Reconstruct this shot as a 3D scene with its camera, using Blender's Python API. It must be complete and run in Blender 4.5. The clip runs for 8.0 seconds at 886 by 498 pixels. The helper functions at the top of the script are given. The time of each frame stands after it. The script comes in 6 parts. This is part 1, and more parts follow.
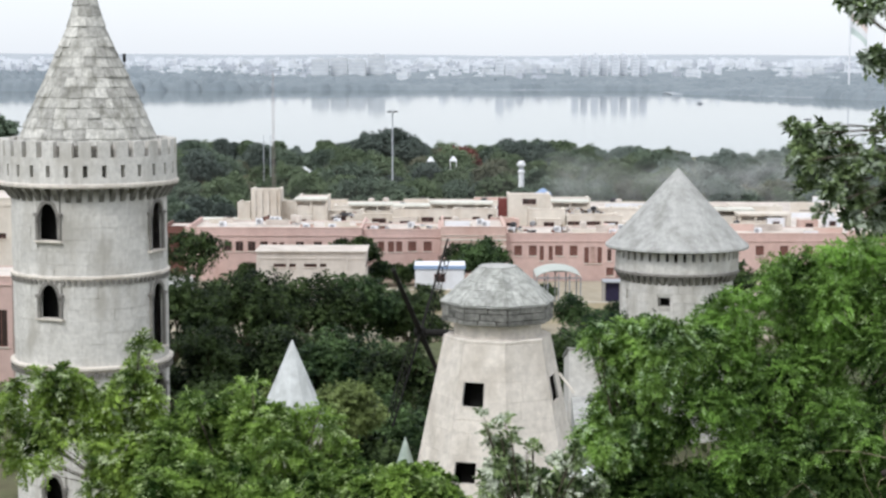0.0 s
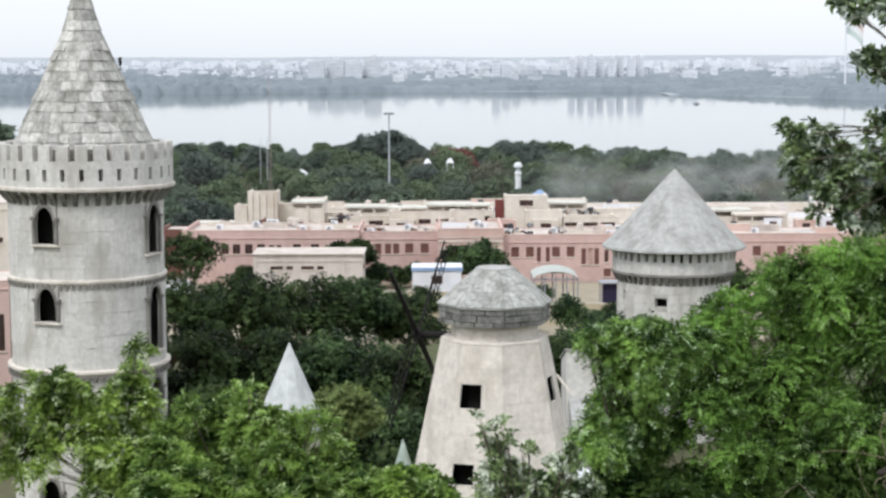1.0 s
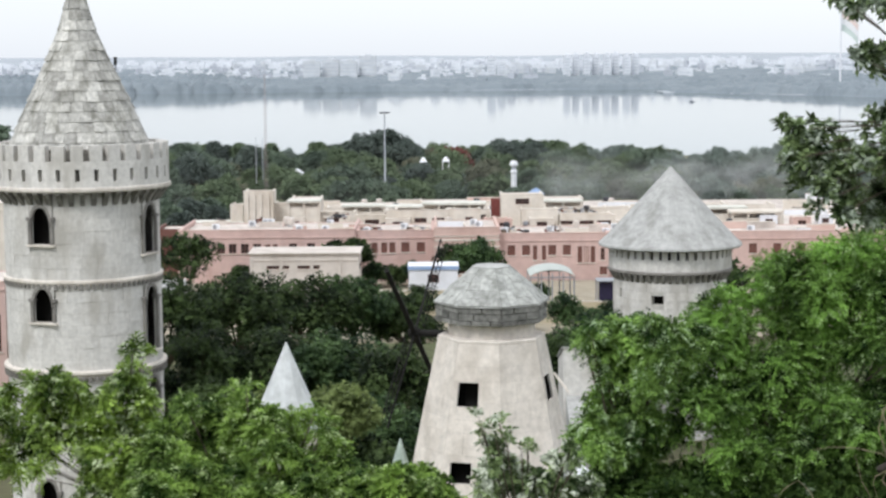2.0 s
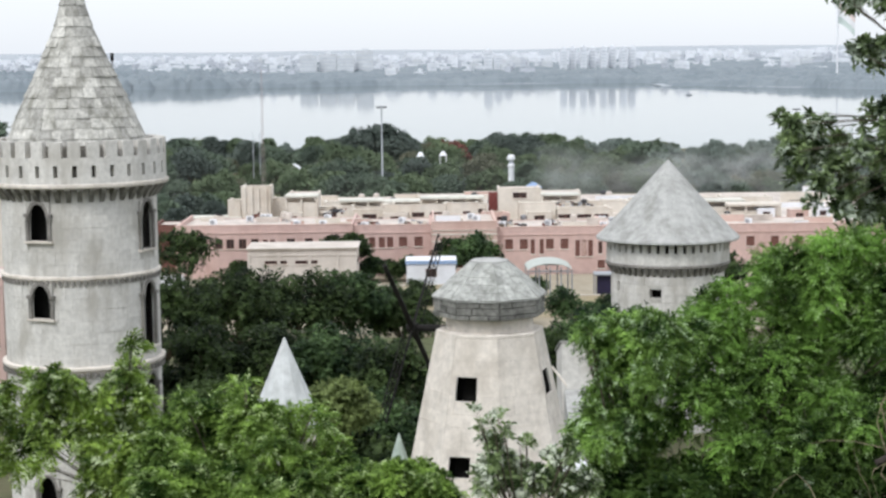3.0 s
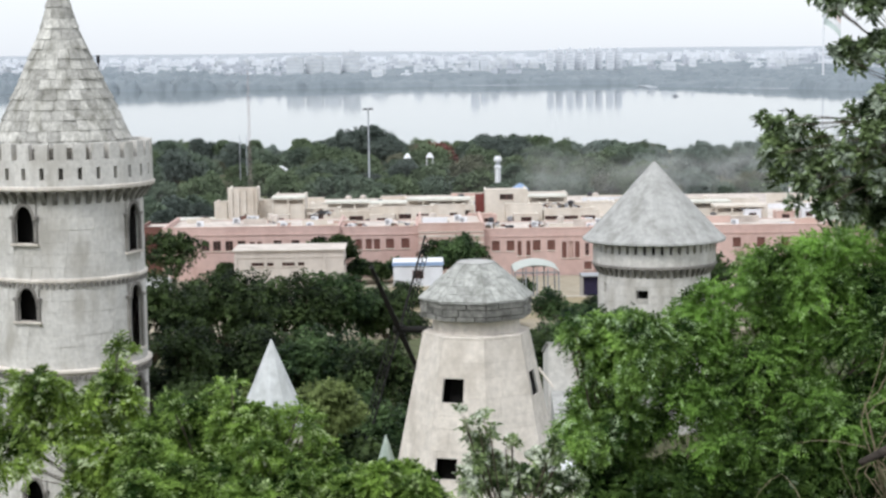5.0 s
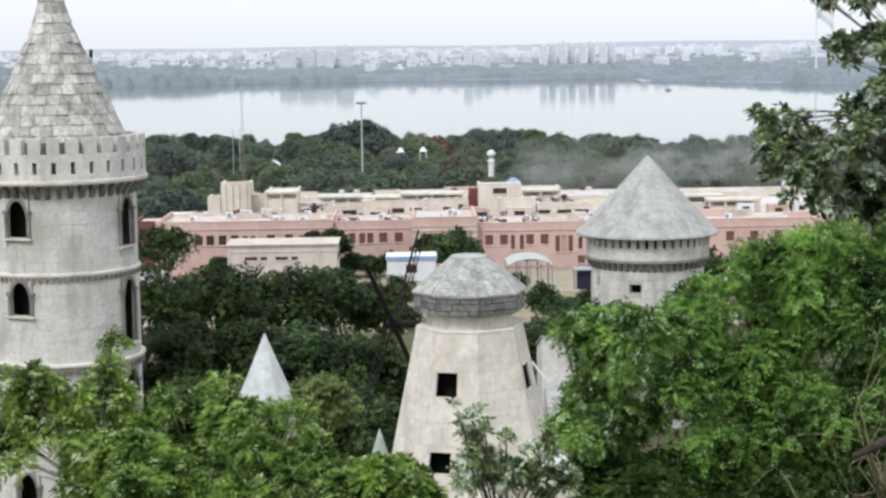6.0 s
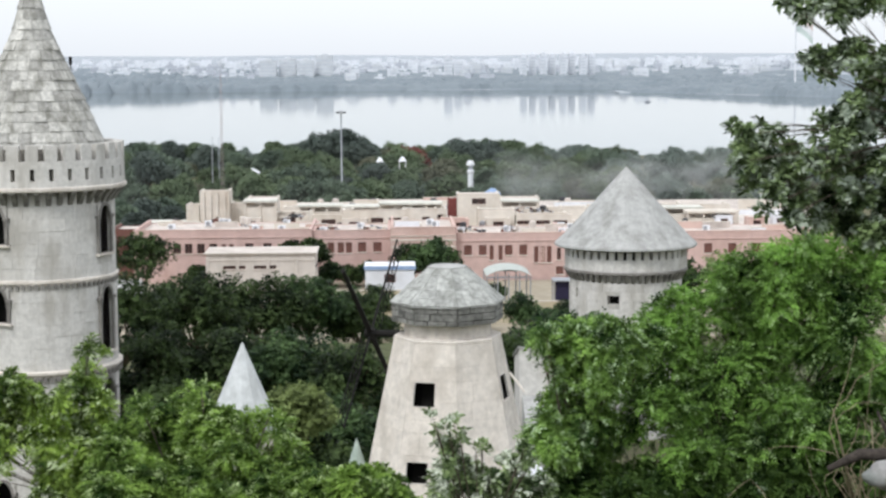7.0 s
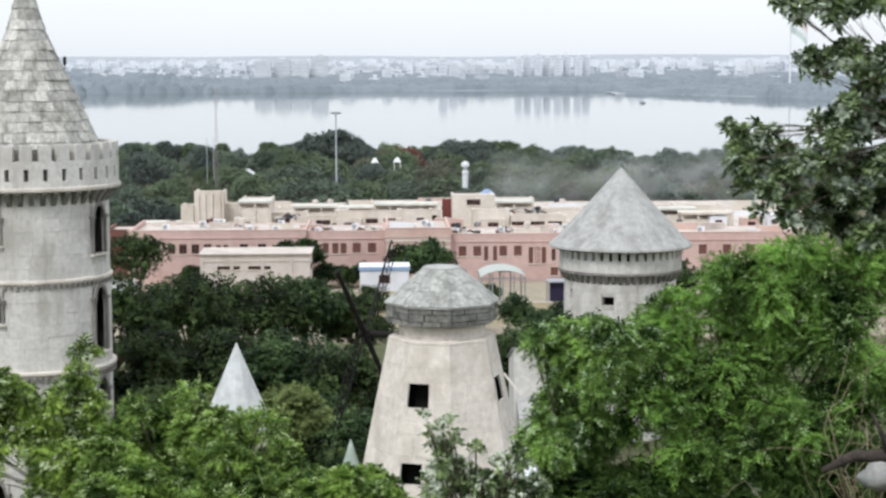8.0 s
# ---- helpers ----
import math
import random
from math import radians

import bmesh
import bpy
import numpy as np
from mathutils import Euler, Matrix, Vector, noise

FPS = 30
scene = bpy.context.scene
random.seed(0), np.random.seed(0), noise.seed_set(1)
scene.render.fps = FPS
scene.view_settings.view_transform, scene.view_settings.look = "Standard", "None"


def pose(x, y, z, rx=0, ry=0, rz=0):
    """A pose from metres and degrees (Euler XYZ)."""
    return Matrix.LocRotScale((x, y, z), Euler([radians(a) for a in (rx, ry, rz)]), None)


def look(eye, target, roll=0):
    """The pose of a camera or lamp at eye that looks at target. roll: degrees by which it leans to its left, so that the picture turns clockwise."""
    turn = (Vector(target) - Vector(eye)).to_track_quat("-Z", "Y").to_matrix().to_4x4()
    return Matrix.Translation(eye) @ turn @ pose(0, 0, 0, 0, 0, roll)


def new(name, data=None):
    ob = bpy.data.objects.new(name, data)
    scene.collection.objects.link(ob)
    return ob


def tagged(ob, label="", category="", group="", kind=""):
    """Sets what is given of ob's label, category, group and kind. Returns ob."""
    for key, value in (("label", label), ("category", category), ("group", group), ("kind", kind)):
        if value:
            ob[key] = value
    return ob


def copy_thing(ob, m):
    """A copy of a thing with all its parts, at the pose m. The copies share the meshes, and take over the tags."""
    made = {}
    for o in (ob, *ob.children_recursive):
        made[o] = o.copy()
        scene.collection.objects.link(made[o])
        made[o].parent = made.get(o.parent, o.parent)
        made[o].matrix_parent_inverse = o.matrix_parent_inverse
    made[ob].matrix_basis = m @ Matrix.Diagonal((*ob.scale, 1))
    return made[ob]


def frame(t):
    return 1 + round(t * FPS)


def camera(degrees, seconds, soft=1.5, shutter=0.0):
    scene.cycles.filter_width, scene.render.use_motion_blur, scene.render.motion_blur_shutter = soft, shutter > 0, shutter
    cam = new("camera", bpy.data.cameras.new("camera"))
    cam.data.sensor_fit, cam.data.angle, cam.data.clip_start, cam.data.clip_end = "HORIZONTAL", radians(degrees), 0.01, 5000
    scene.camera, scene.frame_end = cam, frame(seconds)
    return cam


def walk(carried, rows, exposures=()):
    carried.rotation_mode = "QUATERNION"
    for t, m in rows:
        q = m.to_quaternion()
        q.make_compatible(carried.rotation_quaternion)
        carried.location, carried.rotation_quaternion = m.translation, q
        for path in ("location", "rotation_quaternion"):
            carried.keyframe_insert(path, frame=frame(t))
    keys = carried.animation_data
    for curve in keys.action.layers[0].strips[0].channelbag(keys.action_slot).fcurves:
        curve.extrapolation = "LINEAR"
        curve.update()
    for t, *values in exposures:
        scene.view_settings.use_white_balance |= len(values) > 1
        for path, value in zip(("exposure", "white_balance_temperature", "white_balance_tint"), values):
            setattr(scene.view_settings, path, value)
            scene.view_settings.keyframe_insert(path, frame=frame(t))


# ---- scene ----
cam = camera(28.0, 8.0, soft=2.6)
PATH = [
    (0, (-0.006, 0.036, 30.003), (-0.006, 2.024, 29.784), 0.1),
    (0.5, (-0.003, 0.045, 30.005), (0.0, 2.034, 29.787), 0.0),
    (1, (0.024, 0.032, 30.012), (0.027, 2.02, 29.795), -0.2),
    (1.5, (0.009, 0.075, 29.987), (0.015, 2.063, 29.771), -0.3),
    (3, (0.0, 0.07, 30.012), (0.01, 2.058, 29.787), -0.7),
    (3.5, (0.023, -0.009, 30.025), (0.039, 1.978, 29.803), -0.7),
    (4, (0.013, 0.035, 30.029), (0.033, 2.023, 29.807), -0.7),
    (4.5, (0.019, -0.029, 30.026), (0.041, 1.959, 29.805), -0.7),
    (6, (0.017, 0.001, 30.019), (0.049, 1.988, 29.789), -0.8),
    (6.5, (0.011, -0.006, 30.025), (0.054, 1.981, 29.801), -0.5),
    (7, (0.03, -0.052, 30.031), (0.086, 1.935, 29.812), -0.3),
    (7.5, (0.018, -0.024, 30.019), (0.077, 1.964, 29.801), -0.2),
    (8, (0.041, 0.017, 30.017), (0.103, 2.004, 29.799), -0.2),
]
walk(cam, [(t, look(eye, target, roll)) for t, eye, target, roll in PATH], [(0, 0.0, 6280, 9.5)])

# ---- world and light ----
world = bpy.data.worlds.new("overcast_sky")
scene.world = world
world.use_nodes = True
wn, wl = world.node_tree.nodes, world.node_tree.links
wn.clear()
w_out = wn.new("ShaderNodeOutputWorld")
sky = wn.new("ShaderNodeTexSky")
sky.sky_type = "NISHITA"
sky.sun_disc = False
sky.sun_elevation = radians(51)
sky.sun_rotation = radians(205)
bg_sky = wn.new("ShaderNodeBackground")
bg_sky.inputs["Strength"].default_value = 0.03
wl.new(sky.outputs[0], bg_sky.inputs["Color"])
coord = wn.new("ShaderNodeTexCoord")
split = wn.new("ShaderNodeSeparateXYZ")
wl.new(coord.outputs["Generated"], split.inputs[0])
cloud = wn.new("ShaderNodeTexNoise")
cloud.inputs["Scale"].default_value = 2.2
cloud.inputs["Detail"].default_value = 4
wl.new(coord.outputs["Generated"], cloud.inputs["Vector"])
ramp = wn.new("ShaderNodeValToRGB")
ramp.color_ramp.elements[0].position = 0.0
ramp.color_ramp.elements[0].color = (0.70, 0.72, 0.765, 1)
ramp.color_ramp.elements[1].position = 1.0
ramp.color_ramp.elements[1].color = (1.0, 1.0, 1.0, 1)
mid = ramp.color_ramp.elements.new(0.06)
mid.color = (0.77, 0.785, 0.82, 1)
wl.new(split.outputs["Z"], ramp.inputs["Fac"])
cmix = wn.new("ShaderNodeMix")
cmix.data_type = "RGBA"
cmix.blend_type = "MULTIPLY"
cmix.inputs["Factor"].default_value = 0.12
wl.new(ramp.outputs["Color"], cmix.inputs["A"])
wl.new(cloud.outputs["Fac"], cmix.inputs["B"])
bg_cloud = wn.new("ShaderNodeBackground")
bg_cloud.inputs["Strength"].default_value = 1.2
wl.new(cmix.outputs["Result"], bg_cloud.inputs["Color"])
both = wn.new("ShaderNodeAddShader")
wl.new(bg_sky.outputs[0], both.inputs[0])
wl.new(bg_cloud.outputs[0], both.inputs[1])
wl.new(both.outputs[0], w_out.inputs["Surface"])

sun = new("sun", bpy.data.lights.new("sun", "SUN"))
sun.data.energy = 1.9
sun.data.angle = radians(14)
sun.data.color = (1.0, 0.975, 0.94)
sun.matrix_world = look((-34, -58, 84), (0, 0, 0))


# ---- materials ----
def material(name, colour, rough=0.85, grain=3.0, spread=0.12, stain=None, stain_scale=0.4, stain_amount=0.5,
             bump=0.3, metal=0.0, piece=0.0, streak=1.0, spec=0.3, island=0.0):
    """Grain and stains at two scales; stains may be stretched upright; pieces and leaves vary one from another."""
    m = bpy.data.materials.new(name)
    m.use_nodes = True
    n, l = m.node_tree.nodes, m.node_tree.links
    b = n["Principled BSDF"]
    b.inputs["Roughness"].default_value = rough
    b.inputs["Metallic"].default_value = metal
    b.inputs["Specular IOR Level"].default_value = spec
    geo = n.new("ShaderNodeNewGeometry")
    fine = n.new("ShaderNodeTexNoise")
    fine.inputs["Scale"].default_value = grain
    fine.inputs["Detail"].default_value = 6
    fine.inputs["Roughness"].default_value = 0.65
    l.new(geo.outputs["Position"], fine.inputs["Vector"])
    lo = [max(0, c * (1 - spread * 1.6)) for c in colour]
    hi = [min(1, c * (1 + spread * 1.6)) for c in colour]
    r = n.new("ShaderNodeValToRGB")
    r.color_ramp.elements[0].position, r.color_ramp.elements[1].position = 0.3, 0.7
    r.color_ramp.elements[0].color, r.color_ramp.elements[1].color = (*lo, 1), (*hi, 1)
    l.new(fine.outputs["Fac"], r.inputs["Fac"])
    out = r.outputs["Color"]
    if stain:
        mp = n.new("ShaderNodeMapping")
        mp.inputs["Scale"].default_value = (1, 1, 1 / streak)
        l.new(geo.outputs["Position"], mp.inputs["Vector"])
        big = n.new("ShaderNodeTexNoise")
        big.inputs["Scale"].default_value = stain_scale
        big.inputs["Detail"].default_value = 5
        big.inputs["Roughness"].default_value = 0.6
        l.new(mp.outputs[0], big.inputs["Vector"])
        sr = n.new("ShaderNodeValToRGB")
        sr.color_ramp.elements[0].position, sr.color_ramp.elements[1].position = 0.46, 0.68
        sr.color_ramp.elements[0].color = (0, 0, 0, 1)
        sr.color_ramp.elements[1].color = (stain_amount, stain_amount, stain_amount, 1)
        l.new(big.outputs["Fac"], sr.inputs["Fac"])
        mx = n.new("ShaderNodeMix")
        mx.data_type = "RGBA"
        l.new(sr.outputs["Color"], mx.inputs["Factor"])
        l.new(out, mx.inputs["A"])
        mx.inputs["B"].default_value = (*stain, 1)
        out = mx.outputs["Result"]
    if piece or island:
        if piece:
            src = n.new("ShaderNodeObjectInfo").outputs["Random"]
        else:
            src = geo.outputs["Random Per Island"]
        amount = piece or island
        rng = n.new("ShaderNodeMapRange")
        rng.inputs["To Min"].default_value = 1 - amount
        rng.inputs["To Max"].default_value = 1 + amount
        l.new(src, rng.inputs["Value"])
        hsv = n.new("ShaderNodeHueSaturation")
        l.new(rng.outputs[0], hsv.inputs["Value"])
        l.new(out, hsv.inputs["Color"])
        out = hsv.outputs["Color"]
    l.new(out, b.inputs["Base Color"])
    if bump:
        bp = n.new("ShaderNodeBump")
        bp.inputs["Strength"].default_value = bump
        bp.inputs["Distance"].default_value = 0.03
        l.new(fine.outputs["Fac"], bp.inputs["Height"])
        l.new(bp.outputs[0], b.inputs["Normal"])
    return m


def leaf_material(name, dark, light, clump=0.5, glow=0.35, turned=0.0, under=(0.50, 0.56, 0.44)):
    """Leaves: each leaf has its own tone, clumps differ, light shines through a little, and some sprays are turned to show pale undersides."""
    m = bpy.data.materials.new(name)
    m.use_nodes = True
    n, l = m.node_tree.nodes, m.node_tree.links
    b = n["Principled BSDF"]
    b.inputs["Roughness"].default_value = 0.55
    b.inputs["Specular IOR Level"].default_value = 0.16
    geo = n.new("ShaderNodeNewGeometry")
    ns = n.new("ShaderNodeTexNoise")
    ns.inputs["Scale"].default_value = clump
    ns.inputs["Detail"].default_value = 3
    l.new(geo.outputs["Position"], ns.inputs["Vector"])
    wide = n.new("ShaderNodeMath")
    wide.operation = "MULTIPLY_ADD"
    l.new(ns.outputs["Fac"], wide.inputs[0])
    wide.inputs[1].default_value = 2.5
    wide.inputs[2].default_value = -1.02
    mixv = n.new("ShaderNodeMath")
    mixv.operation = "MULTIPLY_ADD"
    l.new(geo.outputs["Random Per Island"], mixv.inputs[0])
    mixv.inputs[1].default_value = 0.5
    l.new(wide.outputs[0], mixv.inputs[2])
    r = n.new("ShaderNodeValToRGB")
    r.color_ramp.elements[0].position, r.color_ramp.elements[1].position = 0.05, 1.0
    r.color_ramp.elements[0].color, r.color_ramp.elements[1].color = (*dark, 1), (*light, 1)
    mid_ = r.color_ramp.elements.new(0.5)
    mid_.color = (*[0.6 * d + 0.4 * q for d, q in zip(dark, light)], 1)
    l.new(mixv.outputs[0], r.inputs["Fac"])
    tone = r.outputs["Color"]
    if turned:
        spray = n.new("ShaderNodeTexNoise")
        spray.inputs["Scale"].default_value = 4.5
        spray.inputs["Detail"].default_value = 2
        l.new(geo.outputs["Position"], spray.inputs["Vector"])
        pick = n.new("ShaderNodeMath")
        pick.operation = "MULTIPLY_ADD"
        l.new(geo.outputs["Random Per Island"], pick.inputs[0])
        pick.inputs[1].default_value = 0.22
        l.new(spray.outputs["Fac"], pick.inputs[2])
        gate = n.new("ShaderNodeMapRange")
        gate.inputs["From Min"].default_value = 0.80 - turned
        gate.inputs["From Max"].default_value = 0.90 - turned
        l.new(pick.outputs[0], gate.inputs["Value"])
        pale = n.new("ShaderNodeMix")
        pale.data_type = "RGBA"
        l.new(gate.outputs[0], pale.inputs["Factor"])
        l.new(tone, pale.inputs["A"])
        pale.inputs["B"].default_value = (*under, 1)
        tone = pale.outputs["Result"]
    l.new(tone, b.inputs["Base Color"])
    tr = n.new("ShaderNodeBsdfTranslucent")
    l.new(tone, tr.inputs["Color"])
    mx = n.new("ShaderNodeMixShader")
    mx.inputs["Fac"].default_value = glow
    l.new(b.outputs[0], mx.inputs[1])
    l.new(tr.outputs[0], mx.inputs[2])
    l.new(mx.outputs[0], n["Material Output"].inputs["Surface"])
    return m


STONE = material("pale_stone", (0.64, 0.62, 0.585), 0.9, 3.4, 0.10, (0.40, 0.375, 0.33), 0.75, 0.75, 0.5, piece=0.06, streak=2.6)
STONE_WALL = material("pale_stone_backing", (0.52, 0.50, 0.46), 0.95, 4.0, 0.12, (0.24, 0.23, 0.21), 0.6, 0.5, 0.4)
STONE_WARM = material("warm_pale_stone", (0.70, 0.645, 0.58), 0.9, 3.2, 0.10, (0.45, 0.40, 0.34), 0.8, 0.55, 0.5, piece=0.05, streak=1.3)
SHINGLE = material("weathered_shingle", (0.46, 0.45, 0.415), 0.9, 4.0, 0.2, (0.19, 0.185, 0.155), 1.4, 0.85, 0.5, piece=0.26, streak=1.8)
ROOF_GREY = material("grey_weathered_roof", (0.40, 0.40, 0.385), 0.85, 2.2, 0.13, (0.22, 0.22, 0.20), 1.0, 0.75, 0.4, streak=3.5)
TURRET_GREY = material("pale_turret_sheet", (0.58, 0.60, 0.60), 0.85, 2.5, 0.10, (0.38, 0.40, 0.39), 1.3, 0.7, 0.4, streak=3.0)
TURRET_GREEN = material("pale_green_turret_sheet", (0.40, 0.47, 0.42), 0.85, 2.5, 0.12, (0.26, 0.32, 0.27), 1.3, 0.7, 0.4, streak=3.0)
CAP_SHINGLE = material("lichened_cap_shingle", (0.40, 0.405, 0.38), 0.9, 5.0, 0.2, (0.17, 0.175, 0.155), 1.8, 0.75, 0.5, piece=0.12, streak=1.5)
BAND = material("lichen_stone", (0.22, 0.217, 0.20), 0.95, 5.0, 0.25, (0.08, 0.08, 0.07), 1.6, 0.8, 0.6, piece=0.35)
TRIM = material("stone_trim", (0.25, 0.235, 0.215), 0.9, 6.0, 0.14, (0.13, 0.12, 0.11), 1.2, 0.7, 0.4)
# Weathered corbel stone; its dark tone also serves as shade behind the parapet.
CORBEL = material("weathered_corbel_shade_dark", (0.27, 0.255, 0.23), 0.95, 6.0, 0.2, (0.07, 0.065, 0.06), 1.0, 0.7, 0.4)
PINK = material("pink_plaster", (0.575, 0.415, 0.375), 0.9, 1.2, 0.06, (0.43, 0.28, 0.24), 0.25, 0.5, 0.2, streak=2.5)
PINK_PALE = material("pale_pink_plaster", (0.60, 0.44, 0.385), 0.9, 1.2, 0.05, (0.45, 0.28, 0.23), 0.25, 0.5, 0.2, streak=2.0)
CREAM = material("cream_plaster", (0.66, 0.61, 0.54), 0.9, 1.0, 0.06, (0.45, 0.37, 0.28), 0.3, 0.55, 0.2, streak=2.5)
GREIGE = material("greyed_cream_plaster", (0.58, 0.525, 0.475), 0.9, 1.0, 0.06, (0.42, 0.37, 0.32), 0.3, 0.55, 0.2, streak=2.5)
ROOFTOP = material("flat_roof_screed", (0.60, 0.54, 0.49), 0.95, 0.9, 0.12, (0.34, 0.29, 0.26), 0.25, 0.75, 0.2)
SLAB = material("pale_weathered_slab", (0.62, 0.61, 0.55), 0.9, 1.0, 0.08, (0.42, 0.41, 0.36), 0.3, 0.6, 0.2)
YELLOW = material("yellow_wash_wall", (0.52, 0.46, 0.34), 0.9, 1.0, 0.06, (0.42, 0.34, 0.2), 0.3, 0.5, 0.2)
WHITE = material("white_paint", (0.74, 0.75, 0.78), 0.7, 1.5, 0.04, (0.55, 0.55, 0.55), 0.4, 0.4, 0.15)
BLUE = material("blue_paint", (0.26, 0.36, 0.54), 0.6, 2.0, 0.06, bump=0.1)
GLASS_DARK = material("dark_window_glass", (0.045, 0.03, 0.028), 0.25, 2.0, 0.2, bump=0.0, spec=0.5)
SHUTTER = material("brown_shutter", (0.16, 0.075, 0.06), 0.7, 4.0, 0.15, bump=0.2)
SHADE_CLOTH = material("translucent_canopy_sheet", (0.44, 0.47, 0.43), 0.5, 2.0, 0.08, (0.36, 0.38, 0.34), 0.6, 0.4, 0.1)
PURPLE = material("dark_violet_sheet", (0.025, 0.02, 0.05), 0.6, 3.0, 0.2, bump=0.1)
RED = material("red_painted_roof", (0.19, 0.055, 0.05), 0.7, 2.0, 0.12, bump=0.1)
WOOD_DARK = material("tarred_timber", (0.010, 0.009, 0.008), 0.8, 8.0, 0.25, bump=0.4)
STEEL = material("galvanised_steel", (0.36, 0.37, 0.39), 0.5, 5.0, 0.08, bump=0.1, metal=0.5)
RUST = material("rusty_lattice_steel", (0.36, 0.29, 0.28), 0.7, 5.0, 0.2, bump=0.1)
DARK = material("dark_tank_plastic", (0.05, 0.05, 0.055), 0.6, 3.0, 0.15, bump=0.1)
# Near-black base colour that paints the dark of unlit tower rooms.
INNER_DARK = material("unlit_dark_paint", (0.012, 0.011, 0.010), 1.0, 2.0, 0.2, bump=0.0)
BARK = material("grey_brown_bark", (0.13, 0.105, 0.08), 0.95, 14.0, 0.3, (0.06, 0.05, 0.04), 3.0, 0.6, 0.8, streak=4.0)
DEADWOOD = material("dark_dead_wood", (0.055, 0.045, 0.038), 0.95, 14.0, 0.3, (0.03, 0.025, 0.02), 3.0, 0.6, 0.8)
TWIG = material("dry_twig", (0.27, 0.225, 0.15), 0.9, 12.0, 0.2, bump=0.3)
ROCK = material("granite_boulder", (0.27, 0.265, 0.255), 0.9, 5.0, 0.2, (0.16, 0.23, 0.21), 1.0, 0.6, 0.7)
EARTH = material("grassy_earth", (0.085, 0.095, 0.045), 1.0, 0.6, 0.3, (0.18, 0.14, 0.09), 0.05, 0.6, 0.4)
YARD = material("dusty_yard", (0.34, 0.30, 0.23), 1.0, 0.5, 0.12, (0.28, 0.24, 0.17), 0.1, 0.6, 0.3)
# Haze over the lake is painted into these far colours as pale blue-grey.
FAR_WHITE = material("hazed_white_render", (0.66, 0.68, 0.71), 0.9, 0.15, 0.08, bump=0.0)
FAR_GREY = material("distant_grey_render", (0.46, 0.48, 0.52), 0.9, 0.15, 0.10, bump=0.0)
FAR_CREAM = material("hazed_cream_render", (0.58, 0.60, 0.62), 0.9, 0.15, 0.08, bump=0.0)
FAR_LAND = material("hazed_land", (0.36, 0.39, 0.42), 1.0, 0.01, 0.06, (0.38, 0.40, 0.43), 0.006, 0.6, 0.0)
FAR_GLASS = material("hazed_window_band", (0.50, 0.53, 0.57), 0.5, 0.2, 0.1, bump=0.0)
# Flag dyes are paled, with the haze of distance mixed into them.
SAFFRON = material("hazed_saffron_cloth", (0.72, 0.60, 0.55), 0.9, 1.0, 0.05, bump=0.0)
CLOTH_WHITE = material("white_cloth", (0.75, 0.75, 0.75), 0.9, 1.0, 0.04, bump=0.0)
CLOTH_GREEN = material("hazed_green_cloth", (0.55, 0.62, 0.58), 0.9, 1.0, 0.05, bump=0.0)

LEAF_FRONT = leaf_material("fresh_pinnate_leaf", (0.026, 0.064, 0.011), (0.335, 0.505, 0.105), 1.7, turned=0.08, under=(0.50, 0.62, 0.30))
LEAF_LEFT = leaf_material("pale_flowering_leaf", (0.034, 0.072, 0.012), (0.42, 0.59, 0.12), 1.8, turned=0.11, under=(0.57, 0.66, 0.40))
LEAF_RIGHT = leaf_material("deep_green_leaf", (0.007, 0.025, 0.004), (0.29, 0.51, 0.10), 1.0, turned=0.07, under=(0.42, 0.57, 0.27))
# Shade under the spreading tree is put into this darker leaf colour.
LEAF_SHADE = leaf_material("shade_darkened_leaf", (0.008, 0.028, 0.005), (0.13, 0.22, 0.05), 1.4, turned=0.03, under=(0.26, 0.33, 0.22))
LEAF_GLOSSY = leaf_material("dark_broad_leaf", (0.016, 0.034, 0.011), (0.30, 0.40, 0.17), 3.0, 0.25, turned=0.16, under=(0.42, 0.48, 0.38))
LEAF_SILVER = leaf_material("silvery_sapling_leaf", (0.035, 0.066, 0.020), (0.42, 0.54, 0.24), 3.0, 0.3, turned=0.17, under=(0.68, 0.72, 0.60))
LEAF_DARK = leaf_material("dense_dark_leaf", (0.004, 0.011, 0.004), (0.085, 0.130, 0.042), 0.55, 0.2)
LEAF_MID = leaf_material("mid_green_leaf", (0.008, 0.022, 0.009), (0.11, 0.18, 0.065), 0.6, 0.2)
LEAF_YELLOW = leaf_material("olive_leaf", (0.080, 0.108, 0.032), (0.26, 0.33, 0.115), 0.8, 0.25)
# Lakeside wood: haze is put into the leaf tones, lifted and greyed.
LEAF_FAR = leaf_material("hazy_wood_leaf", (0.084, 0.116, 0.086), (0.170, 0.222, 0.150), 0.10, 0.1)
LEAF_FAR_PALE = leaf_material("haze_greyed_wood_leaf", (0.17, 0.21, 0.185), (0.245, 0.295, 0.25), 0.1, 0.1)
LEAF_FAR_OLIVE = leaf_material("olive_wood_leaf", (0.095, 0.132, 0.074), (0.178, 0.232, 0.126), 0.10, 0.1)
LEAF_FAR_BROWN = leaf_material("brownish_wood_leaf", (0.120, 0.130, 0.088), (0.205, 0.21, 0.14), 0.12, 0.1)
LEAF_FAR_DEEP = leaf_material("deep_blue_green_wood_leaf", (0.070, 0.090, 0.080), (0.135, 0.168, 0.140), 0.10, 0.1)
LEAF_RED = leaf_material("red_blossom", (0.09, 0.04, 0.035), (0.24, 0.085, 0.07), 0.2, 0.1)
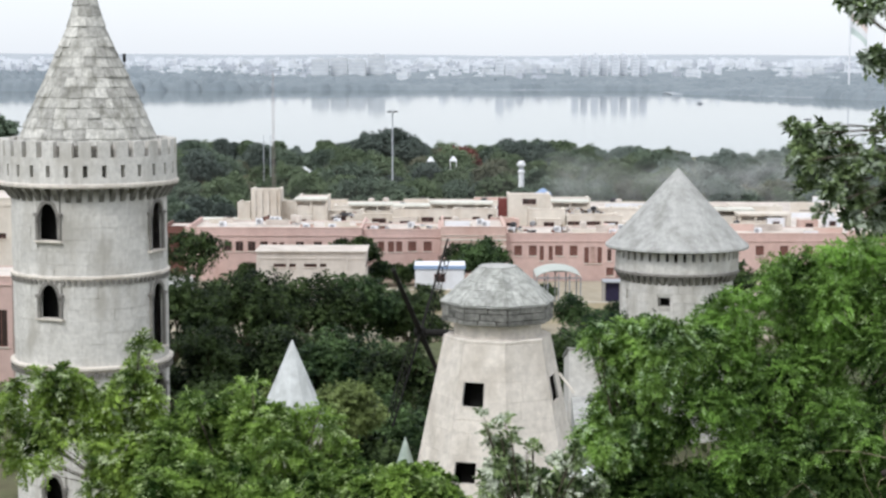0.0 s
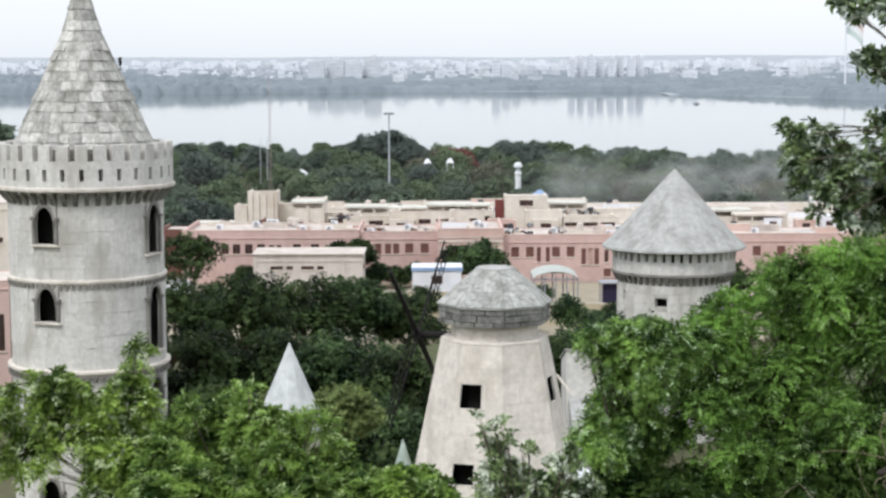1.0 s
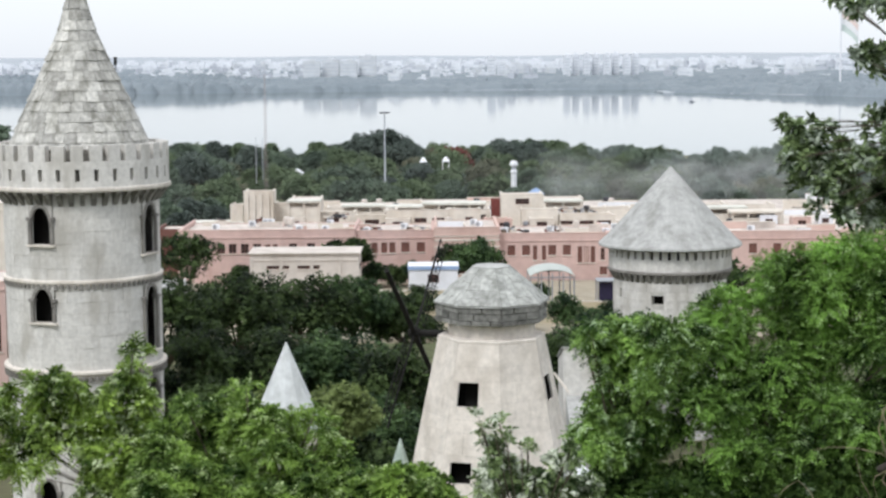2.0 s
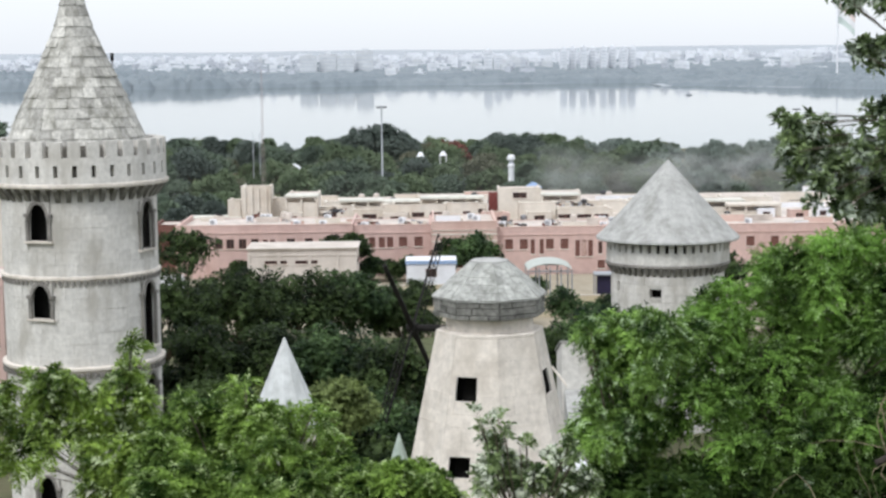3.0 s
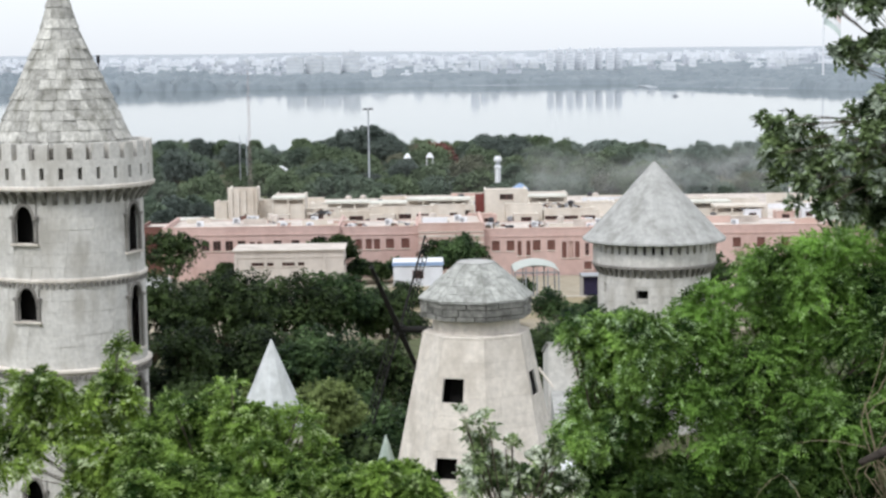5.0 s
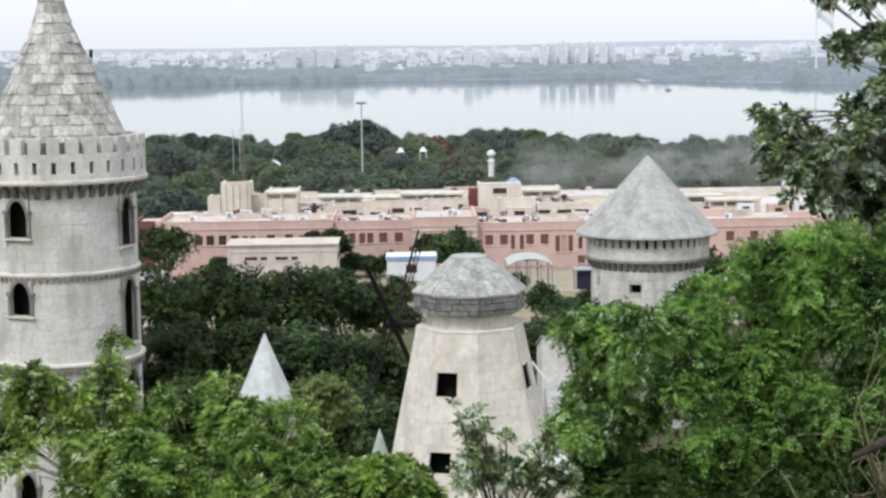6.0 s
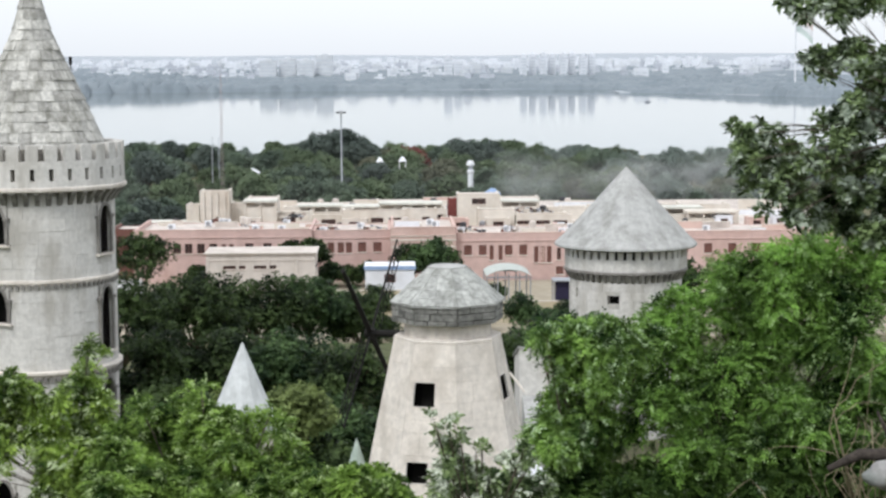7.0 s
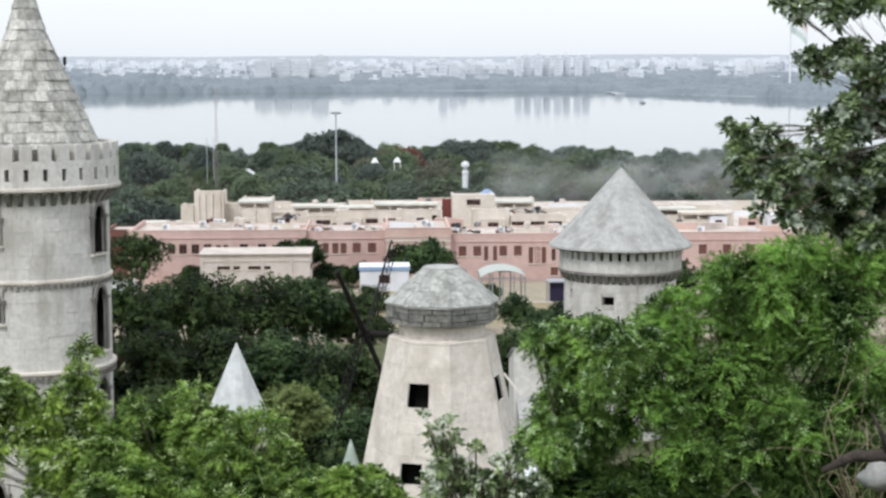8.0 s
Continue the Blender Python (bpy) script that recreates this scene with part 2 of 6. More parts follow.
# Far-shore leaves carry the haze in their colour, paled blue-grey.
LEAF_SHORE = leaf_material("hazed_shore_leaf", (0.19, 0.225, 0.25), (0.25, 0.285, 0.31), 0.02, 0.05)
LEAF_PALE = leaf_material("pale_feathery_leaf", (0.018, 0.055, 0.009), (0.40, 0.62, 0.15), 1.4, turned=0.10, under=(0.54, 0.68, 0.42))
BLOSSOM = leaf_material("cream_blossom", (0.40, 0.43, 0.32), (0.64, 0.65, 0.54), 1.0, 0.3)

WATER = bpy.data.materials.new("still_lake_water")
WATER.use_nodes = True
_n, _l = WATER.node_tree.nodes, WATER.node_tree.links
_b = _n["Principled BSDF"]
_b.inputs["Base Color"].default_value = (0.10, 0.12, 0.13, 1)
_b.inputs["Roughness"].default_value = 0.05
_b.inputs["IOR"].default_value = 1.33
_b.inputs["Specular IOR Level"].default_value = 0.5
_g = _n.new("ShaderNodeNewGeometry")
_t = _n.new("ShaderNodeTexNoise")
_t.inputs["Scale"].default_value = 0.05
_t.inputs["Detail"].default_value = 5
_l.new(_g.outputs["Position"], _t.inputs["Vector"])
_p = _n.new("ShaderNodeBump")
_p.inputs["Strength"].default_value = 0.006
_p.inputs["Distance"].default_value = 0.2
_l.new(_t.outputs["Fac"], _p.inputs["Height"])
_l.new(_p.outputs[0], _b.inputs["Normal"])


# ---- mesh helpers ----
def mesh_of(name, verts, faces, mat, smooth=False):
    me = bpy.data.meshes.new(name)
    me.from_pydata([tuple(v) for v in verts], [], faces)
    me.validate()
    me.materials.append(mat)
    bm = bmesh.new()
    bm.from_mesh(me)
    bmesh.ops.recalc_face_normals(bm, faces=bm.faces)
    bm.to_mesh(me)
    bm.free()
    if smooth:
        me.polygons.foreach_set("use_smooth", [True] * len(me.polygons))
    return me


def raw(name, verts, faces, mat, parent=None, label="", smooth=False):
    ob = new(name, mesh_of(name, verts, faces, mat, smooth))
    if parent:
        ob.parent = parent
    return tagged(ob, label)


def thing(name, at, label, category, group="", kind="", turn=0):
    ob = new(name)
    ob.empty_display_size = 0.2
    ob.matrix_world = pose(*at, 0, 0, turn)
    return tagged(ob, label, category, group, kind)


def part(name, bm, mat, parent, label="", smooth=False):
    bmesh.ops.recalc_face_normals(bm, faces=bm.faces)
    me = bpy.data.meshes.new(name)
    bm.to_mesh(me)
    bm.free()
    me.materials.append(mat)
    if smooth:
        me.polygons.foreach_set("use_smooth", [True] * len(me.polygons))
    ob = new(name, me)
    ob.parent = parent
    return tagged(ob, label)


def box(bm, x0, x1, y0, y1, z0, z1, bevel=0.0):
    m = Matrix.Translation(((x0 + x1) / 2, (y0 + y1) / 2, (z0 + z1) / 2)) @ Matrix.Diagonal((x1 - x0, y1 - y0, z1 - z0, 1))
    made = bmesh.ops.create_cube(bm, size=1, matrix=m)["verts"]
    if bevel:
        edges = {e for v in made for e in v.link_edges}
        bmesh.ops.bevel(bm, geom=list(edges), offset=bevel, segments=1, affect="EDGES", profile=0.5)
    return bm


def boxed(x0, x1, y0, y1, z0, z1, bevel=0.0):
    return box(bmesh.new(), x0, x1, y0, y1, z0, z1, bevel)


def tube(bm, pts, radii, sides=6):
    rings = []
    for i, p in enumerate(pts):
        a = Vector(pts[max(0, i - 1)])
        b = Vector(pts[min(len(pts) - 1, i + 1)])
        d = (b - a).normalized()
        u = d.orthogonal().normalized()
        v = d.cross(u)
        rings.append([bm.verts.new(Vector(p) + radii[i] * (math.cos(t) * u + math.sin(t) * v))
                      for t in (2 * math.pi * k / sides for k in range(sides))])
    for r0, r1 in zip(rings, rings[1:]):
        for k in range(sides):
            bm.faces.new((r0[k], r0[(k + 1) % sides], r1[(k + 1) % sides], r1[k]))
    bm.faces.new(rings[0][::-1])
    bm.faces.new(rings[-1])
    return bm


def lathe(bm, profile, sides=48, phase=0.0):
    """A turned form about the z axis from (radius, height) pairs."""
    rings = [[bm.verts.new((r * math.cos(phase + 2 * math.pi * k / sides), r * math.sin(phase + 2 * math.pi * k / sides), z))
              for k in range(sides)] for r, z in profile]
    for r0, r1 in zip(rings, rings[1:]):
        for k in range(sides):
            bm.faces.new((r0[k], r0[(k + 1) % sides], r1[(k + 1) % sides], r1[k]))
    bm.faces.new(rings[0][::-1])
    bm.faces.new(rings[-1])
    return bm


def shell(outer, thick, angles, zs, holes, closed=True):
    """A round or many-sided wall with openings. outer(angle, z) gives the radius; holes are (a0, a1, z0, z1)."""
    angles = sorted(set([round(a, 5) for a in angles] + [round(h[k], 5) for h in holes for k in (0, 1)]))
    zs = sorted(set([round(z, 4) for z in zs] + [round(h[k], 4) for h in holes for k in (2, 3)]))
    na, nz = len(angles), len(zs)
    verts = []
    for inner in (0, 1):
        for z in zs:
            for a in angles:
                r = outer(a, z) - inner * thick
                verts.append((r * math.cos(a), r * math.sin(a), z))
    idx = lambda inner, i, j: inner * na * nz + i * na + j % na
    last = na if closed else na - 1

    def solid(i, j):
        if i < 0 or i >= nz - 1:
            return False
        if not closed and (j < 0 or j >= na - 1):
            return False
        j %= na
        a = (angles[j] + (angles[j + 1] if j + 1 < na else angles[0] + 2 * math.pi)) / 2
        z = (zs[i] + zs[i + 1]) / 2
        return not any(h[0] < a < h[1] and h[2] < z < h[3] for h in holes)

    faces = []
    for i in range(nz - 1):
        for j in range(last):
            if not solid(i, j):
                continue
            faces.append((idx(0, i, j), idx(0, i, j + 1), idx(0, i + 1, j + 1), idx(0, i + 1, j)))
            faces.append((idx(1, i, j), idx(1, i + 1, j), idx(1, i + 1, j + 1), idx(1, i, j + 1)))
            if not solid(i - 1, j):
                faces.append((idx(0, i, j), idx(1, i, j), idx(1, i, j + 1), idx(0, i, j + 1)))
            if not solid(i + 1, j):
                faces.append((idx(0, i + 1, j), idx(0, i + 1, j + 1), idx(1, i + 1, j + 1), idx(1, i + 1, j)))
            if not solid(i, j - 1):
                faces.append((idx(0, i, j), idx(0, i + 1, j), idx(1, i + 1, j), idx(1, i, j)))
            if not solid(i, j + 1):
                faces.append((idx(0, i, j + 1), idx(1, i, j + 1), idx(1, i + 1, j + 1), idx(0, i + 1, j + 1)))
    return verts, faces


def block_data(outer, a0, a1, z0, z1, deep, segs=2, chamfer=0.02):
    """One block of a round wall: a curved front with a chamfered rim and its sides."""
    verts, faces = [], []
    da = chamfer / max(0.3, outer((a0 + a1) / 2, z0))
    rows = ((z0, deep), (z0 + chamfer, 0.0), (z1 - chamfer, 0.0), (z1, deep))
    cols = [a0] + [a0 + da + (a1 - a0 - 2 * da) * k / segs for k in range(segs + 1)] + [a1]
    for i, (z, d) in enumerate(rows):
        for j, a in enumerate(cols):
            r = outer(a, z) - (deep if j in (0, len(cols) - 1) else d)
            verts.append((r * math.cos(a), r * math.sin(a), z))
    n = len(cols)
    for i in range(3):
        for j in range(n - 1):
            faces.append((i * n + j, i * n + j + 1, (i + 1) * n + j + 1, (i + 1) * n + j))
    return verts, faces


def cut(a0, a1, gaps):
    """What is left of the stretch a0..a1 outside the gaps."""
    left = [(a0, a1)]
    for g0, g1 in gaps:
        left = [q for p0, p1 in left for q in ((p0, min(p1, g0)), (max(p0, g1), p1)) if q[1] - q[0] > 1e-4]
    return left


def front_wall(x0, x1, z0, z1, y, thick, holes):
    """An upright wall along x with openings (x0, x1, z0, z1) through it, as vertices and faces."""
    xs = sorted({round(v, 3) for v in (x0, x1, *[h[k] for h in holes for k in (0, 1)])})
    zs = sorted({round(v, 3) for v in (z0, z1, *[h[k] for h in holes for k in (2, 3)])})
    nx, nz = len(xs), len(zs)
    verts = [(x, y + d, z) for d in (0, thick) for z in zs for x in xs]
    idx = lambda d, i, j: d * nx * nz + i * nx + j

    def solid(i, j):
        if not (0 <= i < nz - 1 and 0 <= j < nx - 1):
            return False
        x, z = (xs[j] + xs[j + 1]) / 2, (zs[i] + zs[i + 1]) / 2
        return not any(h[0] < x < h[1] and h[2] < z < h[3] for h in holes)

    faces = []
    for i in range(nz - 1):
        for j in range(nx - 1):
            if not solid(i, j):
                continue
            faces.append((idx(0, i, j), idx(0, i, j + 1), idx(0, i + 1, j + 1), idx(0, i + 1, j)))
            faces.append((idx(1, i, j), idx(1, i + 1, j), idx(1, i + 1, j + 1), idx(1, i, j + 1)))
            if not solid(i - 1, j):
                faces.append((idx(0, i, j), idx(1, i, j), idx(1, i, j + 1), idx(0, i, j + 1)))
            if not solid(i + 1, j):
                faces.append((idx(0, i + 1, j), idx(0, i + 1, j + 1), idx(1, i + 1, j + 1), idx(1, i + 1, j)))
            if not solid(i, j - 1):
                faces.append((idx(0, i, j), idx(0, i + 1, j), idx(1, i + 1, j), idx(1, i, j)))
            if not solid(i, j + 1):
                faces.append((idx(0, i, j + 1), idx(1, i, j + 1), idx(1, i + 1, j + 1), idx(0, i + 1, j + 1)))
    return verts, faces


# ---- ground, lake and far shore ----
LAKE = -5.5
LEVELS = [(-80, 29.5), (-6, 28.5), (1.5, 28.3), (5, 27.2), (17, 24.2), (30, 18.5), (50, 11), (75, 5), (100, 2.6), (130, 2.0),
          (310, 1.5), (360, 0.6), (450, -1.6), (560, -4), (640, -6.2), (760, -9.5), (1640, -9.5), (1730, -5.3), (1790, -3.5),
          (1950, 0.0), (2200, 4), (2700, 10), (3500, 18), (4700, 25.5), (4960, 26)]


def ground_z(y, x=0.0):
    for (y0, z0), (y1, z1) in zip(LEVELS, LEVELS[1:]):
        if y <= y1:
            s = min(1, max(0, (y - y0) / (y1 - y0)))
            return z0 + (z1 - z0) * s
    return LEVELS[-1][1]


def bank(x, y):
    """A grassy bank that stands out of the slope."""
    s = min(1.0, max(0.0, (x - 6.1) / 1.4))
    return 3.35 * s * s * (3 - 2 * s) * math.exp(-((y - 25.8) / 3.2) ** 2)


def build_ground():
    ys = sorted({y for y, _ in LEVELS} | set(range(-60, 140, 5)) | set(range(14, 40)) | set(range(140, 700, 20)) | set(range(1600, 2200, 30)) | set(range(2200, 4960, 150)))
    xs = sorted(set(range(-100, 101, 10)) | set(range(0, 20)) | set(range(-600, 601, 50)) | set(range(-2600, 2601, 200)))
    verts, faces = [], []
    for y in ys:
        for x in xs:
            z = ground_z(y)
            if y < 140 and y > 3:
                z += 0.5 * noise.noise((x * 0.09, y * 0.09, 0)) + bank(x, y)
            if 1640 < y < 4900:
                z += (0.6 if y < 1800 else 3) * noise.noise((x * 0.004, y * 0.003, 3.1))
            if 3400 < y:
                z += 5 * noise.noise((x * 0.0021, 0.7, 9.2))
            verts.append((x, y, z))
    n = len(xs)
    for i in range(len(ys) - 1):
        for j in range(n - 1):
            faces.append((i * n + j, i * n + j + 1, (i + 1) * n + j + 1, (i + 1) * n + j))
    g = raw("ground", verts, faces, EARTH, smooth=True)
    tagged(g, "grassy hillside falling to a flat shore and far hills", "ground", kind="structure")
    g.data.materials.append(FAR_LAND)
    # Beyond the lake the land takes the colour with haze mixed in.
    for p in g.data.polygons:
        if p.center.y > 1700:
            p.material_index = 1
    yard = raw("yard", [(-60, 172, 2.3), (60, 172, 2.3), (60, 216, 2.3), (-60, 216, 2.3), (-60, 172, 1.6), (60, 172, 1.6), (60, 216, 1.6), (-60, 216, 1.6)],
               [(0, 1, 2, 3), (4, 5, 1, 0), (5, 6, 2, 1), (6, 7, 3, 2), (7, 4, 0, 3)], YARD)
    tagged(yard, "dusty pale yard in front of the pink buildings", "yard", kind="structure")
    w = raw("water", [(-2600, 600, LAKE), (2600, 600, LAKE), (2600, 1790, LAKE), (-2600, 1790, LAKE)], [(0, 1, 2, 3)], WATER)
    tagged(w, "still pale lake mirroring an overcast sky", "lake", kind="structure")


build_ground()


# ---- trees ----
def leaf_mesh(name, centres, ups, sides, length, width, mat):
    """Many pointed leaves as one mesh: each has a base, two flanks and a tip."""
    n = len(centres)
    rng = np.random.default_rng(n)
    s = (0.7 + 0.6 * rng.random((n, 1)))
    tip = ups * length * s
    half = sides * width * 0.5 * s
    bend = np.zeros((n, 3))
    bend[:, 2] = -0.12 * length
    pts = np.stack([centres, centres + tip * 0.45 + half, centres + tip + bend, centres + tip * 0.45 - half], axis=1).reshape(-1, 3)
    me = bpy.data.meshes.new(name)
    me.vertices.add(4 * n)
    me.loops.add(4 * n)
    me.polygons.add(n)
    me.vertices.foreach_set("co", pts.astype(np.float32).ravel())
    me.loops.foreach_set("vertex_index", np.arange(4 * n, dtype=np.int32))
    me.polygons.foreach_set("loop_start", np.arange(0, 4 * n, 4, dtype=np.int32))
    me.update(calc_edges=True)
    me.validate()
    me.materials.append(mat)
    return me


def unit(v):
    return v / np.maximum(1e-9, np.linalg.norm(v, axis=1, keepdims=True))


def sprays(blobs, count, per, twig, rng, flat=0.8, lumps=9, lump=0.36, ragged=0.6):
    """Leaf places and ways: each clump breaks into lumps, and each lump carries sprays of leaves on twigs, turned to the light."""
    b = np.array(blobs, float)
    d = unit(rng.normal(size=(len(b), lumps, 3)).reshape(-1, 3) + np.array([0, -0.35, 0.3]))
    rep = np.repeat(b, lumps, axis=0)
    q = rep[:, 3:4] * (0.5 + 0.7 * ragged * rng.random((len(rep), 1)))
    sub = np.hstack([rep[:, :3] + d * q * np.array([1, 1, flat]), rep[:, 3:4] * lump * (0.7 + 0.6 * rng.random((len(rep), 1)))])
    weight = sub[:, 3] ** 2
    pick = rng.choice(len(sub), count, p=weight / weight.sum())
    d = unit(rng.normal(size=(count, 3)) + np.array([0, -0.2, 0.45]))
    wob = np.array([noise.noise(Vector(v * 2.3) + Vector((7.1 * k, 3.3, 1.7 * k))) for v, k in zip(d, pick)])
    rad = sub[pick, 3] * (0.3 + 0.7 * rng.random(count) ** 0.5) * (1.0 + ragged * wob)
    root = sub[pick, :3] + d * rad[:, None] * np.array([1, 1, flat])
    way = unit(d + rng.normal(size=(count, 3)) * 0.5 + np.array([0, 0, 0.15]))
    k = np.arange(per)
    step = (k / per)[None, :, None]
    along = root[:, None, :] + way[:, None, :] * twig * step
    along[:, :, 2] -= (twig * 0.4 * step[..., 0] ** 2)
    face = unit(d * 0.7 + np.array([0, -0.1, 0.75]) + rng.normal(size=(count, 3)) * 0.35)
    side = unit(np.cross(way, face))
    sign = np.where(k % 2 == 0, 1.0, -1.0)[None, :, None]
    up = unit((way[:, None, :] * 0.6 + side[:, None, :] * sign + rng.normal(size=(count, per, 3)) * 0.14).reshape(-1, 3))
    nor = unit(np.cross(up, np.repeat(face, per, axis=0) + rng.normal(size=(count * per, 3)) * 0.3))
    return along.reshape(-1, 3), up, nor


def tree(name, label, base, blobs, count, per, twig, length, width, mat, bark=BARK, trunk_r=0.16, seed=1, fork=None, group="", category="tree", flat=0.8, joined=False, bloom=0, lumps=9, lump=0.36, ragged=0.6):
    """A tapered trunk that forks into limbs, one to each clump, and a crown of leaves. All in metres about the base."""
    rng = np.random.default_rng(seed)
    t = thing(name, base, label, category, group)
    o = np.array(base, float)
    local = [(*(np.array(b[:3]) - o), b[3]) for b in blobs]
    mean = np.mean([b[:3] for b in local], axis=0)
    top = np.array(fork, float) - o if fork else np.array([mean[0] * 0.6, mean[1] * 0.6, mean[2] * 0.55])
    bm = bmesh.new()
    bend = top * 0.5 + rng.normal(size=3) * 0.06 * np.linalg.norm(top) * np.array([1, 1, 0])
    tube(bm, [(0, 0, -0.3), tuple(bend), tuple(top)], [trunk_r, trunk_r * 0.8, trunk_r * 0.62], 8)
    if not joined:
        part("trunk", bm, bark, t, smooth=True)
    for b in local:
        if not joined:
            bm = bmesh.new()
        c = np.array(b[:3])
        k1 = top + (c - top) * 0.4 + rng.normal(size=3) * 0.12 * b[3]
        k2 = top + (c - top) * 0.75 + rng.normal(size=3) * 0.15 * b[3]
        tube(bm, [tuple(top), tuple(k1), tuple(k2), tuple(c)], [trunk_r * 0.55, trunk_r * 0.4, trunk_r * 0.25, trunk_r * 0.12], 5)
        for _ in range(4):
            e = c + unit(rng.normal(size=(1, 3)) + [[0, -0.2, 0.4]])[0] * b[3] * 0.85
            m = (k2 + e) / 2 + rng.normal(size=3) * 0.08 * b[3]
            tube(bm, [tuple(k2), tuple(m), tuple(e)], [trunk_r * 0.2, trunk_r * 0.12, trunk_r * 0.04], 4)
        if not joined:
            part("limb", bm, bark, t, smooth=True)
    if joined:
        part("trunk", bm, bark, t, smooth=True)
    c, u, s = sprays(local, count, per, twig, rng, flat, lumps, lump, ragged)
    crown = new("crown", leaf_mesh("crown", c, u, s, length, width, mat))
    crown.parent = t
    if bloom:
        c, u, s = sprays(local, bloom, 14, length * 1.6, rng, flat, lumps, lump, ragged)
        o = new("blossom", leaf_mesh("blossom", c, u, s, length * 0.8, width * 1.3, BLOSSOM))
        o.parent = t
        tagged(o, "small cream blossom")
    return t


def round_tree(name, label, x, y, top, r, mat, leaf, count, seed, group="", squash=0.8):
    """A broad tree seen from afar: several overlapping clumps under one uneven dome."""
    rng = random.Random(seed)
    z0 = ground_z(y)
    blobs = [(x, y, top - r * squash * 0.95, r * 0.72)]
    for k in range(9):
        a = 2 * math.pi * k / 9 + rng.uniform(-0.3, 0.3)
        q = rng.uniform(0.45, 0.72)
        blobs.append((x + r * q * math.cos(a), y + r * q * math.sin(a), top - r * squash * rng.uniform(0.75, 1.5), r * rng.uniform(0.36, 0.52)))
    for k in range(4):
        a = rng.uniform(0, 6.28)
        blobs.append((x + r * 0.35 * math.cos(a), y + r * 0.35 * math.sin(a), top - r * squash * rng.uniform(0.42, 0.7), r * rng.uniform(0.28, 0.4)))
    return tree(name, label, (x, y, z0), blobs, count, 6, leaf * 1.6, leaf, leaf * 0.55, mat, trunk_r=max(0.12, r * 0.06), seed=seed, group=group, joined=True)


# ---- castle tower ----
def roof_courses(owner, profile, course, width, mat, jut, face, spread, joined_name, seed):
    """Shingles in courses on a turned roof. Those that face the way `face` (degrees) are single parts, the rest one mesh."""
    rng = random.Random(seed)
    pts = [Vector((r, z)) for r, z in profile]
    total = sum((b - a).length for a, b in zip(pts, pts[1:]))

    def at(s):
        for a, b in zip(pts, pts[1:]):
            d = (b - a).length
            if s <= d:
                return a + (b - a) * (s / d)
            s -= d
        return pts[-1]

    n = max(2, round(total / course))
    jv, jf = [], []
    for i in range(n):
        lo, hi = at(total * i / n), at(min(total, total * (i + 1.12) / n))
        if lo.x < 0.12:
            continue
        m = max(5, round(2 * math.pi * lo.x / width))
        phase = rng.random() * 6.28
        edges = sorted(phase + 2 * math.pi * (k + rng.uniform(-0.24, 0.24)) / m for k in range(m))
        for a0, a1 in zip(edges, edges[1:] + [edges[0] + 2 * math.pi]):
            g = 0.012 / max(0.2, lo.x)
            lift = jut * (rng.uniform(0.75, 1.35) if rng.random() < 0.85 else 2.2)
            drop = rng.uniform(-0.04, 0.03)
            v = []
            for a in (a0 + g, (a0 + a1) / 2, a1 - g):
                for r, z in ((lo.x + lift, lo.y + drop), (lo.x - 0.02, lo.y + drop), (hi.x + 0.015, hi.y)):
                    v.append((r * math.cos(a), r * math.sin(a), z))
            f = [(0, 3, 5, 2), (3, 6, 8, 5), (0, 1, 4, 3), (3, 4, 7, 6), (0, 2, 1), (6, 7, 8)]
            mid = math.degrees((a0 + a1) / 2) - face
            if abs((mid + 180) % 360 - 180) < spread:
                raw("shingle", v, f, mat, owner)
            else:
                jf += [tuple(q + len(jv) for q in face_) for face_ in f]
                jv += v
    if jv:
        tagged(raw(joined_name, jv, jf, mat, owner), kind="stuff")


